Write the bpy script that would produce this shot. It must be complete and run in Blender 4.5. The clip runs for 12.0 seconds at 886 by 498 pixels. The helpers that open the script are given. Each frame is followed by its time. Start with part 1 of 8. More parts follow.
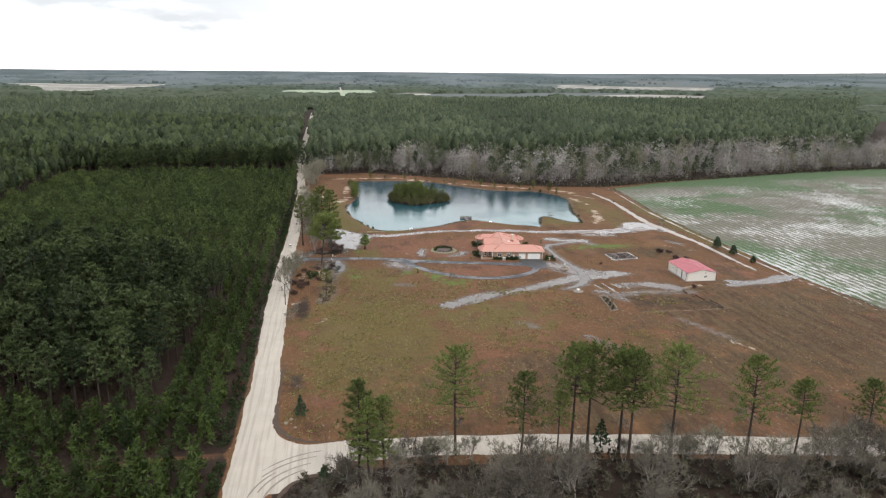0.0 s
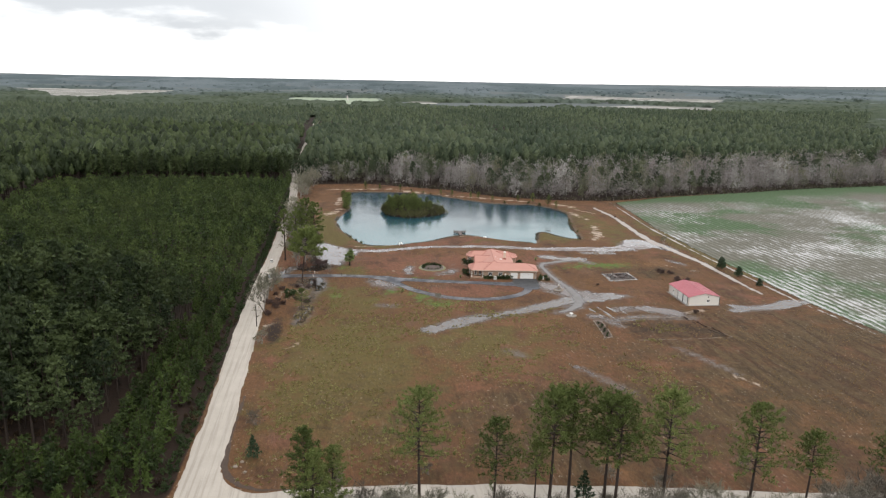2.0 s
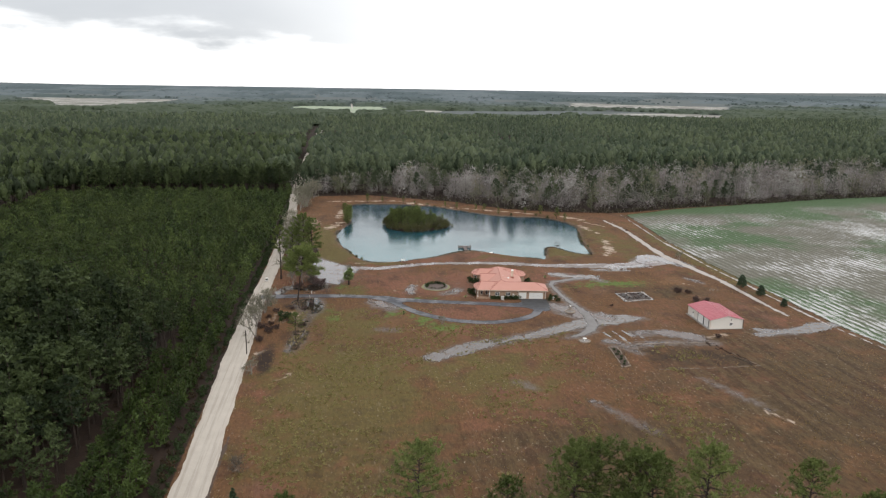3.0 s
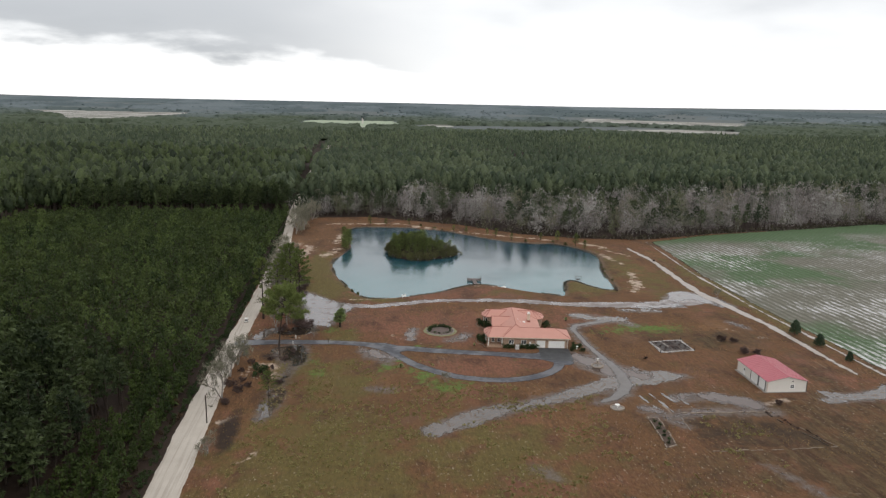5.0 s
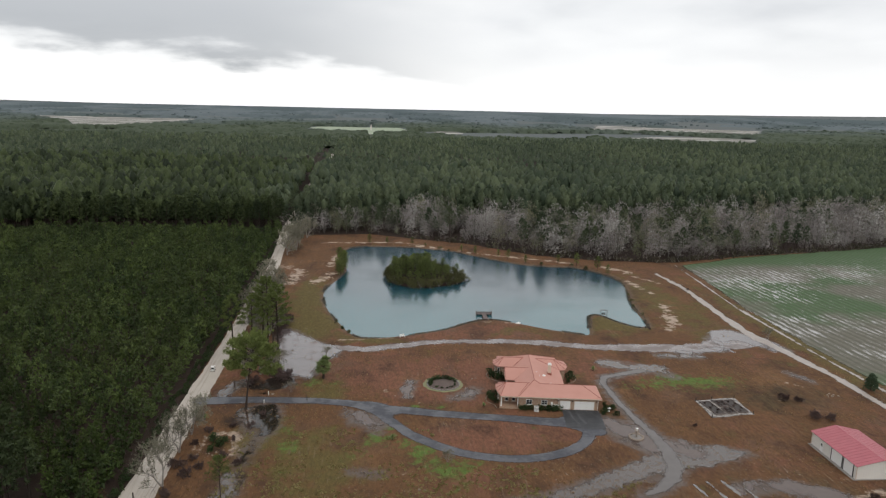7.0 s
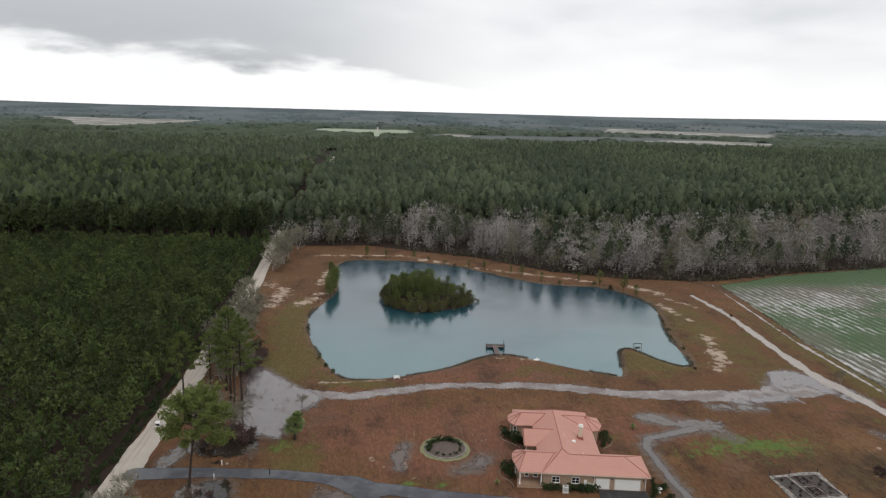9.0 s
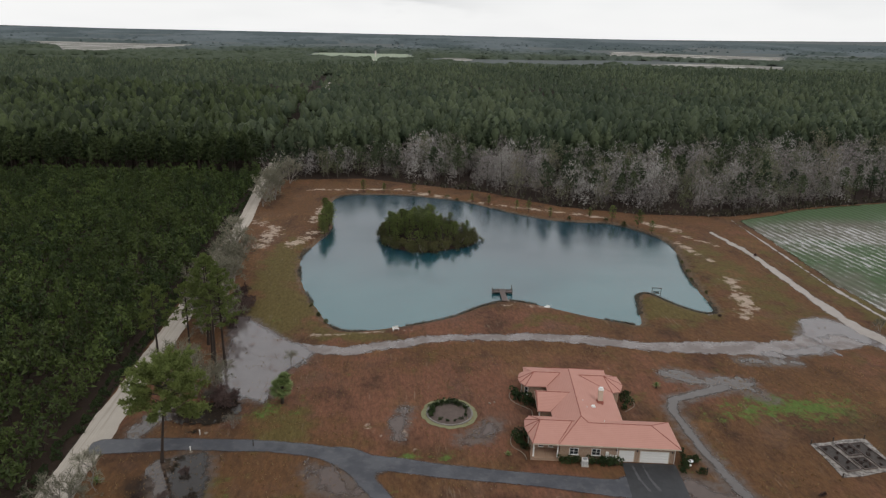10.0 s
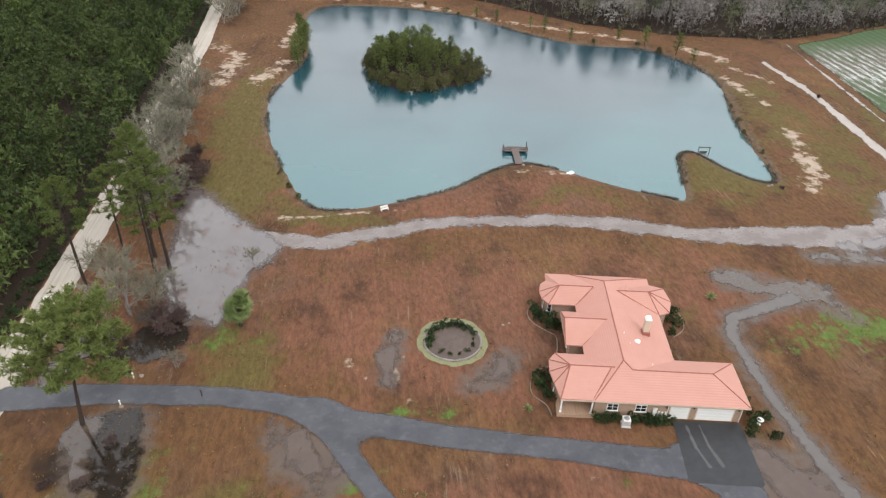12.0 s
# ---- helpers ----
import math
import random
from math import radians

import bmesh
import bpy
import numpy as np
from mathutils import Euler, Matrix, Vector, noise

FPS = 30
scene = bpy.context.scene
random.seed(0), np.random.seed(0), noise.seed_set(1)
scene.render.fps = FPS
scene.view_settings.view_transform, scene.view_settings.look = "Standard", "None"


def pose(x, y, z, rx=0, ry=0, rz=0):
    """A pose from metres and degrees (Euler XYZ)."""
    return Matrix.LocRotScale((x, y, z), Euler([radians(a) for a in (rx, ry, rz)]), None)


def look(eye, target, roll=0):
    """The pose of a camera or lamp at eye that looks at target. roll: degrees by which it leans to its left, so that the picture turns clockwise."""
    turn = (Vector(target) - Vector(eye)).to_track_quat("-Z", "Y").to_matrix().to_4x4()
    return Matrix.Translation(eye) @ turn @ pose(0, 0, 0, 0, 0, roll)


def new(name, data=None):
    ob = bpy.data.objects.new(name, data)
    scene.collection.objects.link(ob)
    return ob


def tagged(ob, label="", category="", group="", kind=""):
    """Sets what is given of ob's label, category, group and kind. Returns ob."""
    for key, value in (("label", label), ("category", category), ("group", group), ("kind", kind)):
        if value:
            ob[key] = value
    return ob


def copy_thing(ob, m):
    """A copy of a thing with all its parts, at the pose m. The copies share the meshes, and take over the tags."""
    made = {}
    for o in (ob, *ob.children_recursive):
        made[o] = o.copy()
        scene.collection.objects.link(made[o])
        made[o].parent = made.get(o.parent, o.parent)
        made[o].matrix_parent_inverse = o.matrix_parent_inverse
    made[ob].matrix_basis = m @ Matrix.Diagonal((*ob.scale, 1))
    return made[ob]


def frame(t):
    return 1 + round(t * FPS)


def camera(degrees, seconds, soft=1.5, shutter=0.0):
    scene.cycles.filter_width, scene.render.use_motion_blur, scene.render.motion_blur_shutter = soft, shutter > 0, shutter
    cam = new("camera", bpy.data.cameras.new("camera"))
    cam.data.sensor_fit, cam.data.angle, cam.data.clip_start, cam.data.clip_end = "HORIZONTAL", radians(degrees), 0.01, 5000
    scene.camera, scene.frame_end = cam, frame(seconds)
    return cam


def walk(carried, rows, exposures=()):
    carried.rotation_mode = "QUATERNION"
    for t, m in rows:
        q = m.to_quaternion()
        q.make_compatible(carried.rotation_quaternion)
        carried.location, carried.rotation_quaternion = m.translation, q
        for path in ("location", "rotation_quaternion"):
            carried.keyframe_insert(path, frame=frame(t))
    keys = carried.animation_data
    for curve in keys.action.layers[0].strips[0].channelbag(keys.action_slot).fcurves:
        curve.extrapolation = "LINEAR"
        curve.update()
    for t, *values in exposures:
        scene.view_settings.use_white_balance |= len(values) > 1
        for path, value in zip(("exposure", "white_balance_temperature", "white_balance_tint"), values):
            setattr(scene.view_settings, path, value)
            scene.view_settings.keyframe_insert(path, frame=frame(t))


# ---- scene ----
cam = camera(65.5, 12.0, soft=1.25)
PATH = [
    (0, (-0.065, -1.515, 71.386), (0.241, 0.395, 70.878), 0.5),
    (0.5, (2.833, 0.936, 71.369), (3.134, 2.849, 70.869), 0.6),
    (1, (5.461, 3.413, 71.116), (5.759, 5.328, 70.622), 0.8),
    (1.5, (7.541, 6.61, 71.053), (7.835, 8.525, 70.56), 1.0),
    (2, (9.11, 11.544, 71.235), (9.396, 13.463, 70.751), 1.1),
    (2.5, (10.391, 18.289, 71.4), (10.67, 20.212, 70.925), 1.0),
    (3, (11.499, 25.871, 71.516), (11.771, 27.798, 71.053), 0.9),
    (5, (17.666, 59.329, 71.361), (17.907, 61.269, 70.937), 1.2),
    (5.5, (19.11, 68.271, 71.435), (19.344, 70.213, 71.015), 1.3),
    (6, (20.602, 77.577, 71.317), (20.829, 79.521, 70.903), 1.3),
    (6.5, (21.878, 86.584, 71.576), (22.099, 88.529, 71.166), 1.3),
    (7, (23.415, 95.646, 71.762), (23.629, 97.592, 71.355), 1.3),
    (8.8, (27.812, 129.653, 69.678), (28.008, 131.603, 69.279), 1.5),
    (9, (28.301, 133.431, 69.447), (28.494, 135.381, 69.047), 1.5),
    (9.2, (28.847, 137.421, 69.173), (29.034, 139.372, 68.771), 1.5),
    (9.3, (29.121, 139.417, 69.037), (29.305, 141.375, 68.676), 1.4),
    (9.5, (29.667, 143.407, 68.763), (29.847, 145.386, 68.534), 1.4),
    (9.7, (29.635, 146.755, 68.565), (29.822, 148.723, 68.261), 1.4),
    (10, (29.587, 151.778, 68.267), (29.778, 153.676, 67.664), 1.3),
    (10.2, (29.886, 155.632, 68.271), (30.075, 157.485, 67.545), 1.3),
    (10.4, (30.185, 159.485, 68.276), (30.376, 161.332, 67.531), 1.4),
    (10.5, (30.335, 161.412, 68.278), (30.526, 163.249, 67.511), 1.4),
    (10.7, (30.435, 165.282, 68.546), (30.625, 167.012, 67.559), 1.6),
    (10.8, (30.484, 167.218, 68.679), (30.671, 168.867, 67.564), 1.8),
    (11, (30.584, 171.088, 68.947), (30.779, 172.723, 67.811), 2.0),
    (11.5, (31.308, 180.15, 69.016), (31.503, 181.788, 67.884), 1.9),
    (12, (32.043, 188.923, 68.974), (32.236, 190.563, 67.845), 2.0),
]
EXPOSURES = [(0, 0.58), (1.5, 0.48), (3, 0.30), (5, 0.05), (6.5, -0.06), (9.5, -0.14), (10, -0.30), (10.5, 0.0), (11.0, 0.08), (11.5, 0.50), (12, 0.72)]
walk(cam, [(t, look(eye, target, roll)) for t, eye, target, roll in PATH], EXPOSURES)

# ---- light: overcast winter sky, weak wide sun ----
SUN_UP, SUN_TURN = 48.0, 150.0


def build_world():
    world = bpy.data.worlds.new("overcast_sky")
    scene.world = world
    world.use_nodes = True
    nt = world.node_tree
    nt.nodes.clear()
    n, ln = nt.nodes.new, nt.links.new
    out = n("ShaderNodeOutputWorld")
    sky = n("ShaderNodeTexSky")
    sky.sky_type, sky.sun_disc = "NISHITA", False
    sky.sun_elevation, sky.sun_rotation = radians(SUN_UP), radians(SUN_TURN)
    bg_sky, bg_cloud, mix = n("ShaderNodeBackground"), n("ShaderNodeBackground"), n("ShaderNodeMixShader")
    bg_sky.inputs["Strength"].default_value = 0.1
    ln(sky.outputs["Color"], bg_sky.inputs["Color"])
    tc, sep = n("ShaderNodeTexCoord"), n("ShaderNodeSeparateXYZ")
    ln(tc.outputs["Generated"], sep.inputs[0])

    def m(op, a, b=None, clamp=False):
        node = n("ShaderNodeMath")
        node.operation, node.use_clamp = op, clamp
        for i, v in enumerate((a, b)):
            if v is None:
                continue
            if isinstance(v, (int, float)):
                node.inputs[i].default_value = v
            else:
                ln(v, node.inputs[i])
        return node.outputs[0]

    up = m("MAXIMUM", sep.outputs["Z"], 0.0)
    low = m("ADD", up, 0.22)
    comb = n("ShaderNodeCombineXYZ")
    ln(m("DIVIDE", sep.outputs["X"], low), comb.inputs[0])
    ln(m("DIVIDE", sep.outputs["Y"], low), comb.inputs[1])
    big, small = n("ShaderNodeTexNoise"), n("ShaderNodeTexNoise")
    for node, sc, det in ((big, 0.55, 3.0), (small, 2.2, 6.0)):
        node.inputs["Scale"].default_value, node.inputs["Detail"].default_value = sc, det
        node.inputs["Roughness"].default_value = 0.5
        ln(comb.outputs[0], node.inputs["Vector"])
    clouds = m("ADD", m("MULTIPLY", big.outputs[0], 0.72), m("MULTIPLY", small.outputs[0], 0.28))
    ramp = n("ShaderNodeValToRGB")
    els = ramp.color_ramp.elements
    els[0].position, els[0].color = 0.36, (0.64, 0.655, 0.68, 1)
    els[1].position, els[1].color = 0.62, (0.93, 0.93, 0.93, 1)
    e = els.new(0.47)
    e.color = (0.80, 0.81, 0.825, 1)
    ln(clouds, ramp.inputs[0])

    def step(v, lo, hi):
        node = n("ShaderNodeMapRange")
        node.interpolation_type = "SMOOTHSTEP"
        ln(v, node.inputs["Value"])
        node.inputs["From Min"].default_value, node.inputs["From Max"].default_value = lo, hi
        return node.outputs["Result"]

    def blend(f, a, colour):
        node = n("ShaderNodeMix")
        node.data_type = "RGBA"
        ln(f, node.inputs["Factor"])
        ln(a, node.inputs["A"])
        node.inputs["B"].default_value = (*colour, 1)
        return node.outputs["Result"]

    # bright thin cloud towards the horizon, below the underside of a grey cloud bank in the north-west
    col = blend(m("MULTIPLY", m("SUBTRACT", 1.0, step(up, 0.01, 0.16)), 0.8), ramp.outputs[0], (1.02, 1.02, 1.02))
    az = m("ARCTAN2", sep.outputs["X"], sep.outputs["Y"])
    edge = m("SUBTRACT", m("ADD", sep.outputs["Z"], m("MULTIPLY", m("SUBTRACT", small.outputs[0], 0.5), 0.10)), m("SUBTRACT", 0.034, m("MULTIPLY", az, 0.075)))
    bank = m("MULTIPLY", step(edge, -0.006, 0.020), m("SUBTRACT", 1.0, step(edge, 0.02, 0.26)))
    bank = m("MULTIPLY", bank, m("SUBTRACT", 1.0, step(az, -0.20, 0.26)))
    bank = m("MULTIPLY", bank, step(az, -1.6, -0.7))
    col = blend(m("MULTIPLY", bank, m("ADD", 0.70, m("MULTIPLY", small.outputs[0], 0.5)), True), col, (0.46, 0.475, 0.50))
    ln(col, bg_cloud.inputs["Color"])
    bg_cloud.inputs["Strength"].default_value = 1.2
    mix.inputs[0].default_value = 0.93
    ln(bg_sky.outputs[0], mix.inputs[1])
    ln(bg_cloud.outputs[0], mix.inputs[2])
    ln(mix.outputs[0], out.inputs[0])


build_world()
sun_data = bpy.data.lights.new("sun", "SUN")
sun_data.energy, sun_data.angle, sun_data.color = 0.7, radians(14), (1.0, 0.96, 0.9)
sun = new("sun", sun_data)
_a, _e = radians(SUN_TURN), radians(SUN_UP)
sun.matrix_world = look((math.sin(_a) * 300 * math.cos(_e), math.cos(_a) * 300 * math.cos(_e), 300 * math.sin(_e)), (0, 0, 0))
# ---- materials ----
class Nodes:
    """A short way to write node materials."""

    def __init__(self, name):
        self.mat = bpy.data.materials.new(name)
        self.mat.use_nodes = True
        self.t = self.mat.node_tree
        self.t.nodes.clear()
        self.out = self.t.nodes.new("ShaderNodeOutputMaterial")
        self.geo = self.t.nodes.new("ShaderNodeNewGeometry")

    def put(self, socket, v):
        if isinstance(v, (int, float)):
            socket.default_value = v
        elif isinstance(v, (tuple, list)):
            socket.default_value = (*v, 1.0)[:4] if len(v) == 3 and socket.type == "RGBA" else v
        elif v is not None:
            self.t.links.new(v, socket)

    def math(self, op, a, b=0.0, clamp=False):
        node = self.t.nodes.new("ShaderNodeMath")
        node.operation, node.use_clamp = op, clamp
        self.put(node.inputs[0], a)
        self.put(node.inputs[1], b)
        return node.outputs[0]

    def step(self, v, lo, hi):
        node = self.t.nodes.new("ShaderNodeMapRange")
        node.interpolation_type = "SMOOTHSTEP"
        self.put(node.inputs["Value"], v)
        self.put(node.inputs["From Min"], lo)
        self.put(node.inputs["From Max"], hi)
        return node.outputs["Result"]

    def noise(self, scale, detail=4.0, rough=0.6, stretch=None, turn=0.0, local=False):
        node = self.t.nodes.new("ShaderNodeTexNoise")
        self.put(node.inputs["Scale"], scale)
        self.put(node.inputs["Detail"], detail)
        self.put(node.inputs["Roughness"], rough)
        src = self.geo.outputs["Position"]
        if local:
            tc = self.t.nodes.new("ShaderNodeTexCoord")
            src = tc.outputs["Object"]
        if stretch or turn:
            mp = self.t.nodes.new("ShaderNodeMapping")
            mp.inputs["Rotation"].default_value = (0, 0, radians(turn))
            mp.inputs["Scale"].default_value = stretch or (1, 1, 1)
            self.t.links.new(src, mp.inputs["Vector"])
            src = mp.outputs[0]
        self.t.links.new(src, node.inputs["Vector"])
        return node.outputs["Fac"]

    def attr(self, name):
        node = self.t.nodes.new("ShaderNodeAttribute")
        node.attribute_name = name
        return node.outputs["Fac"]

    def random(self):
        return self.t.nodes.new("ShaderNodeObjectInfo").outputs["Random"]

    def island(self):
        return self.geo.outputs["Random Per Island"]

    def mix(self, f, a, b):
        node = self.t.nodes.new("ShaderNodeMix")
        node.data_type = "RGBA"
        self.put(node.inputs["Factor"], f)
        self.put(node.inputs["A"], a)
        self.put(node.inputs["B"], b)
        return node.outputs["Result"]

    def ramp(self, v, stops):
        node = self.t.nodes.new("ShaderNodeValToRGB")
        els = node.color_ramp.elements
        els[0].position, els[0].color = stops[0][0], (*stops[0][1], 1)
        els[1].position, els[1].color = stops[-1][0], (*stops[-1][1], 1)
        for p, c in stops[1:-1]:
            e = els.new(p)
            e.color = (*c, 1)
        self.put(node.inputs[0], v)
        return node.outputs[0]

    def bump(self, height, strength=0.4, distance=0.1):
        node = self.t.nodes.new("ShaderNodeBump")
        node.inputs["Strength"].default_value, node.inputs["Distance"].default_value = strength, distance
        self.put(node.inputs["Height"], height)
        return node.outputs[0]

    def bsdf(self, color, rough=0.8, normal=None, metal=0.0, spec=0.5):
        node = self.t.nodes.new("ShaderNodeBsdfPrincipled")
        self.put(node.inputs["Base Color"], color)
        self.put(node.inputs["Roughness"], rough)
        self.put(node.inputs["Metallic"], metal)
        self.put(node.inputs["Specular IOR Level"], spec)
        if normal is not None:
            self.put(node.inputs["Normal"], normal)
        return node.outputs[0]

    def blend(self, f, a, b):
        node = self.t.nodes.new("ShaderNodeMixShader")
        self.put(node.inputs[0], f)
        self.t.links.new(a, node.inputs[1])
        self.t.links.new(b, node.inputs[2])
        return node.outputs[0]

    def done(self, shader):
        self.t.links.new(shader, self.out.inputs["Surface"])
        return self.mat


def ground_material():
    k = Nodes("dormant_lawn_and_soil")
    big, mid = k.noise(0.030, 5, 0.6), k.noise(0.14, 6, 0.65)
    fine = k.step(k.noise(1.4, 6, 0.78, (1.0, 0.4, 1.0), 5), 0.18, 0.84)
    tuft = k.noise(0.55, 6, 0.72)
    blade = k.noise(2.2, 5, 0.75, (1.0, 0.35, 1.0), 12)
    mow = k.noise(0.5, 5, 0.65, (1.0, 0.10, 1.0), 6)
    red = k.mix(fine, (0.084, 0.034, 0.019), (0.238, 0.106, 0.062))
    straw = k.mix(fine, (0.058, 0.025, 0.010), (0.180, 0.090, 0.038))
    olive = k.mix(fine, k.mix(mow, (0.040, 0.028, 0.007), (0.062, 0.045, 0.011)), k.mix(mow, (0.125, 0.086, 0.026), (0.180, 0.142, 0.046)))
    lush = k.mix(fine, (0.046, 0.076, 0.013), (0.130, 0.195, 0.040))
    dark = k.mix(fine, (0.022, 0.011, 0.006), (0.070, 0.034, 0.018))
    pick = k.math("ADD", k.math("MULTIPLY", big, 0.5), k.math("MULTIPLY", mid, 0.5))
    c = k.mix(k.step(k.math("SUBTRACT", pick, k.math("MULTIPLY", k.attr("russet"), 0.22)), 0.32, 0.48), red, straw)
    c = k.mix(k.math("MULTIPLY", k.step(k.noise(0.055, 6, 0.68, (0.9, 0.7, 1.0), -4), 0.52, 0.66), 0.7), c, k.mix(fine, (0.105, 0.050, 0.019), (0.245, 0.132, 0.060)))
    c = k.mix(k.math("MULTIPLY", k.step(k.noise(0.07, 7, 0.72, (1.0, 0.7, 1.0), 20), 0.52, 0.68), 0.40), c, k.mix(fine, (0.058, 0.034, 0.025), (0.160, 0.104, 0.082)))
    c = k.mix(k.math("MULTIPLY", k.step(mow, 0.46, 0.70), 0.5), c, k.mix(fine, (0.040, 0.019, 0.009), (0.142, 0.076, 0.036)))
    c = k.mix(k.math("MULTIPLY", k.step(k.noise(0.075, 7, 0.72, (1.0, 0.6, 1.0), 8), 0.48, 0.66), 0.75), c, dark)
    c = k.mix(k.math("MULTIPLY", k.step(tuft, 0.56, 0.72), 0.35), c, k.mix(fine, (0.07, 0.040, 0.018), (0.19, 0.122, 0.060)))
    c = k.mix(k.step(k.math("ADD", k.attr("olive"), k.math("MULTIPLY", k.math("SUBTRACT", mid, 0.5), 2.0)), 0.30, 0.80), c, olive)
    c = k.mix(k.step(k.math("ADD", k.attr("lush"), k.math("ADD", k.math("MULTIPLY", k.math("SUBTRACT", mid, 0.5), 2.2), k.math("MULTIPLY", k.math("SUBTRACT", tuft, 0.5), 2.6))), 0.42, 1.0), c, lush)
    # duller brown turf of the unmown field
    c = k.mix(k.step(k.math("ADD", k.attr("brown"), k.math("MULTIPLY", k.math("SUBTRACT", mid, 0.5), 1.6)), 0.25, 0.75), c, k.mix(fine, k.mix(mid, (0.016, 0.008, 0.004), (0.050, 0.030, 0.012)), k.mix(k.step(mow, 0.34, 0.66), k.mix(k.step(big, 0.40, 0.60), (0.070, 0.028, 0.013), (0.060, 0.036, 0.015)), (0.150, 0.098, 0.045))))
    # bare pale sand where the turf is worn through
    sandy = k.step(k.math("ADD", k.attr("sand"), k.math("ADD", k.math("MULTIPLY", k.math("SUBTRACT", k.noise(0.22, 6, 0.7), 0.5), 2.8), k.math("MULTIPLY", k.math("SUBTRACT", tuft, 0.5), 1.4))), 0.52, 0.92)
    c = k.mix(sandy, c, k.mix(k.noise(0.7, 6), (0.24, 0.16, 0.11), (0.52, 0.43, 0.35)))
    # short pale streaks of dead stalks along the mowing lines
    streak = k.math("MULTIPLY", k.step(k.noise(1.1, 4, 0.7, (1.0, 0.10, 1.0), 12), 0.58, 0.68), k.step(k.noise(0.06, 5, 0.7), 0.48, 0.60))
    c = k.mix(k.math("MULTIPLY", streak, 0.38), c, (0.28, 0.215, 0.155))
    # pale flecks of bleached stalks and seed heads
    fleck = k.math("MULTIPLY", k.step(k.noise(1.5, 4, 0.65, (1.0, 0.55, 1.0), 8), 0.60, 0.68), k.step(k.noise(0.045, 5, 0.7, (1.0, 0.5, 1.0), 9), 0.40, 0.58))
    where = k.t.nodes.new("ShaderNodeSeparateXYZ")
    k.t.links.new(k.geo.outputs["Position"], where.inputs[0])
    rough_field = k.step(k.math("MULTIPLY", where.outputs["Y"], -1.0), -236.0, -208.0)
    c = k.mix(k.math("MULTIPLY", k.math("MULTIPLY", fleck, rough_field), 0.75), c, (0.36, 0.30, 0.235))
    # raw earth of the cut pond bank
    raw = k.step(k.math("ADD", k.attr("bank"), k.math("MULTIPLY", k.math("SUBTRACT", tuft, 0.5), 1.6)), 0.35, 0.75)
    c = k.mix(raw, c, k.mix(fine, (0.058, 0.036, 0.022), (0.190, 0.128, 0.082)))
    # pine straw and leaf litter on the woods' floor, tree shade darkened into it
    litter_shade = k.mix(k.noise(0.6, 6, 0.7), (0.007, 0.005, 0.004), (0.046, 0.026, 0.016))
    c = k.mix(k.step(k.math("ADD", k.attr("litter_shade"), k.math("MULTIPLY", k.math("SUBTRACT", mid, 0.5), 0.5)), 0.4, 0.6), c, litter_shade)
    # open country far off, distance haze mixed in as bluish grey
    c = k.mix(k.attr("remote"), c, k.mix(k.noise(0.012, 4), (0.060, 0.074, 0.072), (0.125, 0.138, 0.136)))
    # saturated soil round the standing water
    wet = k.step(k.math("ADD", k.attr("wet"), k.math("MULTIPLY", k.math("SUBTRACT", k.noise(0.5, 6, 0.75), 0.5), 1.4)), 0.25, 0.85)
    c = k.mix(wet, c, k.mix(mid, (0.070, 0.052, 0.042), (0.140, 0.106, 0.088)))
    rough = k.math("SUBTRACT", 0.92, k.math("MULTIPLY", wet, 0.5))
    return k.done(k.bsdf(c, rough, k.bump(k.math("ADD", blade, mid), 0.6, 0.22), spec=0.3))


def road_material():
    k = Nodes("pale_sand_road")
    along = k.noise(1.3, 4, 0.6, (1.0, 0.025, 1.0), 1)
    c = k.mix(k.noise(0.25, 5), (0.37, 0.325, 0.275), (0.52, 0.470, 0.41))
    c = k.mix(k.math("MULTIPLY", k.step(along, 0.46, 0.66), 0.5), c, (0.27, 0.230, 0.192))
    c = k.mix(k.math("MULTIPLY", k.step(k.noise(3.5, 4), 0.55, 0.75), 0.3), c, (0.66, 0.60, 0.53))
    return k.done(k.bsdf(c, 0.75, k.bump(k.math("ADD", along, k.noise(4.0, 4)), 0.5, 0.08), spec=0.35))


def feathered(k, shader, size=0.35, wob=1.6, width=0.5, scale=0.9, stretch=None, turn=0.0):
    """Lets the ground show through near the outline of a patch, in uneven tongues."""
    v = k.math("ADD", k.attr("edge"), k.math("MULTIPLY", k.math("SUBTRACT", k.noise(scale, 6, 0.75, stretch, turn), 0.5), wob))
    clear = k.t.nodes.new("ShaderNodeBsdfTransparent")
    return k.blend(k.step(v, size - width / 2, size + width / 2), clear.outputs[0], shader)


def track_material():
    k = Nodes("wet_sand_track")
    c = k.mix(k.noise(0.35, 6, 0.65), (0.120, 0.094, 0.086), (0.215, 0.178, 0.165))
    c = k.mix(k.math("MULTIPLY", k.step(k.noise(0.8, 5), 0.54, 0.70), 0.6), c, (0.13, 0.095, 0.075))
    rough = k.math("ADD", 0.18, k.math("MULTIPLY", k.step(k.noise(0.22, 4), 0.42, 0.6), 0.55))
    body = k.bsdf(c, rough, k.bump(k.noise(2.0, 5), 0.15, 0.04), spec=0.8)
    body.node.inputs["IOR"].default_value = 1.6
    return k.done(feathered(k, body, 0.7, 3.6, 1.3, 0.5))


def sand_track_material():
    k = Nodes("pale_sand_wheel_track")
    c = k.mix(k.noise(0.35, 6, 0.65), (0.23, 0.195, 0.172), (0.44, 0.39, 0.35))
    return k.done(feathered(k, k.bsdf(c, 0.42, k.bump(k.noise(2.0, 5), 0.3, 0.05)), 0.45, 2.4, 0.7, 0.5))


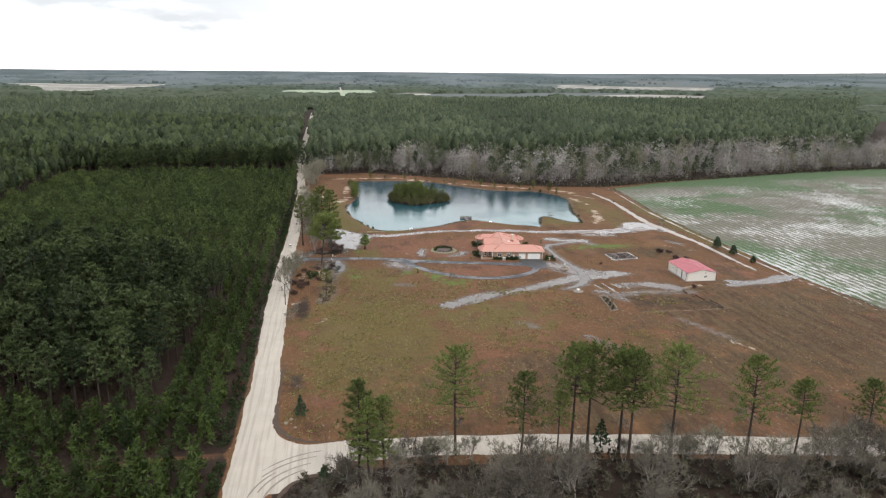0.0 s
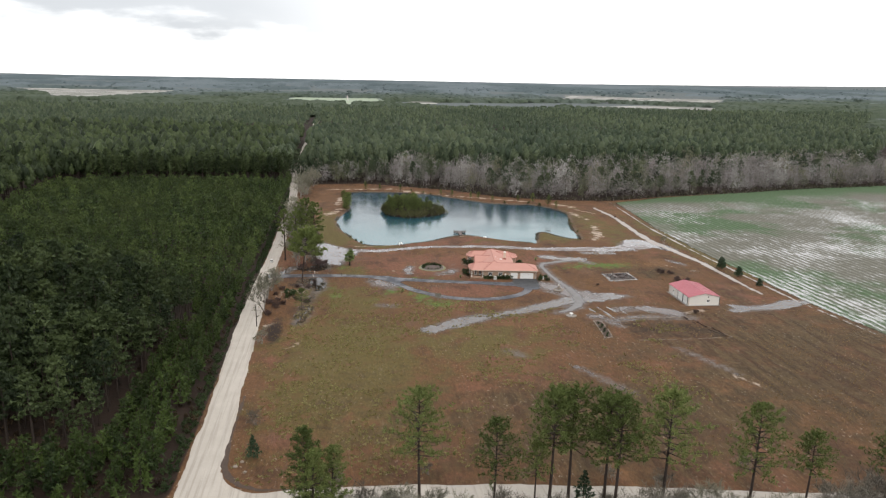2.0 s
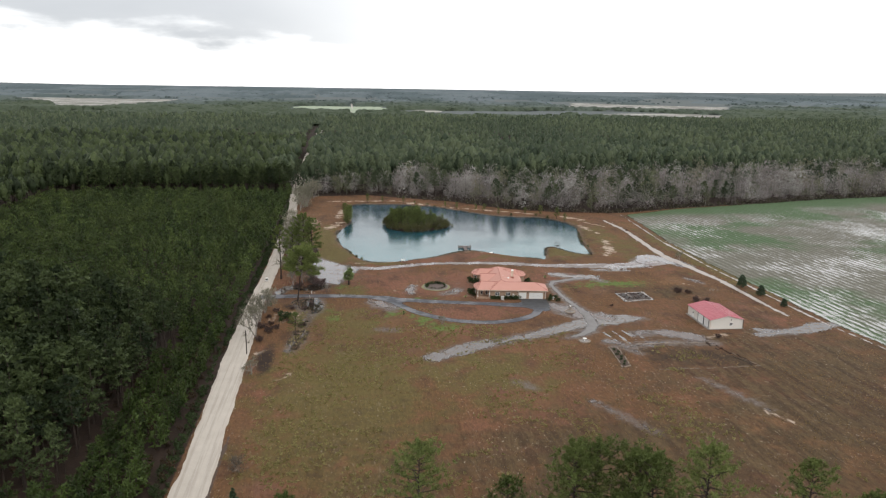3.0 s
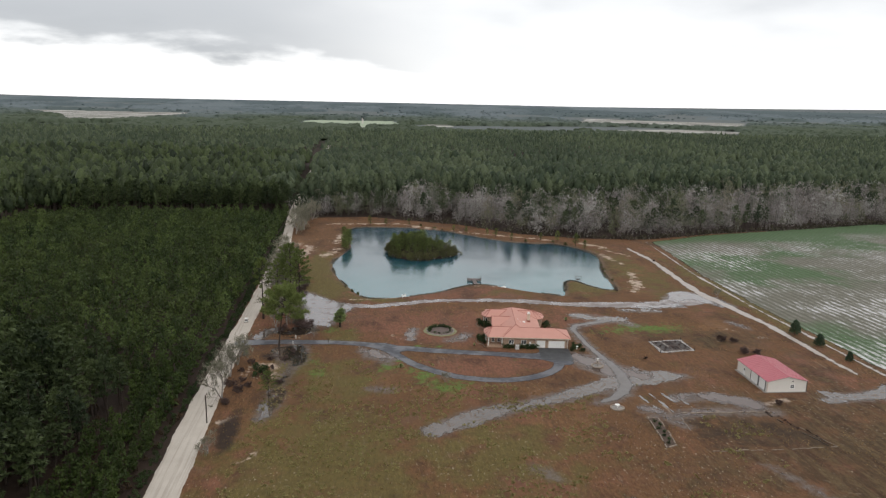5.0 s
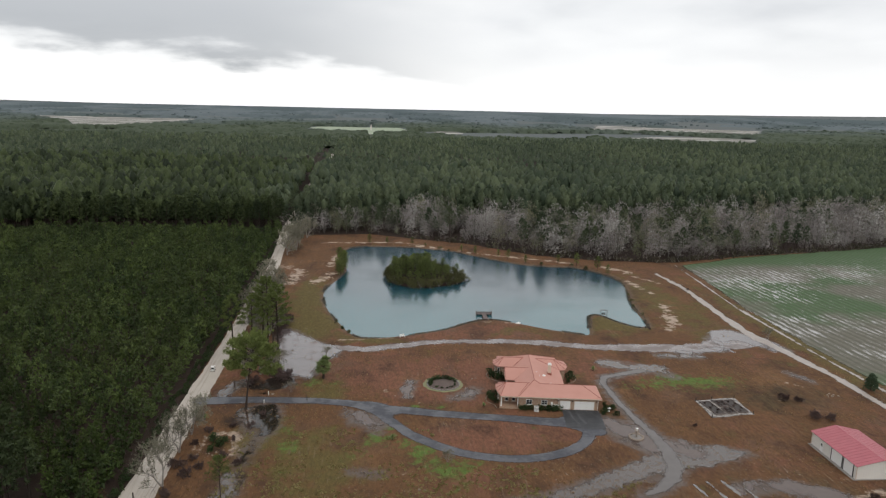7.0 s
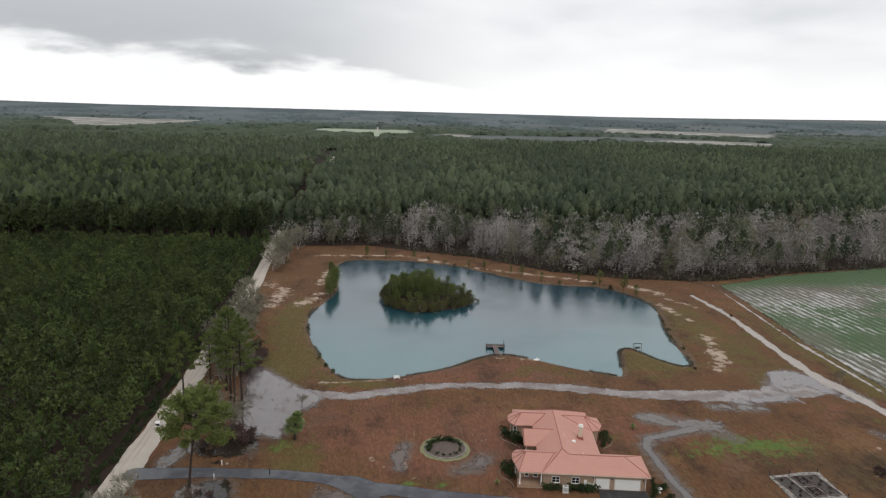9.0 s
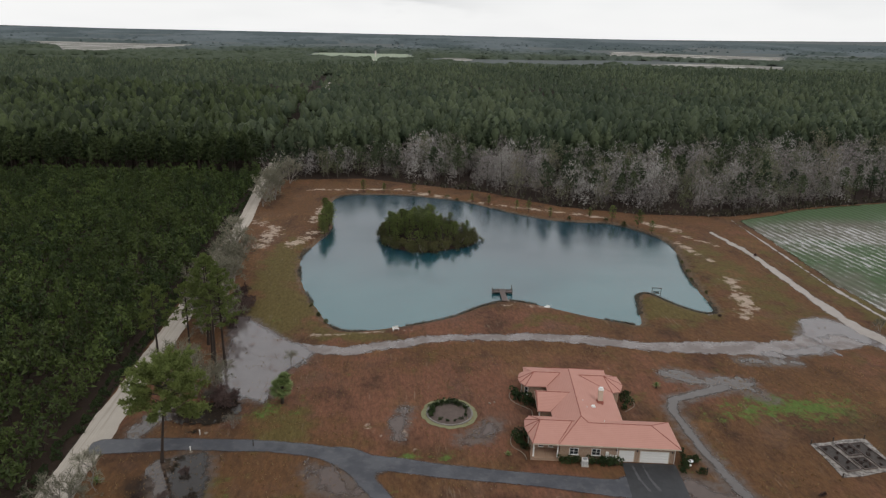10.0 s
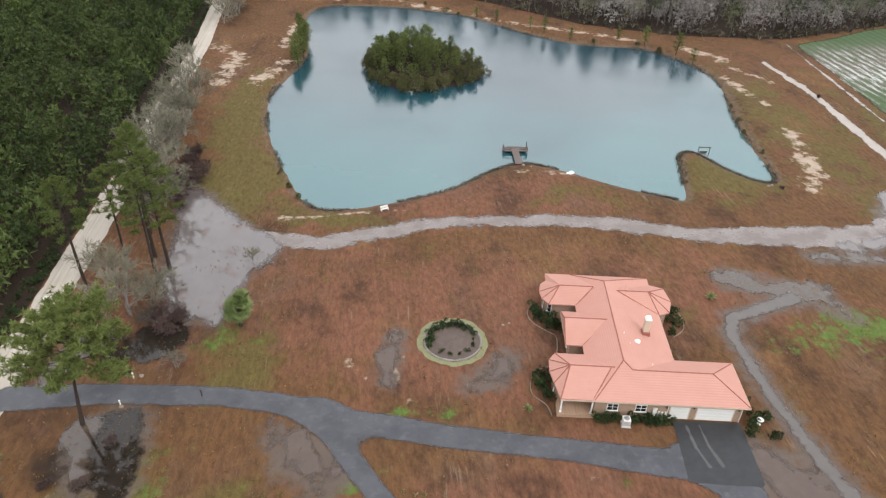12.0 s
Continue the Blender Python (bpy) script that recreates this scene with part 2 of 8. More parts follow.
def path_material():
    k = Nodes("grey_gravel_path")
    c = k.mix(k.noise(0.5, 6, 0.65), (0.062, 0.051, 0.046), (0.120, 0.102, 0.093))
    return k.done(feathered(k, k.bsdf(c, k.math("ADD", 0.16, k.math("MULTIPLY", k.noise(0.4, 4), 0.4)), k.bump(k.noise(5.0, 4), 0.12, 0.03), spec=0.9), 0.45, 2.2, 0.8, 0.8))


def asphalt_material():
    k = Nodes("weathered_asphalt")
    c = k.mix(k.noise(0.35, 5), (0.040, 0.042, 0.051), (0.085, 0.087, 0.100))
    c = k.mix(k.math("MULTIPLY", k.step(k.noise(0.9, 6), 0.5, 0.7), 0.5), c, (0.115, 0.112, 0.114))
    # silt washed on along the edges
    c = k.mix(k.math("SUBTRACT", 1.0, k.step(k.math("ADD", k.attr("edge"), k.math("MULTIPLY", k.math("SUBTRACT", k.noise(0.5, 6, 0.7), 0.5), 2.2)), -0.2, 0.6)), c, (0.088, 0.066, 0.052))
    rough = k.math("ADD", 0.34, k.math("MULTIPLY", k.step(k.noise(0.18, 4), 0.42, 0.62), 0.5))
    return k.done(feathered(k, k.bsdf(c, rough, k.bump(k.noise(9.0, 3), 0.3, 0.02)), 0.35, 0.8, 0.6, 0.8))


def fresh_asphalt_material():
    k = Nodes("dark_sealed_asphalt")
    c = k.mix(k.noise(0.8, 5), (0.015, 0.016, 0.018), (0.036, 0.037, 0.041))
    rough = k.math("ADD", 0.28, k.math("MULTIPLY", k.noise(0.5, 4), 0.45))
    return k.done(k.bsdf(c, rough, k.bump(k.noise(9.0, 3), 0.3, 0.02)))


def pond_material():
    k = Nodes("teal_pond_water")
    # silty turquoise over the shallow southern shelf, deeper blue to the north
    sep = k.t.nodes.new("ShaderNodeSeparateXYZ")
    k.t.links.new(k.geo.outputs["Position"], sep.inputs[0])
    shelf = k.math("ADD", k.math("MULTIPLY", sep.outputs["Y"], -0.01), k.math("MULTIPLY", k.noise(0.02, 4), 1.1))
    c = k.mix(k.step(shelf, -3.3, -2.55), (0.004, 0.036, 0.056), (0.019, 0.112, 0.128))
    ripple = k.noise(0.9, 4, 0.6, (1.0, 0.5, 1.0), 20)
    rough = k.math("ADD", 0.15, k.math("MULTIPLY", k.step(k.noise(0.03, 4), 0.45, 0.62), 0.08))
    body = k.bsdf(c, rough, k.bump(ripple, 0.07, 0.05), spec=1.0)
    body.node.inputs["IOR"].default_value = 1.74
    return k.done(body)


def puddle_material():
    k = Nodes("shallow_standing_water")
    c = k.mix(k.noise(0.3, 5), (0.036, 0.025, 0.019), (0.085, 0.060, 0.048))
    water = k.bsdf(c, 0.05, k.bump(k.noise(2.0, 4), 0.05, 0.03), spec=1.0)
    water.node.inputs["IOR"].default_value = 1.5
    weeds = k.bsdf(k.mix(k.noise(3.0, 4), (0.085, 0.052, 0.030), (0.17, 0.115, 0.07)), 0.8)
    body = k.blend(k.math("MULTIPLY", k.step(k.noise(0.55, 6, 0.75), 0.50, 0.64), 0.7), water, weeds)
    return k.done(feathered(k, body, 0.7, 3.6, 1.3, 0.8, (1.0, 0.28, 1.0), 10))


def rut_material():
    k = Nodes("clear_rut_water")
    body = k.bsdf(k.mix(k.noise(0.8, 5), (0.055, 0.042, 0.034), (0.110, 0.090, 0.078)), 0.06, k.bump(k.noise(2.0, 4), 0.05, 0.03), spec=1.0)
    body.node.inputs["IOR"].default_value = 1.75
    return k.done(feathered(k, body, 0.12, 0.5, 0.2, 1.5))


def flood_material():
    k = Nodes("silty_flood_water")
    c = k.mix(k.noise(0.25, 5), (0.085, 0.068, 0.066), (0.160, 0.136, 0.134))
    water = k.bsdf(c, 0.05, k.bump(k.noise(2.0, 4), 0.05, 0.03), spec=1.0)
    water.node.inputs["IOR"].default_value = 1.6
    weeds = k.bsdf(k.mix(k.noise(3.0, 4), (0.095, 0.048, 0.036), (0.17, 0.105, 0.085)), 0.8)
    body = k.blend(k.math("MULTIPLY", k.step(k.noise(0.22, 7, 0.78), 0.54, 0.66), 0.6), water, weeds)
    return k.done(feathered(k, body, 0.9, 4.0, 1.8, 0.6, (1.0, 0.4, 1.0), 6))


def mud_material():
    k = Nodes("damp_trodden_mud")
    c = k.mix(k.noise(0.5, 6, 0.7), (0.062, 0.042, 0.034), (0.125, 0.088, 0.074))
    return k.done(feathered(k, k.bsdf(c, 0.26, k.bump(k.noise(2.0, 5), 0.2, 0.04)), 1.0, 4.5, 2.2, 0.4))


def ditch_material():
    k = Nodes("dark_ditch_water")
    body = k.bsdf(k.mix(k.noise(0.7, 4), (0.011, 0.009, 0.007), (0.036, 0.027, 0.022)), 0.04, k.bump(k.noise(2.5, 3), 0.05, 0.03))
    return k.done(feathered(k, body, 0.9, 5.0, 1.5, 0.5))


def crop_material():
    """Drilled rows with water standing in the furrows."""
    k = Nodes("wet_winter_crop_rows")
    sep = k.t.nodes.new("ShaderNodeSeparateXYZ")
    k.t.links.new(k.geo.outputs["Position"], sep.inputs[0])
    across = k.math("ADD", sep.outputs["X"], k.math("MULTIPLY", sep.outputs["Y"], 0.04))
    across = k.math("ADD", across, k.math("MULTIPLY", k.noise(0.09, 4), 2.6))
    row = k.math("ADD", 0.5, k.math("MULTIPLY", k.math("SINE", k.math("MULTIPLY", across, 6.2832 / 2.9)), 0.5))
    dash = k.noise(0.75, 6, 0.85, (1.5, 0.20, 1.0), -2.3)
    # an unflooded headland of thick green along the woods
    head = k.step(k.math("ADD", k.math("SUBTRACT", sep.outputs["Y"], k.math("MULTIPLY", sep.outputs["X"], 0.17)), k.math("MULTIPLY", k.noise(0.03, 4), 30.0)), 368, 392)
    patch = k.noise(0.016, 5, 0.6)
    fine = k.noise(1.6, 5, 0.75, (1.0, 0.3, 1.0), -2.3)
    green = k.mix(fine, (0.034, 0.068, 0.026), (0.088, 0.142, 0.062))
    soil = k.mix(fine, (0.070, 0.068, 0.050), (0.190, 0.175, 0.140))
    c = k.mix(k.math("MULTIPLY", k.step(patch, 0.40, 0.56), k.math("SUBTRACT", 1.0, head)), green, soil)
    c = k.mix(k.math("MULTIPLY", k.step(row, 0.5, 0.1), 0.35), c, (0.060, 0.062, 0.040))
    level = k.math("ADD", k.math("MULTIPLY", row, 0.11), k.math("ADD", dash, k.math("MULTIPLY", k.math("SUBTRACT", k.noise(0.02, 4), 0.5), 0.6)))
    wet = k.math("MULTIPLY", k.step(level, 0.612, 0.685), k.math("SUBTRACT", 1.0, head))
    dry = k.bsdf(c, 0.85, k.bump(row, 0.6, 0.2), spec=0.3)
    # pale base colour paints the sky's reflection on the furrow water
    water = k.bsdf((0.40, 0.39, 0.37), 0.12, None, spec=1.0)
    return k.done(feathered(k, k.blend(wet, dry, water), 1.0, 4.0, 1.5, 0.3))


def leaf_material(name, dark, light, tint, through_light=0.22, rough=0.62, stands=0.0):
    k = Nodes(name)
    tone = k.math("FRACT", k.math("ADD", k.attr("tone"), k.random()))
    c = k.mix(tone, dark, light)
    c = k.mix(k.math("MULTIPLY", k.island(), 0.18), c, light)
    c = k.mix(k.math("MULTIPLY", k.step(k.noise(0.035, 3), 0.42, 0.66), 0.4), c, tint)
    c = k.mix(k.math("MULTIPLY", k.step(k.noise(0.9, 4, 0.7), 0.40, 0.68), 0.45), c, dark)
    if stands:
        c = k.mix(k.math("MULTIPLY", k.step(k.noise(0.0065, 5, 0.65, (1.0, 0.6, 1.0)), 0.44, 0.60), stands), c, dark)
    body = k.bsdf(c, rough, spec=0.25)
    tr = k.t.nodes.new("ShaderNodeBsdfTranslucent")
    k.put(tr.inputs["Color"], c)
    return k.done(k.blend(through_light, body, tr.outputs[0]))


def mixed_twigs():
    """Crowns of several kinds of leafless tree, each with a tone of its own."""
    k = Nodes("mixed_bare_crowns")
    tone = k.math("FRACT", k.math("ADD", k.attr("tone"), k.random()))
    c = k.ramp(tone, ((0.0, (0.130, 0.112, 0.110)), (0.20, (0.310, 0.288, 0.275)), (0.40, (0.160, 0.142, 0.120)), (0.58, (0.430, 0.415, 0.390)), (0.70, (0.220, 0.202, 0.180)), (0.84, (0.125, 0.142, 0.072)), (0.92, (0.20, 0.185, 0.120)), (1.0, (0.225, 0.192, 0.196))))
    c = k.mix(k.math("MULTIPLY", k.island(), 0.12), c, (0.30, 0.275, 0.25))
    return k.done(k.bsdf(c, 0.85, spec=0.2))


def strip_field_material():
    k = Nodes("pale_wet_fields")
    strip = k.noise(0.006, 4, 0.6, (1.0, 3.0, 1.0), 8)
    c = k.mix(k.step(strip, 0.46, 0.60), (0.16, 0.150, 0.130), (0.40, 0.385, 0.35))
    c = k.mix(k.step(k.noise(0.02, 4), 0.56, 0.66), c, (0.11, 0.115, 0.085))
    return k.done(k.bsdf(c, 0.7, spec=0.2))


def plain_material(name, a, b, scale=2.0, rough=0.7, metal=0.0, bump=0.2, bscale=6.0, stretch=None, dist=0.02, local=True):
    k = Nodes(name)
    c = k.mix(k.noise(scale, 5, 0.6, stretch, local=local), a, b)
    c = k.mix(k.math("MULTIPLY", k.random(), 0.25), c, a)
    return k.done(k.bsdf(c, rough, k.bump(k.noise(bscale, 4, 0.6, stretch, local=local), bump, dist), metal))


def brick_material():
    k = Nodes("tan_brick")
    tc = k.t.nodes.new("ShaderNodeTexCoord")
    mp = k.t.nodes.new("ShaderNodeMapping")
    mp.inputs["Rotation"].default_value = (radians(90), 0, 0)
    br = k.t.nodes.new("ShaderNodeTexBrick")
    k.put(br.inputs["Color1"], (0.30, 0.19, 0.125))
    k.put(br.inputs["Color2"], (0.37, 0.25, 0.17))
    k.put(br.inputs["Mortar"], (0.42, 0.36, 0.30))
    br.inputs["Scale"].default_value = 1.0
    br.inputs["Brick Width"].default_value, br.inputs["Row Height"].default_value, br.inputs["Mortar Size"].default_value = 0.22, 0.075, 0.008
    k.t.links.new(tc.outputs["Object"], mp.inputs[0])
    k.t.links.new(mp.outputs[0], br.inputs[0])
    c = k.mix(k.math("MULTIPLY", k.noise(0.8, 5, local=True), 0.5), br.outputs["Color"], (0.28, 0.175, 0.115))
    return k.done(k.bsdf(c, 0.85, k.bump(br.outputs["Fac"], -0.3, 0.01), spec=0.3))


def tile_roof_material():
    k = Nodes("salmon_roof_tiles")
    tc = k.t.nodes.new("ShaderNodeTexCoord")
    sep = k.t.nodes.new("ShaderNodeSeparateXYZ")
    k.t.links.new(tc.outputs["Object"], sep.inputs[0])
    wave = k.math("SINE", k.math("MULTIPLY", sep.outputs["Z"], 44.0))
    c = k.mix(k.noise(0.5, 5, local=True), (0.45, 0.232, 0.185), (0.53, 0.292, 0.24))
    c = k.mix(k.math("MULTIPLY", k.noise(4.0, 5, 0.7, local=True), 0.35), c, (0.46, 0.20, 0.16))
    c = k.mix(k.math("MULTIPLY", k.step(k.noise(0.9, 6, 0.7, local=True), 0.56, 0.75), 0.35), c, (0.42, 0.20, 0.155))
    return k.done(k.bsdf(c, 0.72, k.bump(k.math("ADD", wave, k.noise(9.0, 3, local=True)), 0.25, 0.03), spec=0.3))


def rubble_material():
    k = Nodes("wet_rubble_yard")
    c = k.mix(k.step(k.noise(0.8, 7, 0.75, local=True), 0.36, 0.62), (0.055, 0.044, 0.037), (0.30, 0.265, 0.235))
    c = k.mix(k.math("MULTIPLY", k.step(k.noise(3.0, 4, 0.7, local=True), 0.5, 0.65), 0.5), c, (0.075, 0.062, 0.050))
    return k.done(k.bsdf(c, 0.24, k.bump(k.noise(4.0, 5, 0.7, local=True), 0.5, 0.06)))


def ribbed_roof_material():
    k = Nodes("red_ribbed_metal")
    c = k.mix(k.noise(0.6, 5, local=True), (0.33, 0.075, 0.095), (0.43, 0.12, 0.14))
    return k.done(k.bsdf(c, 0.42, k.bump(k.noise(3.0, 4, local=True), 0.1, 0.02)))


MAT = {
    "ground": ground_material(), "road": road_material(), "track": track_material(), "asphalt": asphalt_material(), "pad": fresh_asphalt_material(),
    "asphalt_pale": plain_material("dry_grey_asphalt", (0.06, 0.06, 0.064), (0.12, 0.12, 0.125), 1.5, 0.85), "wheel_mark": plain_material("dark_damp_sand", (0.17, 0.145, 0.12), (0.30, 0.265, 0.23), 1.4, 0.8, 0, 0.3, 4.0, None, 0.03, False), "rut": rut_material(), "pond": pond_material(), "puddle": puddle_material(), "ditch": ditch_material(), "mud": mud_material(), "flood": flood_material(), "crop": crop_material(), "path": path_material(), "sand_track": sand_track_material(),
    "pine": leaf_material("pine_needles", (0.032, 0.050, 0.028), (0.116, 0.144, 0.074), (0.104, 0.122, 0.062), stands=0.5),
    # pine needles again, shade darkened into the colour for the western stands
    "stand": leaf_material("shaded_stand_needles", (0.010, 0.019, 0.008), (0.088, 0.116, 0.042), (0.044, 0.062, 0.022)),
    "near_pine": leaf_material("bright_pine_needles", (0.064, 0.090, 0.024), (0.200, 0.240, 0.076), (0.140, 0.168, 0.048), 0.40),
    "young": leaf_material("young_pine_needles", (0.009, 0.019, 0.005), (0.082, 0.120, 0.028), (0.046, 0.062, 0.016), stands=0.35),
    "sapling": leaf_material("plantation_pine_needles", (0.012, 0.025, 0.007), (0.112, 0.152, 0.042), (0.062, 0.076, 0.022), stands=0.3),
    "bramble": leaf_material("brown_bramble", (0.020, 0.013, 0.008), (0.085, 0.054, 0.030), (0.045, 0.040, 0.016), 0.1, 0.85),
    "cedar": leaf_material("dark_cedar_foliage", (0.024, 0.050, 0.026), (0.056, 0.090, 0.045), (0.050, 0.080, 0.040)),
    "shrub": leaf_material("olive_shrub_leaves", (0.060, 0.066, 0.024), (0.155, 0.152, 0.062), (0.120, 0.105, 0.050), 0.3),
    "hedge": leaf_material("dark_hedge_leaves", (0.020, 0.036, 0.012), (0.055, 0.085, 0.028), (0.045, 0.066, 0.022)),
    "twig": leaf_material("grey_bare_twigs", (0.125, 0.118, 0.086), (0.300, 0.285, 0.215), (0.19, 0.175, 0.125), 0.0, 0.85),
    "thicket": leaf_material("grey_brown_brush", (0.050, 0.042, 0.033), (0.25, 0.225, 0.18), (0.09, 0.076, 0.060), 0.0, 0.85),
    "wood_twig": mixed_twigs(),
    "bush_twig": leaf_material("dark_reddish_twigs", (0.060, 0.038, 0.034), (0.130, 0.090, 0.080), (0.10, 0.06, 0.055), 0.0, 0.85),
    "brush": leaf_material("tangled_olive_brush", (0.040, 0.036, 0.024), (0.112, 0.100, 0.066), (0.07, 0.054, 0.040), 0.0, 0.85),
    "weed": leaf_material("pale_olive_weeds", (0.190, 0.170, 0.065), (0.400, 0.360, 0.170), (0.32, 0.26, 0.13), 0.5, 0.85),
    "straw": leaf_material("dry_grass_blades", (0.20, 0.125, 0.058), (0.38, 0.27, 0.145), (0.22, 0.19, 0.08), 0.45, 0.85),
    "palm": leaf_material("palm_fronds", (0.085, 0.125, 0.040), (0.270, 0.330, 0.130), (0.180, 0.225, 0.085)),
    "bark": plain_material("pine_bark", (0.020, 0.013, 0.010), (0.060, 0.040, 0.030), 3.0, 0.9, 0, 0.5, 8.0),
    # grey bark with shade put into its colour, for stems inside the bare woods
    "dim_bark": plain_material("shaded_grey_bark", (0.07, 0.06, 0.052), (0.15, 0.135, 0.12), 2.0, 0.9, 0, 0.4, 8.0),
    "grey_bark": plain_material("pale_grey_bark", (0.19, 0.165, 0.145), (0.34, 0.31, 0.28), 2.0, 0.9, 0, 0.4, 8.0),
    "brick": brick_material(), "tile": tile_roof_material(), "ribbed": ribbed_roof_material(),
    "ridge": plain_material("dark_mortared_ridge_tiles", (0.22, 0.075, 0.055), (0.36, 0.13, 0.095), 3.0, 0.8),
    "white": plain_material("white_paint", (0.70, 0.69, 0.66), (0.80, 0.79, 0.77), 0.9, 0.5, 0, 0.05),
    "cream": plain_material("cream_ribbed_siding", (0.62, 0.59, 0.54), (0.72, 0.69, 0.64), 0.5, 0.5, 0, 0.08),
    "trim": plain_material("tan_trim", (0.50, 0.40, 0.31), (0.60, 0.50, 0.40), 1.0, 0.6),
    "glass": plain_material("dark_window_glass", (0.012, 0.014, 0.016), (0.03, 0.034, 0.038), 0.6, 0.06, 0, 0.0),
    "dark": plain_material("dark_metal", (0.02, 0.02, 0.02), (0.05, 0.05, 0.05), 2.0, 0.5, 0.4),
    "steel": plain_material("grey_galvanised_metal", (0.36, 0.37, 0.38), (0.50, 0.51, 0.52), 2.0, 0.4, 0.7),
    "deck": plain_material("weathered_deck_boards", (0.100, 0.078, 0.072), (0.190, 0.152, 0.140), 1.5, 0.85, 0, 0.3, 5.0, (1, 8, 1)),
    "timber": plain_material("dark_wet_timber", (0.035, 0.026, 0.020), (0.085, 0.062, 0.048), 2.0, 0.7, 0, 0.3, 5.0),
    "concrete": plain_material("pale_concrete", (0.34, 0.32, 0.29), (0.50, 0.47, 0.43), 0.8, 0.85, 0, 0.2, 6.0),
    "stone": plain_material("pale_limestone", (0.15, 0.112, 0.085), (0.36, 0.295, 0.235), 1.2, 0.9, 0, 0.5, 4.0),
    "mulch": plain_material("greyish_mulch", (0.070, 0.050, 0.042), (0.165, 0.125, 0.108), 1.2, 0.9, 0, 0.6, 4.0, None, 0.06),
    "soil": plain_material("dark_mulch", (0.040, 0.026, 0.019), (0.105, 0.070, 0.052), 1.6, 0.95, 0, 0.6, 6.0, None, 0.06),
    "verge": plain_material("mossy_gravel", (0.130, 0.132, 0.062), (0.270, 0.262, 0.150), 1.2, 0.9, 0, 0.5, 5.0, None, 0.04),
    "gravel": plain_material("pale_gravel", (0.17, 0.155, 0.140), (0.36, 0.335, 0.31), 1.2, 0.9, 0, 0.6, 9.0, None, 0.04),
    "wet_gravel": rubble_material(), "bed_soil": plain_material("wet_black_soil", (0.014, 0.010, 0.008), (0.070, 0.052, 0.042), 2.2, 0.6, 0, 0.8, 3.0, None, 0.08),
    "pale_field": strip_field_material(),
    "green_field": plain_material("pale_green_pasture", (0.24, 0.29, 0.20), (0.33, 0.37, 0.27), 0.012, 0.9, 0, 0.0, 1.0, None, 0.02, False),
}


def canopy_material():
    k = Nodes("haze_tinted_canopy")
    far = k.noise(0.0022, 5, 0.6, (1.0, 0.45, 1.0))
    # blue-grey of distance haze put into the farthest crowns' base colour
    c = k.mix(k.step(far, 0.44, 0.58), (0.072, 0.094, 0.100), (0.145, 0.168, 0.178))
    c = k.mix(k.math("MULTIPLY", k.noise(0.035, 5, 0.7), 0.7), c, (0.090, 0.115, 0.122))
    # pines to the south, giving way to grey mixed woods tinted with painted haze
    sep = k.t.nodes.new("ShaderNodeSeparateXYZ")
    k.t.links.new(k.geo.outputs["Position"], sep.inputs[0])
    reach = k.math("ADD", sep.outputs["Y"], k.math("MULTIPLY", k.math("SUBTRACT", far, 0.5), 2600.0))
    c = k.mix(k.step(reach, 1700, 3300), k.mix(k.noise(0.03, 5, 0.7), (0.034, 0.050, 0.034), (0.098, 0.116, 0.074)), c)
    return k.done(k.bsdf(c, 0.95, k.bump(k.noise(0.05, 5), 0.8, 4.0), spec=0.1))


MAT["canopy"] = canopy_material()
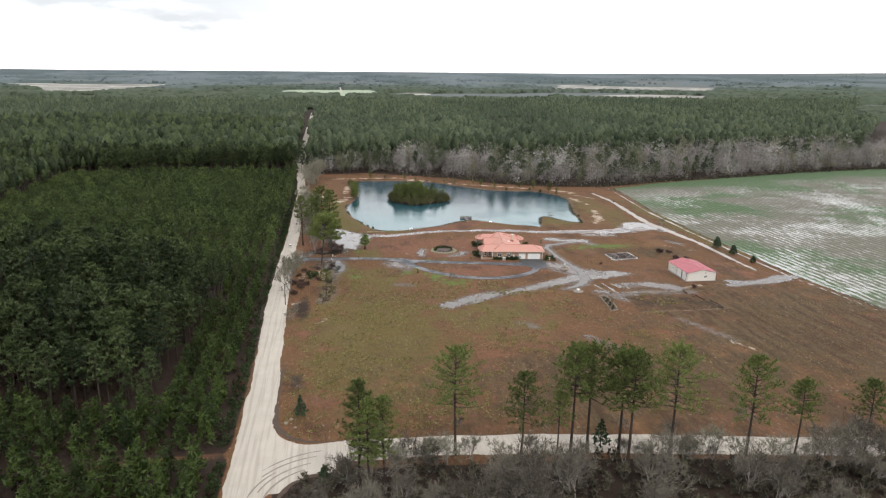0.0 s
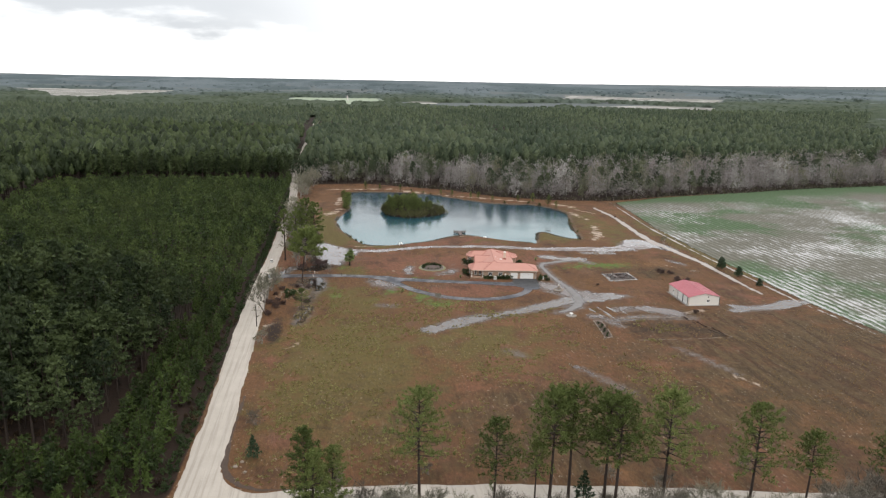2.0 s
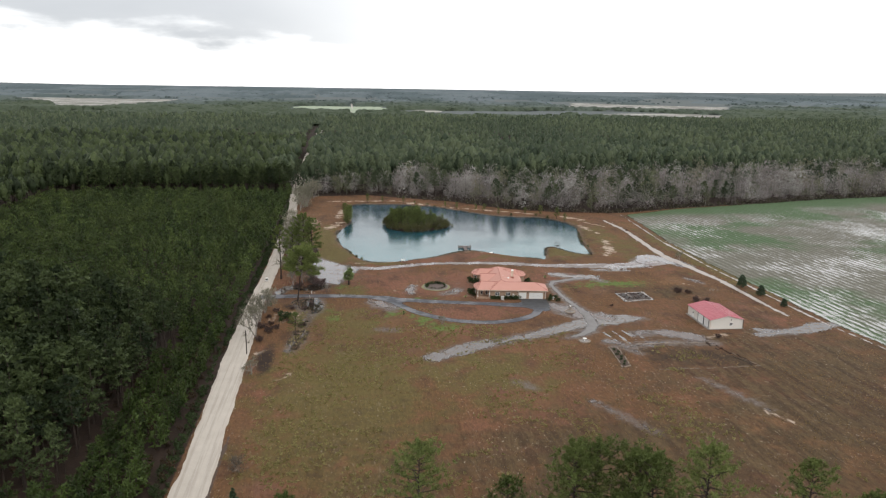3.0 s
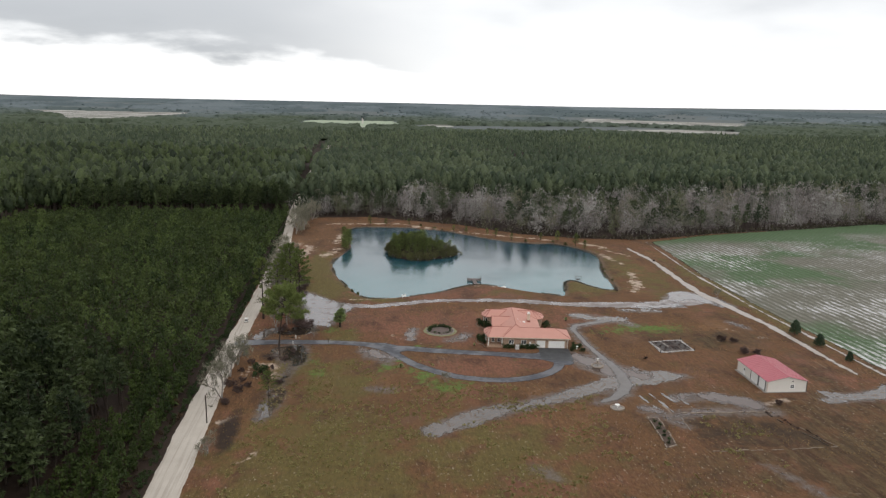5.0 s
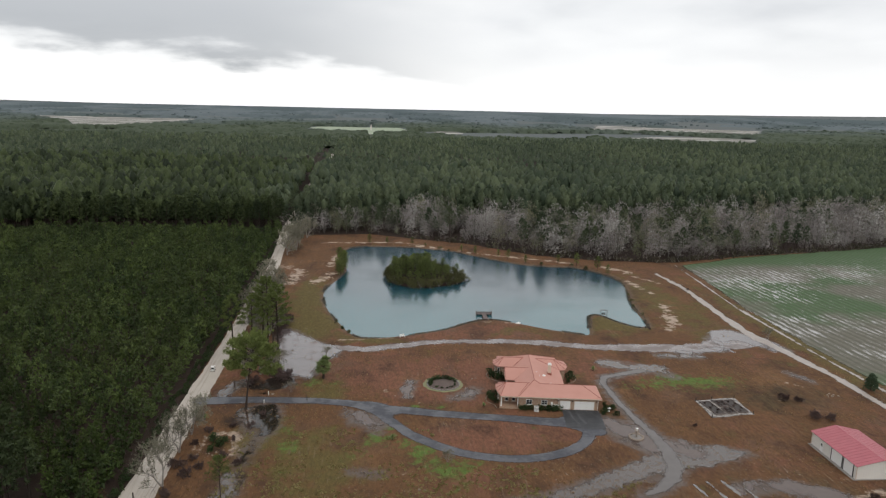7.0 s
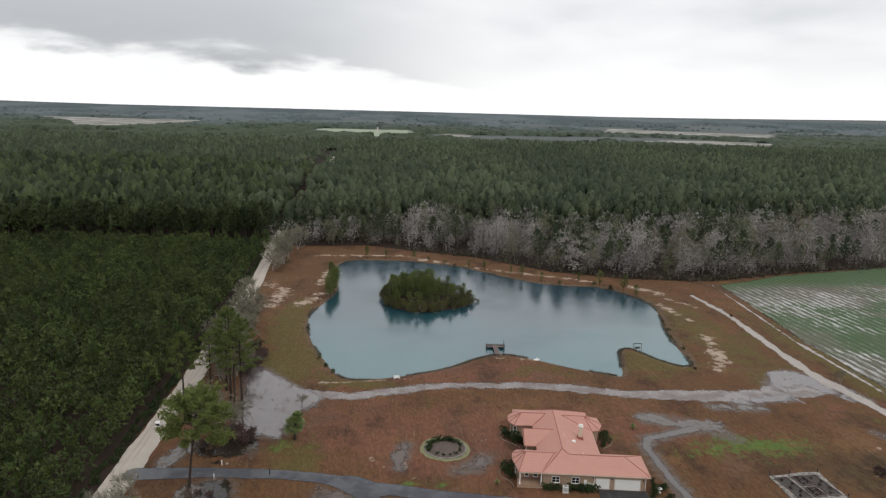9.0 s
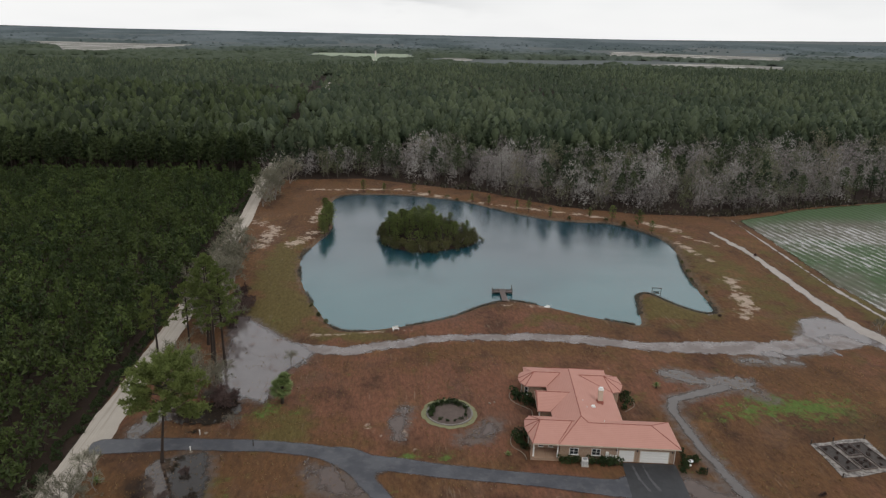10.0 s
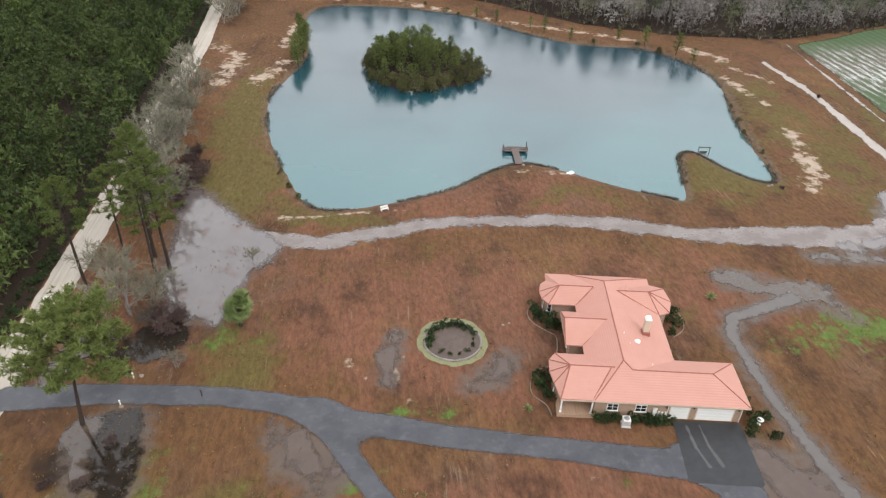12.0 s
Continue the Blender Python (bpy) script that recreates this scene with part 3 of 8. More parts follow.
# ---- tools ----
class Build:
    """Collects vertices and faces of one mesh."""

    def __init__(self):
        self.v, self.f = [], []

    def add(self, verts, faces):
        n = len(self.v)
        self.v.extend(tuple(p) for p in verts)
        self.f.extend(tuple(n + i for i in face) for face in faces)

    def box(self, x0, y0, z0, x1, y1, z1):
        self.add([(x, y, z) for z in (z0, z1) for x, y in ((x0, y0), (x1, y0), (x1, y1), (x0, y1))],
                 [(0, 3, 2, 1), (4, 5, 6, 7), (0, 1, 5, 4), (1, 2, 6, 5), (2, 3, 7, 6), (3, 0, 4, 7)])

    def prism(self, poly, z0, z1):
        n = len(poly)
        self.add([(*p, z0) for p in poly] + [(*p, z1) for p in poly],
                 [tuple(range(n))[::-1], tuple(range(n, 2 * n))] + [(i, (i + 1) % n, n + (i + 1) % n, n + i) for i in range(n)])

    def tube(self, pts, radii, n=6, cap=True):
        pts = [Vector(p) for p in pts]
        base = len(self.v)
        for i, p in enumerate(pts):
            d = (pts[min(i + 1, len(pts) - 1)] - pts[max(i - 1, 0)]).normalized()
            side = d.cross(Vector((0.31, 0.95, 0.05))).normalized()
            up = d.cross(side)
            for j in range(n):
                a = 2 * math.pi * j / n
                self.v.append(tuple(p + (side * math.cos(a) + up * math.sin(a)) * radii[i]))
        for i in range(len(pts) - 1):
            for j in range(n):
                a, b = base + i * n + j, base + i * n + (j + 1) % n
                self.f.append((a, b, b + n, a + n))
        if cap:
            self.f.append(tuple(base + j for j in range(n))[::-1])
            self.f.append(tuple(base + (len(pts) - 1) * n + j for j in range(n)))

    def tri(self, a, b, c):
        n = len(self.v)
        self.v.extend((tuple(a), tuple(b), tuple(c)))
        self.f.append((n, n + 1, n + 2))

    def lathe(self, profile, n=12, at=(0, 0, 0)):
        base = len(self.v)
        for r, z in profile:
            for j in range(n):
                a = 2 * math.pi * j / n
                self.v.append((at[0] + r * math.cos(a), at[1] + r * math.sin(a), at[2] + z))
        for i in range(len(profile) - 1):
            for j in range(n):
                a, b = base + i * n + j, base + i * n + (j + 1) % n
                self.f.append((a, b, b + n, a + n))
        self.f.append(tuple(base + j for j in range(n))[::-1])
        self.f.append(tuple(base + (len(profile) - 1) * n + j for j in range(n)))

    def mesh(self, name, material, smooth=False):
        me = bpy.data.meshes.new(name)
        me.from_pydata(self.v, [], self.f)
        me.materials.append(material)
        if smooth:
            me.shade_smooth()
        me.update()
        return me


def part(name, build, material, parent=None, label="", at=None, smooth=False):
    me = build.mesh(name, material, smooth) if isinstance(build, Build) else build
    ob = new(name, me)
    if parent is not None:
        ob.parent = parent
    if at is not None:
        ob.matrix_basis = at
    return tagged(ob, label)


def thing(name, m, label, category, group="", kind=""):
    ob = new(name)
    ob.empty_display_size = 0.3
    ob.matrix_basis = m
    return tagged(ob, label, category, group, kind)


def hash01(ix, iy, seed):
    h = (ix.astype(np.int64) * 374761393 + iy.astype(np.int64) * 668265263 + seed * 974711) & 0xFFFFFFFF
    h = ((h ^ (h >> 13)) * 1274126177) & 0xFFFFFFFF
    return ((h ^ (h >> 16)) & 0xFFFF) / 65535.0


def vnoise(x, y, size, seed=0):
    x, y = np.asarray(x) / size, np.asarray(y) / size
    ix, iy = np.floor(x), np.floor(y)
    fx, fy = x - ix, y - iy
    fx, fy = fx * fx * (3 - 2 * fx), fy * fy * (3 - 2 * fy)
    a, b = hash01(ix, iy, seed), hash01(ix + 1, iy, seed)
    c, d = hash01(ix, iy + 1, seed), hash01(ix + 1, iy + 1, seed)
    return (a * (1 - fx) + b * fx) * (1 - fy) + (c * (1 - fx) + d * fx) * fy


def fbm(x, y, size, seed=0, octaves=3):
    total, amp, norm = 0, 1.0, 0
    for i in range(octaves):
        total, norm = total + amp * vnoise(x, y, size / 2 ** i, seed + i), norm + amp
        amp *= 0.55
    return total / norm - 0.5


def line_distance(x, y, pts):
    """The distance to a line of points (x, y) or (x, y, half width); with widths, it is less the width there."""
    best = np.full(np.shape(x), 1e9)
    for p, q in zip(pts[:-1], pts[1:]):
        dx, dy = q[0] - p[0], q[1] - p[1]
        s = np.clip(((x - p[0]) * dx + (y - p[1]) * dy) / max(dx * dx + dy * dy, 1e-9), 0, 1)
        d = np.hypot(x - p[0] - s * dx, y - p[1] - s * dy)
        if len(p) > 2:
            d = d - (p[2] + (q[2] - p[2]) * s)
        best = np.minimum(best, d)
    return best


def polygon_distance(x, y, poly):
    """Signed distance to a closed polygon, positive outside."""
    ring = list(poly) + [poly[0]]
    d = line_distance(x, y, [p[:2] for p in ring])
    inside = np.zeros(np.shape(x), bool)
    for p, q in zip(ring[:-1], ring[1:]):
        if p[1] != q[1]:
            inside ^= ((p[1] > y) != (q[1] > y)) & (x < (q[0] - p[0]) * (y - p[1]) / (q[1] - p[1]) + p[0])
    return np.where(inside, -d, d)


def rounded(ctrl, steps=5, closed=True):
    """A smooth curve through the control points."""
    n, res = len(ctrl), []
    for i in range(n if closed else n - 1):
        p = [Vector(ctrl[(i + j) % n] if closed else ctrl[min(max(i + j, 0), n - 1)]) for j in (-1, 0, 1, 2)]
        for s in range(steps):
            t = s / steps
            v = 0.5 * (2 * p[1] + (p[2] - p[0]) * t + (2 * p[0] - 5 * p[1] + 4 * p[2] - p[3]) * t * t + (3 * p[1] - p[0] - 3 * p[2] + p[3]) * t ** 3)
            res.append(tuple(v))
    if not closed:
        res.append(tuple(ctrl[-1]))
    return res


def fast_mesh(name, verts, tris, materials, mat_index=None, tone=None):
    me = bpy.data.meshes.new(name)
    nv, nt = len(verts), len(tris)
    me.vertices.add(nv)
    me.vertices.foreach_set("co", np.ascontiguousarray(verts, np.float32).ravel())
    me.loops.add(nt * 3)
    me.loops.foreach_set("vertex_index", np.ascontiguousarray(tris, np.int32).ravel())
    me.polygons.add(nt)
    me.polygons.foreach_set("loop_start", np.arange(0, nt * 3, 3, dtype=np.int32))
    me.polygons.foreach_set("loop_total", np.full(nt, 3, np.int32))
    for m in materials:
        me.materials.append(m)
    if mat_index is not None:
        me.polygons.foreach_set("material_index", np.ascontiguousarray(mat_index, np.int32))
    if tone is not None:
        a = me.attributes.new("tone", "FLOAT", "POINT")
        a.data.foreach_set("value", np.ascontiguousarray(tone, np.float32))
    me.update(calc_edges=True)
    return me


def tri_arrays(build):
    tris = []
    for f in build.f:
        tris += [(f[0], f[i], f[i + 1]) for i in range(1, len(f) - 1)]
    return np.array(build.v, float), np.array(tris, int)


def base_tree(pairs):
    """One light tree for scattering, out of (build, material slot) pairs."""
    vs, ts, ms, n = [], [], [], 0
    for b, slot in pairs:
        v, t = tri_arrays(b)
        vs.append(v), ts.append(t + n), ms.append(np.full(len(t), slot))
        n += len(v)
    return np.vstack(vs), np.vstack(ts), np.concatenate(ms)


def scatter(name, bases, x, y, z, scale, materials, label, category, seed=1, kind="stuff", stretch=0.15):
    rng = np.random.default_rng(seed)
    pick = rng.integers(0, len(bases), len(x))
    vs, ts, ms, tone, n = [], [], [], [], 0
    for b, (bv, bt, bm) in enumerate(bases):
        idx = np.nonzero(pick == b)[0]
        if not len(idx):
            continue
        a = rng.uniform(0, 2 * np.pi, len(idx))
        s = scale[idx]
        sz = s * rng.uniform(1 - stretch, 1 + stretch, len(idx))
        ca, sa = np.cos(a) * s, np.sin(a) * s
        px = bv[None, :, 0] * ca[:, None] - bv[None, :, 1] * sa[:, None] + x[idx][:, None]
        py = bv[None, :, 0] * sa[:, None] + bv[None, :, 1] * ca[:, None] + y[idx][:, None]
        pz = bv[None, :, 2] * sz[:, None] + z[idx][:, None]
        vs.append(np.stack([px, py, pz], -1).reshape(-1, 3))
        ts.append((bt[None] + (np.arange(len(idx)) * len(bv))[:, None, None]).reshape(-1, 3) + n)
        ms.append(np.tile(bm, len(idx)))
        tone.append(np.repeat(rng.uniform(0, 0.999, len(idx)), len(bv)))
        n += len(bv) * len(idx)
    me = fast_mesh(name, np.vstack(vs), np.vstack(ts), materials, np.concatenate(ms), np.concatenate(tone))
    return tagged(new(name, me), label, category, kind=kind)


def surface_patch(name, field, box, step, lift, material, label, category, kind="structure"):
    """A sheet that lies on the ground wherever field(x, y) is positive, with the outline cut along its zero line."""
    x0, x1, y0, y1 = box
    gx, gy = np.arange(x0, x1 + step, step), np.arange(y0, y1 + step, step)
    X, Y = np.meshgrid(gx, gy, indexing="ij")
    F = field(X, Y)
    i, j = np.meshgrid(np.arange(len(gx) - 1), np.arange(len(gy) - 1), indexing="ij")
    q = [(i, j), (i + 1, j), (i + 1, j + 1), (i, j + 1)]
    out = []
    for ids in ((0, 1, 2), (0, 2, 3)):
        P = [np.stack([X[q[k]].ravel(), Y[q[k]].ravel()], -1) for k in ids]
        V = [F[q[k]].ravel() for k in ids]
        pos = [v > 0 for v in V]
        count = sum(p.astype(int) for p in pos)
        full = count == 3
        out.append(np.stack([p[full] for p in P], 1))
        for k in range(3):
            a, b, c = k, (k + 1) % 3, (k + 2) % 3

            def cut(s, e, sel):
                t = (V[s][sel] / (V[s][sel] - V[e][sel]))[:, None]
                return P[s][sel] + (P[e][sel] - P[s][sel]) * t

            one = (count == 1) & pos[a]
            out.append(np.stack([P[a][one], cut(a, b, one), cut(a, c, one)], 1))
            two = (count == 2) & ~pos[a]
            ab, ac = cut(b, a, two), cut(c, a, two)
            out.append(np.stack([ab, P[b][two], P[c][two]], 1))
            out.append(np.stack([ab, P[c][two], ac], 1))
    T = np.concatenate(out).reshape(-1, 2)
    key, inv = np.unique(np.round(T, 4), axis=0, return_inverse=True)
    z = np.asarray(lift(key[:, 0], key[:, 1])) if callable(lift) else ground_height(key[:, 0], key[:, 1]) + lift
    tris = inv.reshape(-1, 3)
    ok = (tris[:, 0] != tris[:, 1]) & (tris[:, 1] != tris[:, 2]) & (tris[:, 0] != tris[:, 2])
    me = fast_mesh(name, np.column_stack([key, z]), tris[ok], [material])
    edge = me.attributes.new("edge", "FLOAT", "POINT")
    edge.data.foreach_set("value", np.asarray(field(key[:, 0], key[:, 1]), np.float32))
    me.shade_smooth()
    return tagged(new(name, me), label, category, kind=kind)


def polar(r, a):
    return r * math.cos(a), r * math.sin(a)
# ---- terrain ----
SHORE = rounded([(6.6, 350), (9.2, 335), (14.2, 319), (18.6, 308), (24, 305), (36, 307.5), (48, 312.5), (57, 319.5), (64.5, 323), (72, 320), (83, 312), (92, 306.8),
                 (95.4, 305.6), (98, 314), (101.5, 325), (106, 326.5), (110, 318.5), (114.5, 312.6), (118.6, 313.5), (120.8, 328), (124, 345), (131, 372),
                 (126, 390), (117, 400), (100, 404), (84, 416), (66, 436), (46, 446), (24, 449.5), (13, 443), (10.8, 425), (13.6, 397), (9.5, 377), (6.0, 364)], 5)
ISLAND = rounded([(31.7, 383), (34.8, 371.5), (44.3, 366), (53.9, 369), (63.0, 375.5), (62.6, 386), (54.8, 399), (44.3, 403), (34.8, 397)], 5)
WATER_Z = -1.0
WOOD_EDGE = [(-700, 560), (-162, 478), (-110, 486), (-31, 484), (-12, 476), (24, 479), (50, 465), (75, 452), (105, 423), (135, 410), (170, 406), (214, 421), (266, 432), (335, 449), (395, 458), (700, 500), (1500, 560)]


def ground_height(x, y):
    x, y = np.asarray(x, float), np.asarray(y, float)
    z = np.zeros(np.shape(x))
    near = (x > -20) & (x < 160) & (y > 280) & (y < 475)
    if np.any(near):
        sd = polygon_distance(x[near], y[near], SHORE)
        bank = WATER_Z + np.where(sd > 0, np.clip(sd / 3.5, 0, 1), np.maximum(sd * 0.5, -2.5))
        si = -polygon_distance(x[near], y[near], ISLAND)
        z[near] = np.maximum(bank, WATER_Z + np.clip(si * 0.3, -3.0, 0.5))
    r = np.hypot(x - 20, y - 100)
    return z + 36.0 * np.clip((r - 2500) / 2400, 0, None) ** 1.5


def north_of_edge(x, y):
    xs, ys = zip(*WOOD_EDGE)
    return y - np.interp(x, xs, ys)


def blob(x, y, cx, cy, rx, ry=None):
    return np.clip(1.25 - np.hypot((x - cx) / rx, (y - cy) / (ry or rx)), 0, 1)


ROAD = [(-17.2, -240, 3.4), (-17.3, 118, 3.5), (-17.5, 150, 3.2), (-18.8, 200, 3.3), (-19.2, 250, 2.8), (-18.5, 300, 2.6), (-18.8, 400, 2.5), (-24, 500, 2.6), (-27, 720, 3.2), (-29, 1150, 4.0)]
CROSS = [(-17, 117.5, 3.6), (0, 118.2, 3.6), (22, 117.4, 3.6), (52, 113.6, 3.5), (100, 105.4, 3.4), (260, 78, 3.4)]
TRACK = [(0, 296, 3), (11, 294.5, 2.2), (22, 292, 2.0), (34, 295.4, 2.3), (47, 298.3, 2.1), (60, 297.8, 2.0), (73, 297, 2.2), (92, 291.5, 2.4), (112, 289.4, 3.6), (126, 289, 3.6), (140, 293, 5.2), (148, 296, 4)]
TRACK_EAST = [(151.5, 384, 0.8), (153, 357, 1.0), (149.5, 320, 1.2), (148.5, 300, 1.8), (150, 290, 1.6), (153, 263, 1.1), (152.6, 238, 0.9), (153, 222, 0.4)]
WALK = [(100, 271.6, 1.0), (92, 268.8, 0.9), (87.6, 267.4, 0.75), (85.7, 263.5, 0.65), (85.5, 251, 0.6), (86.4, 240.5, 0.7), (87.4, 233.5, 1.0), (87.4, 226, 1.4), (86.0, 219.5, 1.5), (83.5, 215, 1.4), (79.6, 211.4, 0.9), (75, 209.5, 0.2)]
# standing water: lines of (x, y, half width)
FLOODS = [
    [(1.5, 274, 2.5), (4.0, 283, 4.0), (4.5, 291, 5.0), (1.5, 300, 3.4), (-2, 309, 1.5)],
    [(34, 198.5, 1.6), (46, 205.5, 2.2), (57, 209.4, 1.7), (68, 213.6, 2.0), (79, 218.6, 2.2), (85, 221.5, 2.6), (90, 224, 4.2), (99, 224.6, 2.4), (104, 224, 0.4)],
    [(79, 240, 3.0), (82, 235.5, 4.6), (86, 229, 4.6), (91, 225, 4.4)],
    [(18.5, 249, 0.6), (22, 245.6, 2.9), (25, 243, 2.4), (25, 239, 0.6)],
    [(134, 206.6, 0.6), (140, 207.8, 1.4), (148, 208.2, 1.6), (158, 212.5, 1.6), (164, 213, 0.2)],
    [(97, 210.5, 1.6), (106, 211, 1.2), (113.5, 205.5, 1.8)], [(90, 201, 1.2), (101, 203, 0.9), (116, 201, 1.0)], [(86, 205, 1.3), (91, 196, 0.3)],
    [(92, 277.5, 2.4), (98, 274.5, 2.0), (104, 272, 2.6), (107, 266, 0.4)], [(110, 283, 0.9), (121, 281.5, 1.0)], [(-2.6, 221, 0.9), (-3.2, 215, 1.2), (-4.8, 207, 0.6)],
    [(44, 256, 0.3), (47.5, 257, 1.4), (50.5, 260.5, 0.8)], [(33, 257.5, 0.1), (33.5, 262, 0.3), (34.8, 266.5, 0.7)], [(141, 268, 0.0), (143, 264, 0.2), (144, 261, 0.0)],
    [(52, 181, -0.2), (54, 179, 0.2), (56, 176, -0.2)], [(68, 168, -0.3), (72, 160, 0.1), (76, 152, -0.3)], [(100, 178, -0.4), (104, 168, 0.0), (107, 160, -0.4)],
    [(136, 209.6, 0.1), (140, 209, 0.4)], [(20, 222, 0.1), (23, 221, 0.5), (26, 221, 0.1)],
    [(-5, 251, 0.7), (-3.6, 246, 0.9), (-3, 240, 0.4)], [(9, 284.5, 0.8), (12, 288, 1.2)], [(-12.5, 262, 0.9), (-10, 268, 0.7)], [(134, 296, 2.5), (142, 301, 4.2), (147, 294, 4.0), (151, 286, 1.6)], [(118, 286, 1.0), (132, 288, 1.6)],
]
FLOOD_BASIN = [(-5.8, 313.9), (-1.9, 311.9), (6.9, 299.7), (15.0, 291.8), (10.6, 284.1), (8.9, 275.8), (7.5, 271.6), (4.0, 272.8), (-0.7, 278.7), (-2.7, 284.9), (-3.0, 292.8), (-4.8, 305.1)]
DITCH = [(-1.1, 252, 2.9), (0.0, 247, 2.4), (0.8, 242.5, 1.5), (-0.5, 237, 0.5), (-1.9, 232, 0.5), (-2.4, 226, 0.2)]
SANDS = [((-9, 372), (-6, 393), 3.2), ((-14, 402), (-9, 396), 2.5), ((1, 372), (8, 388), 3.0), ((6, 400), (8.5, 424), 2.0), ((133, 334), (127, 312), 2.6), ((130, 318), (124, 308), 2.6), ((136, 352), (133, 372), 1.6),
         ((140, 386), (131, 398), 2.6), ((146, 368), (139, 380), 1.2), ((0, 455), (40, 455.5), 1.8), ((40, 455), (84, 424), 1.5), ((84, 424), (118, 406), 1.8), ((12, 300.5), (36, 303), 0.8),
         ((-5.2, 239), (-4.4, 231), 1.5), ((-12, 238), (-7, 241), 1.3), ((-9, 228), (-4.5, 229.5), 1.0), ((-12.6, 234), (-12, 229), 0.9), ((-14, 205), (-10, 209), 1.5), ((-7, 187), (-4, 191), 0.9), ((62, 318), (74, 316), 1.0), ((113, 205), (124, 207.5), 1.2),
         ((105, 161), (109, 152), 0.8), ((141, 252), (145, 252), 0.8), ((136, 261), (140, 258), 0.7), ((126, 249.5), (131, 249.5), 0.6), ((132, 243.5), (137, 242.5), 0.6), ((98, 203), (104, 203), 0.7), ((90, 210), (92, 199), 0.6), ((27, 262), (31, 257), 0.5), ((34, 260), (35, 254), 0.4)]


def build_ground():
    def axis(lo, hi, step, far_lo, far_hi):
        core = list(np.arange(lo, hi + 0.01, step))
        for end, sign in ((far_hi, 1), (far_lo, -1)):
            p, d = (core[-1] if sign > 0 else core[0]), step
            extra = []
            while (end - p) * sign > 0:
                d *= 1.16
                p += sign * d
                extra.append(p)
            extra[-1] = end
            core = core + extra if sign > 0 else extra[::-1] + core
        return np.array(core)

    gx, gy = axis(-32, 180, 1.35, -4930, 4930), axis(100, 474, 1.35, -4930, 4930)
    X, Y = np.meshgrid(gx, gy, indexing="ij")
    Z = ground_height(X, Y)
    x, y = X.ravel(), Y.ravel()
    nx, ny = len(gx), len(gy)
    i, j = np.meshgrid(np.arange(nx - 1), np.arange(ny - 1), indexing="ij")
    a = (i * ny + j).ravel()
    tris = np.concatenate([np.column_stack([a, a + ny, a + ny + 1]), np.column_stack([a, a + ny + 1, a + 1])])
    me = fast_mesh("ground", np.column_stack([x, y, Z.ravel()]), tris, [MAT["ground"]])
    me.shade_smooth()
    edge_n = north_of_edge(x, y)
    south = np.interp(x, [-14, 0, 52, 100, 260], [108, 112, 108.5, 100.5, 73]) - y
    litter_shade = np.maximum.reduce([np.clip(edge_n / 4 + 0.4, 0, 1), np.clip((-21.2 - x) / 1.5 + 0.4, 0, 1), np.where(x > -13, np.clip(south / 3 + 0.4, 0, 1), 0), np.where(x > 190, np.clip((90 - y) / 5, 0, 1), 0)])
    litter_shade = np.where(np.hypot(x, y) > 1250, 0.2, litter_shade)
    litter_shade = np.maximum(litter_shade, np.where(polygon_distance(x, y, ISLAND) < 1, 1.0, 0.0))
    # dark soil by road and drive, with the trees' shade painted in
    litter_shade = np.maximum(litter_shade, np.maximum(0.62 * blob(x, y, -11, 203, 5, 22), 0.48 * blob(x, y, -9, 233, 6, 9)))
    litter_shade = np.maximum(litter_shade, np.maximum(0.6 * blob(x, y, -7, 246, 8, 7), 0.5 * blob(x, y, -6, 268, 9, 8)))
    litter_shade = np.maximum(litter_shade, 0.5 * blob(x, y, 124, 208.5, 8, 3.5))
    litter_shade = np.maximum(litter_shade, np.where(polygon_distance(x, y, [(92.0, 202.5), (115.0, 201.0), (119.6, 184.2), (90.2, 184.6)]) < 0, 0.47, 0.0))
    lush = np.maximum.reduce([0.6 * blob(x, y, 31, 232, 4, 6), 1.0 * blob(x, y, 40, 220.5, 7, 6), 0.95 * blob(x, y, 34.5, 228, 4, 7), 0.7 * blob(x, y, 22, 230, 5, 3), 0.9 * blob(x, y, 26, 237, 4, 6), 0.9 * blob(x, y, 110, 263, 19, 8), 0.75 * blob(x, y, 104, 267, 4, 3), 0.6 * blob(x, y, 10, 268, 6, 7),
                              0.55 * blob(x, y, 6, 236, 6, 14), 0.8 * blob(x, y, 27.5, 241, 4, 3), 0.55 * blob(x, y, 42, 216, 9, 5), 0.5 * blob(x, y, 36, 251, 10, 3)])
    olive = np.maximum.reduce([0.16 + 0 * x, 0.85 * blob(x, y, 10, 175, 30, 60), 0.75 * blob(x, y, 12, 225, 14, 26), 0.9 * blob(x, y, 0, 238, 9, 14), 1.15 * blob(x, y, 6, 316, 13, 24), 1.0 * blob(x, y, 1, 350, 9, 40), 0.85 * blob(x, y, 24, 301, 16, 5), 0.95 * blob(x, y, 108, 314, 15, 16), 0.62 * blob(x, y, 136, 335, 22, 70), 0.5 * blob(x, y, 80, 306, 30, 9),
                               0.55 * blob(x, y, 140, 330, 12, 50), 0.8 * blob(x, y, 160, 300, 8, 90), 0.7 * blob(x, y, 45, 185, 30, 28), 0.35 * blob(x, y, 90, 150, 60, 12), 0.8 * blob(x, y, 12, 262, 9, 12)])
    lane = np.clip(1.3 - np.abs(y - 120 - 0.05 * (x + 21)) / 2.6, 0, 1) * np.clip((x + 64) / 20, 0, 1) * np.where(x < -20, 1, 0)
    litter_shade = litter_shade * (1 - 0.52 * lane)
    shore = np.full(len(x), 99.0)
    by_pond = (x > -20) & (x < 160) & (y > 280) & (y < 475)
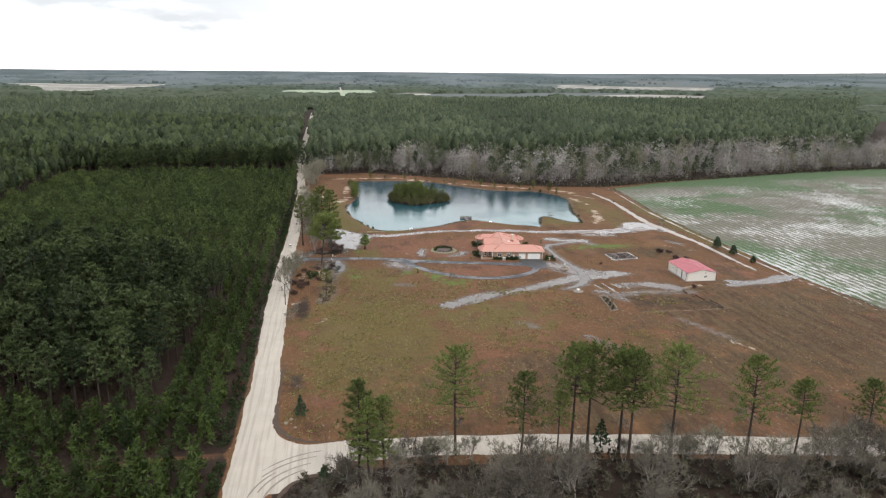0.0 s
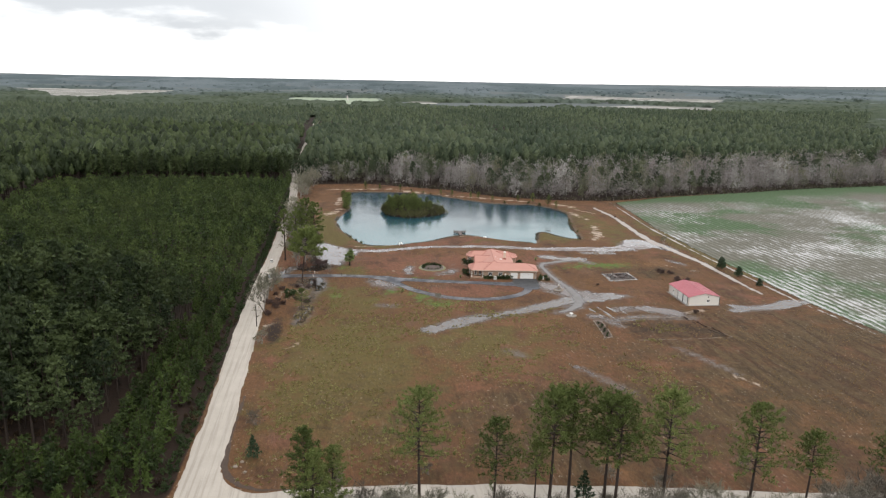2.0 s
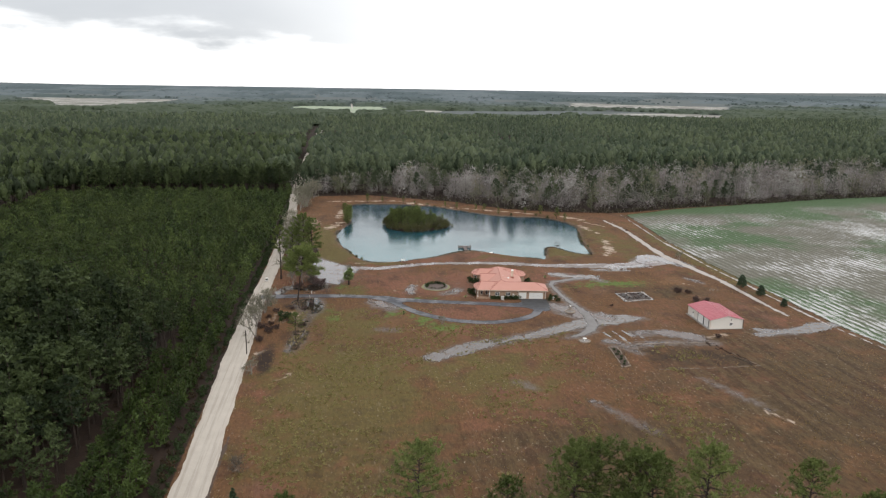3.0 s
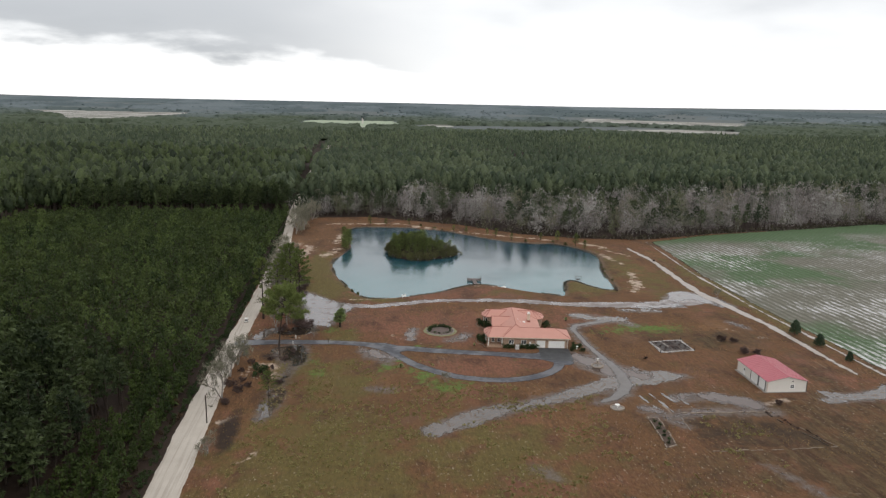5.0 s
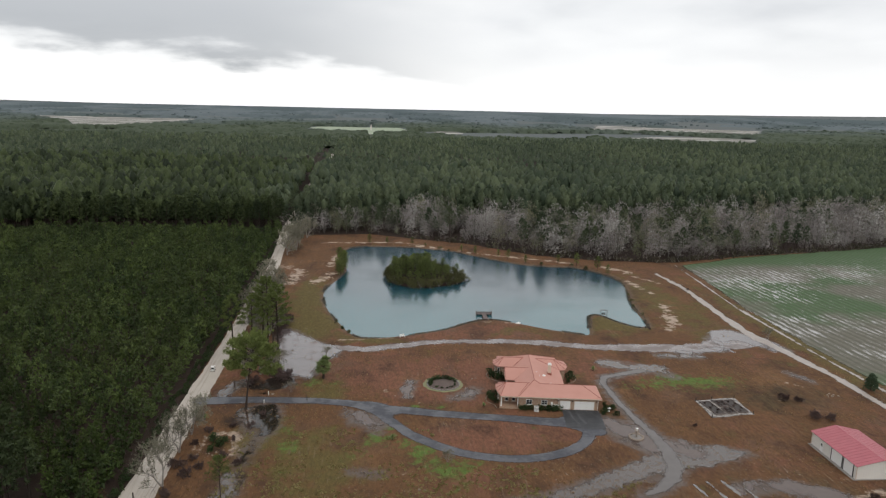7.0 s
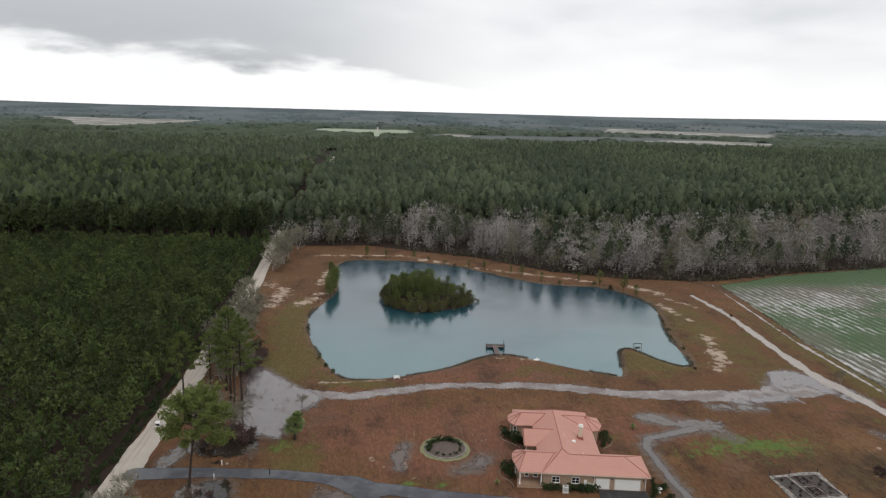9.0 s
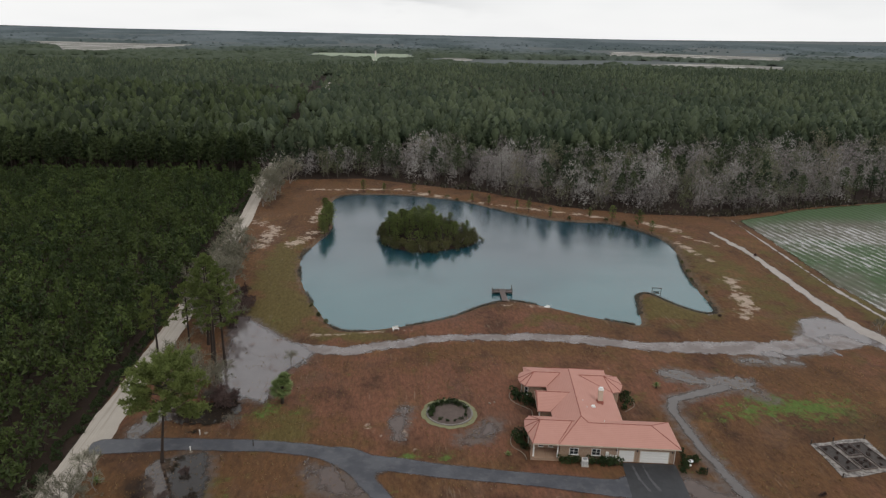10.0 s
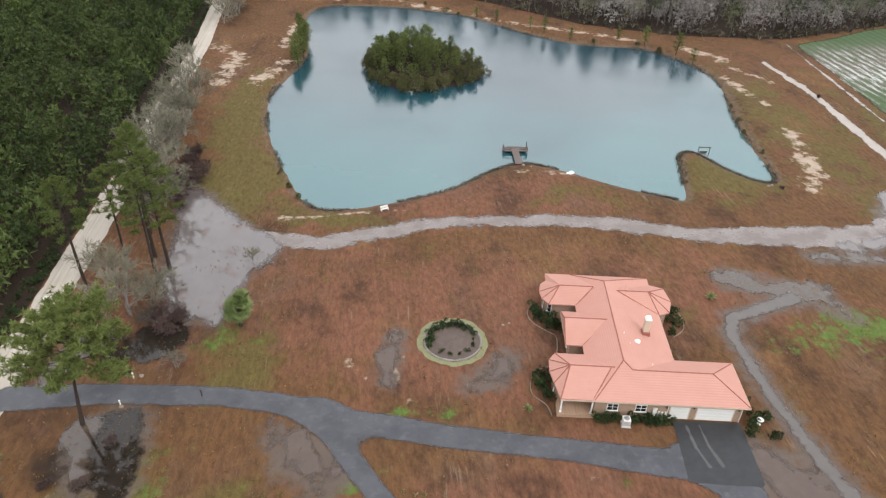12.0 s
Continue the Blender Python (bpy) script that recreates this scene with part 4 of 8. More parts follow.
    shore[by_pond] = polygon_distance(x[by_pond], y[by_pond], SHORE)
    bank = np.clip(1.15 - np.abs(shore - 0.7) / np.interp(x, [0, 60, 118, 124], [1.6, 1.2, 2.2, 3.2]), 0, 1) * np.where(y > 400, 1.0, 0.8)
    sand = np.zeros(len(x))
    for p, q, w in SANDS:
        sand = np.maximum(sand, np.clip(0.92 - line_distance(x, y, [p, q]) / (w * 2.2), 0, 0.72))
    flood = np.minimum.reduce([line_distance(x, y, f) for f in FLOODS + [DITCH, WALK]] + [polygon_distance(x, y, FLOOD_BASIN)])
    wet = np.clip(1.0 - flood / 4.0, 0, 1) * 0.75
    brown = np.maximum.reduce([0.72 * blob(x, y, 135, 165, 75, 75), 0.72 * blob(x, y, 70, 140, 80, 36), 0.42 * blob(x, y, 15, 150, 30, 40), 0.85 * blob(x, y, 104, 192, 14, 9), 0.6 * blob(x, y, 128, 252, 28, 14)])
    for name, val in (("brown", brown), ("bank", bank), ("litter_shade", litter_shade), ("lush", lush), ("olive", olive), ("sand", sand), ("wet", wet), ("russet", np.maximum.reduce([blob(x, y, 45, 273, 60, 20), blob(x, y, 52, 235, 22, 9), 0.3 * blob(x, y, 60, 170, 30, 22), 0.8 * blob(x, y, 45, 305, 40, 14), 0.2 * blob(x, y, 120, 230, 50, 30)])), ("remote", np.clip((np.hypot(x - 20, y - 100) - 1150) / 200, 0, 1))):
        at = me.attributes.new(name, "FLOAT", "POINT")
        at.data.foreach_set("value", val.astype(np.float32))
    return tagged(new("ground", me), "flat winter ground with dormant reddish grass and worn sandy patches", "ground", kind="structure")


build_ground()


def rough_line(pts, jitter=0.5, size=3.0, seed=1, extra=0.0):
    return lambda x, y: extra - line_distance(x, y, pts) + fbm(x, y, size, seed) * jitter * 2


def junction_road(x, y):
    """The north road, the cross road, and the wide sweep where they meet."""
    d = np.minimum(line_distance(x, y, ROAD), line_distance(x, y, CROSS))
    fillet = np.maximum(np.abs(x + 8.5) - 7.0, np.abs(y - 117.5) - 11.5)
    cut = np.minimum(np.hypot(x + 4.6, y - 130.5) - 9.2, np.hypot(x + 3.0, y - 102.5) - 8.6)
    d = np.minimum(d, np.maximum(fillet, -cut))
    return -d + fbm(x, y, 7.0, 4) * 0.9 + fbm(x, y, 1.6, 5) * 0.5


surface_patch("road", junction_road, (-34, 262, -240, 1160), 1.0, 0.03, MAT["road"], "pale packed sand road with wheel marks between pines and field", "road")
def arc(cx, cy, r, a0, a1, w, n=9):
    return [(cx + r * math.cos(radians(a0 + (a1 - a0) * i / n)), cy + r * math.sin(radians(a0 + (a1 - a0) * i / n)), w * (0.3 + 0.7 * math.sin(math.pi * (i + 0.5) / (n + 1)))) for i in range(n + 1)]


for line in (arc(-3, 102.5, 11.0, 112, 168, 0.16), arc(-3, 102.5, 12.6, 104, 160, 0.14), arc(-3, 102.5, 14.6, 98, 142, 0.16), arc(-2.4, 102.5, 16.4, 96, 138, 0.14), arc(-3.4, 102.5, 13.4, 132, 172, 0.12)):
    xs, ys = [p[0] for p in line], [p[1] for p in line]
    surface_patch("wheel_mark", rough_line(line, 0.10, 2.0, 51, 0.06), (min(xs) - 1, max(xs) + 1, min(ys) - 1, max(ys) + 1), 0.14, 0.042, MAT["wheel_mark"], "curved dark wheel mark in pale road sand", "road")
for line in (arc(-3, 102.5, 8.5, 92, 176, 0.34), [(-13.7, 160, 0.12), (-13.9, 140, 0.2), (-13.6, 131, 0.42), (-12.4, 127.2, 0.55), (-9.8, 124.0, 0.5), (-6, 122.2, 0.25), (0, 121.9, 0.1)]):
    xs, ys = [p[0] for p in line], [p[1] for p in line]
    surface_patch("road_edge", rough_line(line, 0.35, 2.0, 53, 0.1), (min(xs) - 1, max(xs) + 1, min(ys) - 1, max(ys) + 1), 0.25, 0.05, MAT["soil"], "dark graded soil along the road edge", "road")
surface_patch("track", lambda x, y: 0.6 - line_distance(x, y, TRACK) + fbm(x, y, 6, 7) * 2.0 + fbm(x, y, 2.2, 8) * 1.6, (-6, 156, 276, 312), 0.6, 0.02, MAT["track"], "wet pale sand track along the pond bank", "track")
surface_patch("track_east", rough_line(TRACK_EAST, 0.9, 5, 9, 0.55), (144, 160, 214, 390), 0.5, 0.058, MAT["sand_track"], "narrow pale sand track beside the crop field", "track")
surface_patch("path", rough_line(WALK, 0.35, 3, 11, 0.6), (76, 106, 208, 276), 0.4, 0.06, MAT["path"], "curved grey gravel path past the garage", "path")

DRIVE = [(-17, 257.5, 2.3), (-4, 257.6, 1.8), (11, 256.0, 1.7), (18, 254.4, 1.8), (28, 250.6, 1.9), (40, 247.2, 1.9), (55, 243.9, 1.7), (66, 241.2, 2.2), (73, 240, 2.4)]
LOOP = rounded([(24, 252), (29, 243), (34, 235.5), (43, 228), (54, 224.8), (64, 226.4), (71, 231.5), (74, 238)], 4, False)


def drive_field(x, y):
    a, b = line_distance(x, y, DRIVE), line_distance(x, y, LOOP) - 1.5
    d = -2.2 * np.log(np.exp(-a / 2.2) + np.exp(-b / 2.2))
    d = np.minimum(np.minimum(a, b), np.where((x < 44) | (x > 64), d + 0.55, 99))
    d = np.minimum(d, line_distance(x, y, [(70, 241, 3.0), (75, 236, 2.2)]))
    return 0.35 - d + fbm(x, y, 5, 21) * 0.4


surface_patch("driveway", drive_field, (-19, 82, 220, 264), 0.5, 0.07, MAT["asphalt"], "worn grey asphalt driveway with a teardrop loop", "driveway")
surface_patch("parking_pad", lambda x, y: -polygon_distance(x, y, [(70.1, 247.6), (78.9, 246.4), (77.6, 236.6), (68.6, 238.0)]) + fbm(x, y, 2, 23) * 0.2, (66, 81, 235, 250), 0.4, 0.09, MAT["pad"],
              "dark sealed asphalt pad before the garage doors", "driveway")

for dx in (0.0, 1.7):
    surface_patch("tyre_line", rough_line([(71.6 + dx, 246.6 - 0.1 * dx, 0.12), (71.5 + dx, 243, 0.2), (72.0 + dx, 240, 0.12)], 0.2, 1.5, 57, 0.05), (70, 75, 238, 248), 0.15, 0.10, MAT["asphalt_pale"], "pale dried tyre line on dark asphalt", "driveway")

FIELD = [(170.5, 401), (162.5, 330), (161, 280), (162, 215), (167, 176), (176, 130), (560, 90), (620, 480), (395, 461), (335, 451), (266, 433), (214, 420)]
surface_patch("crop_field", lambda x, y: -polygon_distance(x, y, FIELD) + fbm(x, y, 9, 31) * 2.0, (155, 625, 85, 475), 3.0, 0.05, MAT["crop"], "flat green crop field with flooded pale rows", "field")
surface_patch("field_track", rough_line([(168, 401, 0.35), (160.5, 330, 0.6), (159.4, 280, 0.6), (160.4, 215, 0.5), (165, 176, 0.3)], 0.7, 6, 33, 0.35), (154, 174, 170, 405), 0.6, 0.066, MAT["sand_track"],
              "narrow strip of pale sand beside the crop rows", "track")
surface_patch("pond", lambda x, y: 1.2 - polygon_distance(x, y, SHORE), (0, 140, 298, 456), 2.0, lambda x, y: np.full(len(x), WATER_Z), MAT["pond"], "still teal pond water reflecting a cloudy sky", "water")


def flood_field(line, seed, lift=0.7, wild=1.0):
    """Shallow water along a line, broken up by the lie of the turf and by wheel ruts."""
    return lambda x, y: lift - line_distance(x, y, line) + (fbm(x, y, 10, seed) * 5.5 + fbm(x, y, 3.6, seed + 1) * 5.0 + fbm(x + 0.1 * y, y * 0.25, 1.7, seed + 3) * 4.0) * wild


def rut_field(x, y):
    damp = np.minimum.reduce([line_distance(x, y, f) for f in FLOODS[:8]])
    return (fbm(x + 0.12 * y, y * 0.16, 2.2, 301, 2) + fbm(x, y, 26, 302) * 0.55) * 4.2 - 1.55 - np.clip(damp / 26, 0, 0.8)


surface_patch("wheel_ruts", rut_field, (18, 158, 130, 286), 0.55, 0.012, MAT["puddle"], "thin streaks of water standing in grassy wheel ruts", "puddle", "stuff")
surface_patch("flood_water", lambda x, y: 1.2 - polygon_distance(x, y, FLOOD_BASIN) + fbm(x, y, 6, 36) * 2.6 + fbm(x, y, 2.0, 37) * 1.4, (-12, 28, 266, 330), 0.45, 0.064, MAT["flood"], "wide sheet of grey flood water over the drive", "puddle")
for k, line in enumerate(FLOODS):
    xs, ys = [p[0] for p in line], [p[1] for p in line]
    surface_patch("puddle", flood_field(line, 40 + 7 * k, *((1.35, 0.5) if k in (1, 4) else (0.7, 1.0))), (min(xs) - 15, max(xs) + 15, min(ys) - 15, max(ys) + 15), 0.45, 0.022 + 0.0045 * (k % 8), MAT["flood" if k in (0, len(FLOODS) - 1, len(FLOODS) - 2) else "mud" if k in (2, 3, 5, 6, 7, 11, 12, 13, 14, 15, 16, 18) else "puddle"], "shallow grey flood water lying in the grass", "puddle")
# water in the wheel ruts at the corner of the vegetable plot
for k in range(4):
    px, py = 87.6 + 2.7 * k + (k * 23 % 7) * 0.2, 212.5 - 0.7 * k + (k * 37 % 5) * 0.7
    rut = [(px - 0.7, py, 0.05), (px, py - 4, 0.10 + 0.08 * (k % 3)), (px + 0.7, py - 7 - (k * 13) % 5, 0.0)]
    surface_patch("rut_puddle", rough_line(rut, 0.5, 2.5, 400 + k, 0.25), (px - 4, px + 5, py - 14, py + 2), 0.3, 0.064 + 0.003 * (k % 4), MAT["rut"], "narrow rut full of pale standing water", "puddle")
surface_patch("ditch", rough_line([(-7, 266, 1.4), (-3, 265.5, 3.0), (0.5, 268, 3.0), (2.2, 272, 1.0)], 2.6, 3, 84, 0.9), (-13, 8, 258, 280), 0.4, 0.062, MAT["ditch"], "dark flooded hollow under the trees", "water")
surface_patch("ditch", rough_line(DITCH, 1.7, 3.0, 80, 0.7), (-8, 5, 220, 262), 0.4, 0.05, MAT["ditch"], "dark water in a shallow roadside ditch", "water")
# distant clearings
FAR_EAST = [(571, 1652), (848, 1505), (1070, 1897), (886, 1990), (630, 1822)]
FAR_BACK = [(753, 2308), (1186, 2061), (1511, 2624), (969, 2974)]
for name, poly, mat, lab in (("far_field", [(-705, 1900), (-595, 1880), (-560, 2250), (-560, 2850), (-1250, 2850), (-820, 2200)], "pale_field", "pale flooded field far beyond the pines"),
                             ("far_pasture", [(-128, 1830), (118, 1800), (134, 2300), (-150, 2290)], "green_field", "pale green pasture far beyond the pines"),
                             ("far_field", FAR_EAST, "pale_field", "pale wet field far off among woods"),
                             ("far_field", FAR_BACK, "pale_field", "long pale strip of bare field far off among woods"),
                             ("far_field", [(205, 1880), (262, 1870), (275, 2060), (215, 2070)], "pale_field", "small pale clearing far off among woods")):
    xs, ys = [p[0] for p in poly], [p[1] for p in poly]
    surface_patch(name, lambda x, y, p=poly: -polygon_distance(x, y, p) + fbm(x, y, 90, 91) * 70, (min(xs) - 40, max(xs) + 40, min(ys) - 40, max(ys) + 40), 14.0, 0.6, MAT[mat], lab, "field")
surface_patch("far_road", rough_line([(25, 1640, 1.8), (33, 2640, 2.6)], 0.5, 30, 95), (10, 50, 1630, 2660), 5.0, 0.9, MAT["road"], "pale road far off seen end on through woods", "road")
# ---- trees ----
def rnd_dir(rng, up=0.0):
    v = Vector((rng.gauss(0, 1), rng.gauss(0, 1), rng.gauss(0, 1) + up))
    return v.normalized()


def tuft(b, c, size, n, rng, up=0.5, width=0.22):
    """A brush of needles or leaves round a twig's end."""
    for _ in range(n):
        d = rnd_dir(rng, up)
        side = d.cross(rnd_dir(rng)).normalized() * size * width
        o = c + d * size * 0.12
        b.tri(o - side, o + side, c + d * size * rng.uniform(0.75, 1.2))


def pine_parts(height, crown_from, radius, limbs, tufts, needles, size, seed, lean=0.25, light=False, width=0.125, inner=0.32):
    """A grown pine: bare trunk, spreading limbs and tufts of needles in an uneven crown."""
    rng = random.Random(seed)
    wood, crown = Build(), Build()
    bx, by = rng.uniform(-lean, lean), rng.uniform(-lean, lean)
    pts, rad = [], []
    for i in range(9):
        s = i / 8
        pts.append((bx * math.sin(s * 2.6) * 2, by * math.sin(s * 2.1) * 2, height * s * 0.985))
        rad.append(0.013 * height * (1 - s) ** 0.8 + 0.03)
    rad[0] *= 1.3
    if light:
        wood.tube(pts[::4], rad[::4], 4, False)
    else:
        wood.tube(pts, rad, 7)
    lobes = [rng.uniform(0.72, 1.2) for _ in range(7)]
    for i in range(limbs):
        s = (i + rng.random() * 0.8) / limbs
        h = height * (crown_from + (0.985 - crown_from) * s)
        a = i * 2.39996 + rng.uniform(-0.4, 0.4)
        reach = radius * (0.50 + 0.62 * math.sin(math.pi * min(1, s * 0.8 + 0.14))) * (1 - s) ** 0.42 * lobes[int(a * 7 / 6.2832) % 7] * rng.uniform(0.75, 1.15) + 0.25
        rise = 0.10 + 0.75 * s + rng.uniform(-0.12, 0.12)
        k = min(int(h / height / 0.985 * 8), 7)
        f = h / height / 0.985 * 8 - k
        start = Vector(pts[k]).lerp(Vector(pts[k + 1]), min(f, 1))
        end = start + Vector((math.cos(a) * reach, math.sin(a) * reach, rise * reach))
        mid = start.lerp(end, 0.5) + Vector((0, 0, -0.06 * reach))
        if not light:
            wood.tube([start, mid, end], [0.05 + 0.012 * reach, 0.035, 0.012], 3, False)
        for j in range(tufts):
            q = inner + (1 - inner) * (j + rng.random()) / tufts
            p = start.lerp(end, q) + Vector((rng.gauss(0, 0.20), rng.gauss(0, 0.20), rng.gauss(0, 0.14))) * (0.5 + reach * 0.22)
            tuft(crown, p, size * rng.uniform(0.75, 1.25), needles, rng, 0.5, 0.32 if light else width)
    for _ in range(4):
        tuft(crown, Vector(pts[-1]) + Vector((rng.gauss(0, 0.3), rng.gauss(0, 0.3), rng.uniform(-0.6, 0.1))), size, needles, rng, 1.0, 0.22 if light else width)
    return wood, crown


def cone_parts(height, radius, tiers, per, needles, size, seed, skirt=0.08, power=0.9):
    """A young pine or cedar with foliage nearly to the ground."""
    rng = random.Random(seed)
    wood, crown = Build(), Build()
    wood.tube([(0, 0, 0), (0.04, 0.02, height * 0.5), (0, 0, height * 0.97)], [0.012 * height + 0.03, 0.008 * height + 0.02, 0.02], 4, False)
    for i in range(tiers):
        s = (i + 0.5) / tiers
        h = height * (skirt + (0.97 - skirt) * s)
        for j in range(per):
            a = 6.2832 * (j + rng.random()) / per + i
            r = radius * (1 - s) ** power * rng.uniform(0.35, 1.12) + 0.1
            tuft(crown, Vector((math.cos(a) * r, math.sin(a) * r, h + r * 0.25 + rng.uniform(-0.3, 0.3))), size * (1.1 - 0.5 * s), needles, rng, 0.8, 0.26)
    tuft(crown, Vector((0, 0, height * 0.95)), size * 0.7, needles, rng, 1.6)
    return wood, crown


def bare_parts(height, spread, seed, stems=1, twigs=5, fork=0.28, thick=1.0):
    """A leafless tree: forking limbs that end in sprays of fine twigs."""
    rng = random.Random(seed)
    wood, crown = Build(), Build()

    def grow(p, d, length, r, level):
        mid = p + d * length * 0.5 + rnd_dir(rng) * length * 0.06
        end = p + d * length + rnd_dir(rng, 0.3) * length * 0.08
        if level < 2:
            wood.tube([p, mid, end], [r, r * 0.8, r * 0.55], 5 - level, False)
        elif level == 2:
            wood.tube([p, end], [r, r * 0.5], 3, False)
        else:
            side = d.cross(rnd_dir(rng)).normalized() * 0.035 * thick
            crown.tri(p - side, p + side, end)
            for _ in range(twigs):
                q = p.lerp(end, rng.uniform(0.2, 1.0))
                t = (d * 0.9 + rnd_dir(rng, 0.35) * spread * 1.1).normalized()
                side = t.cross(rnd_dir(rng)).normalized() * 0.026 * thick
                tip = q + t * length * rng.uniform(0.5, 1.1)
                crown.tri(q - side, q + side, tip)
                q2 = q.lerp(tip, 0.5)
                t2 = (t + rnd_dir(rng, 0.2) * 0.8).normalized()
                crown.tri(q2 - side * 0.7, q2 + side * 0.7, q2 + t2 * length * rng.uniform(0.3, 0.6))
            return
        for i in range(rng.randint(3, 4) if level else rng.randint(4, 6)):
            t = (d * rng.uniform(0.5, 1.0) + rnd_dir(rng, 0.35) * spread).normalized()
            q = p.lerp(end, rng.uniform(0.45, 1.0)) if i else end
            grow(q, t, length * rng.uniform(0.55, 0.82), r * rng.uniform(0.42, 0.6), level + 1)

    for s in range(stems):
        lean = Vector((rng.gauss(0, 0.12 * stems), rng.gauss(0, 0.12 * stems), 1)).normalized()
        grow(Vector((rng.gauss(0, 0.1 * (stems - 1)), rng.gauss(0, 0.1 * (stems - 1)), -0.05)), lean, height * fork * rng.uniform(0.85, 1.15), 0.012 * height * thick / stems ** 0.5 + 0.02, 0)
    return wood, crown


def shrub_parts(height, radius, seed, leaves=90, size=0.4):
    rng = random.Random(seed)
    wood, crown = Build(), Build()
    for i in range(6):
        a = i * 1.05 + rng.random()
        wood.tube([(0, 0, -0.05), (math.cos(a) * radius * 0.3, math.sin(a) * radius * 0.3, height * 0.4), (math.cos(a) * radius * 0.6, math.sin(a) * radius * 0.6, height * 0.75)], [0.06, 0.04, 0.015], 4, False)
    lumps = [(Vector((rng.gauss(0, 0.38) * radius, rng.gauss(0, 0.38) * radius, height * (0.22 + 0.085 * q))), rng.uniform(0.4, 0.6) * radius) for q in range(7)]
    for i in range(leaves):
        c, r = lumps[i % 7]
        d = rnd_dir(rng, 0.35)
        tuft(crown, c + d * r * rng.uniform(0.7, 1.05), size, 5, rng, 0.4, 0.3)
    return wood, crown


class Kind:
    """A kind of tree: one tree is built and the others are copies of it."""

    def __init__(self, name, parts, wood_mat, leaf_mat, labels, category, crown_name="crown", group=""):
        wood, crown = parts
        self.name, self.category, self.group = name, category, group
        self.wood, self.crown = wood.mesh(name + "_trunk", wood_mat), crown.mesh(name + "_crown", leaf_mat)
        self.label, self.crown_name, self.first = labels, crown_name, None

    def plant(self, x, y, scale=1.0, turn=None, label="", z=None, tall=1.0):
        z = float(ground_height(np.array([x]), np.array([y]))[0]) if z is None else z
        turn = (x * 37 + y * 91) % 360 if turn is None else turn
        m = pose(x, y, z - 0.05, 0, 0, turn)
        if self.first is None:
            self.first = thing(self.name, m, self.label, self.category, self.group)
            part("trunk", self.wood, None, self.first)
            leafy = part(self.crown_name, self.crown, None, self.first)
            tagged(leafy, kind="stuff")
            ob = self.first
            self.first.scale = (1, 1, 1)
        else:
            keep = self.first.scale.copy()
            self.first.scale = (1, 1, 1)
            ob = copy_thing(self.first, m)
            self.first.scale = keep
        ob.scale = (scale, scale, scale * tall)
        return tagged(ob, label or self.label)


# tall pines along the cross road and by the drive
PINES = [Kind("pine_tree", pine_parts(21, cf, r, 56, 11, 11, 0.54, 100 + i, 0.18), MAT["bark"], MAT["near_pine"], "tall longleaf pine with a bare dark trunk and high green crown", "tree", group="tall pines")
         for i, (cf, r) in enumerate(((0.46, 6.2), (0.52, 5.7), (0.42, 6.2), (0.55, 5.6), (0.36, 3.6)))]
ROADSIDE = [(21.2, 114.0, 21.6, 0), (33.3, 111.1, 17.4, 2), (42.4, 109.6, 22.6, 3), (46.4, 111.2, 22.2, 1), (51.6, 108.6, 22, 3), (52.4, 106, 22.6, 1), (61.6, 107.6, 22.4, 0), (75.9, 105.2, 20.7, 2),
            (84.8, 103.4, 16.2, 3), (99.9, 103.4, 15, 1), (2.5, 105.6, 20.6, 4), (7.2, 105.5, 17.5, 4), (4.4, 103, 18.5, 4), (40.2, 110.6, 13, 1), (112, 101, 17, 0)]
for x, y, h, i in ROADSIDE:
    PINES[i].plant(x, y, h / 21)
BROAD = [Kind("pine_tree", pine_parts(20, cf, r, 32 if r < 6 else 52, 12 if r < 6 else 36, 13, 0.52 if r < 6 else 0.70, 120 + i, 0.25, False, 0.14, 0.55 if r < 6 else 0.45), MAT["bark"], MAT["near_pine"], "broad old pine with spreading green crown beside the flooded drive", "tree", group="drive pines")
         for i, (cf, r) in enumerate(((0.48, 3.7), (0.52, 7.8), (0.54, 3.4)))]
for x, y, h, i in ((-5.7, 252.5, 18.0, 1), (-3.0, 281.0, 20.5, 2), (-2.2, 285.5, 22.0, 0), (-5.6, 289.5, 23, 2), (-8.2, 297, 21, 0), (-13.6, 280.1, 20.5, 2), (-9.8, 288, 18, 2)):
    tree = BROAD[i].plant(x, y, h / 20)
    if i == 1:  # the old pine by the drive leans east
        tree.matrix_basis = pose(x, y, -0.05, 0, 9, 0) @ Matrix.Scale(h / 20, 4)
PINES[1].plant(-3.6, 213.5, 0.42, label="small scrubby pine in wet grass by the road")

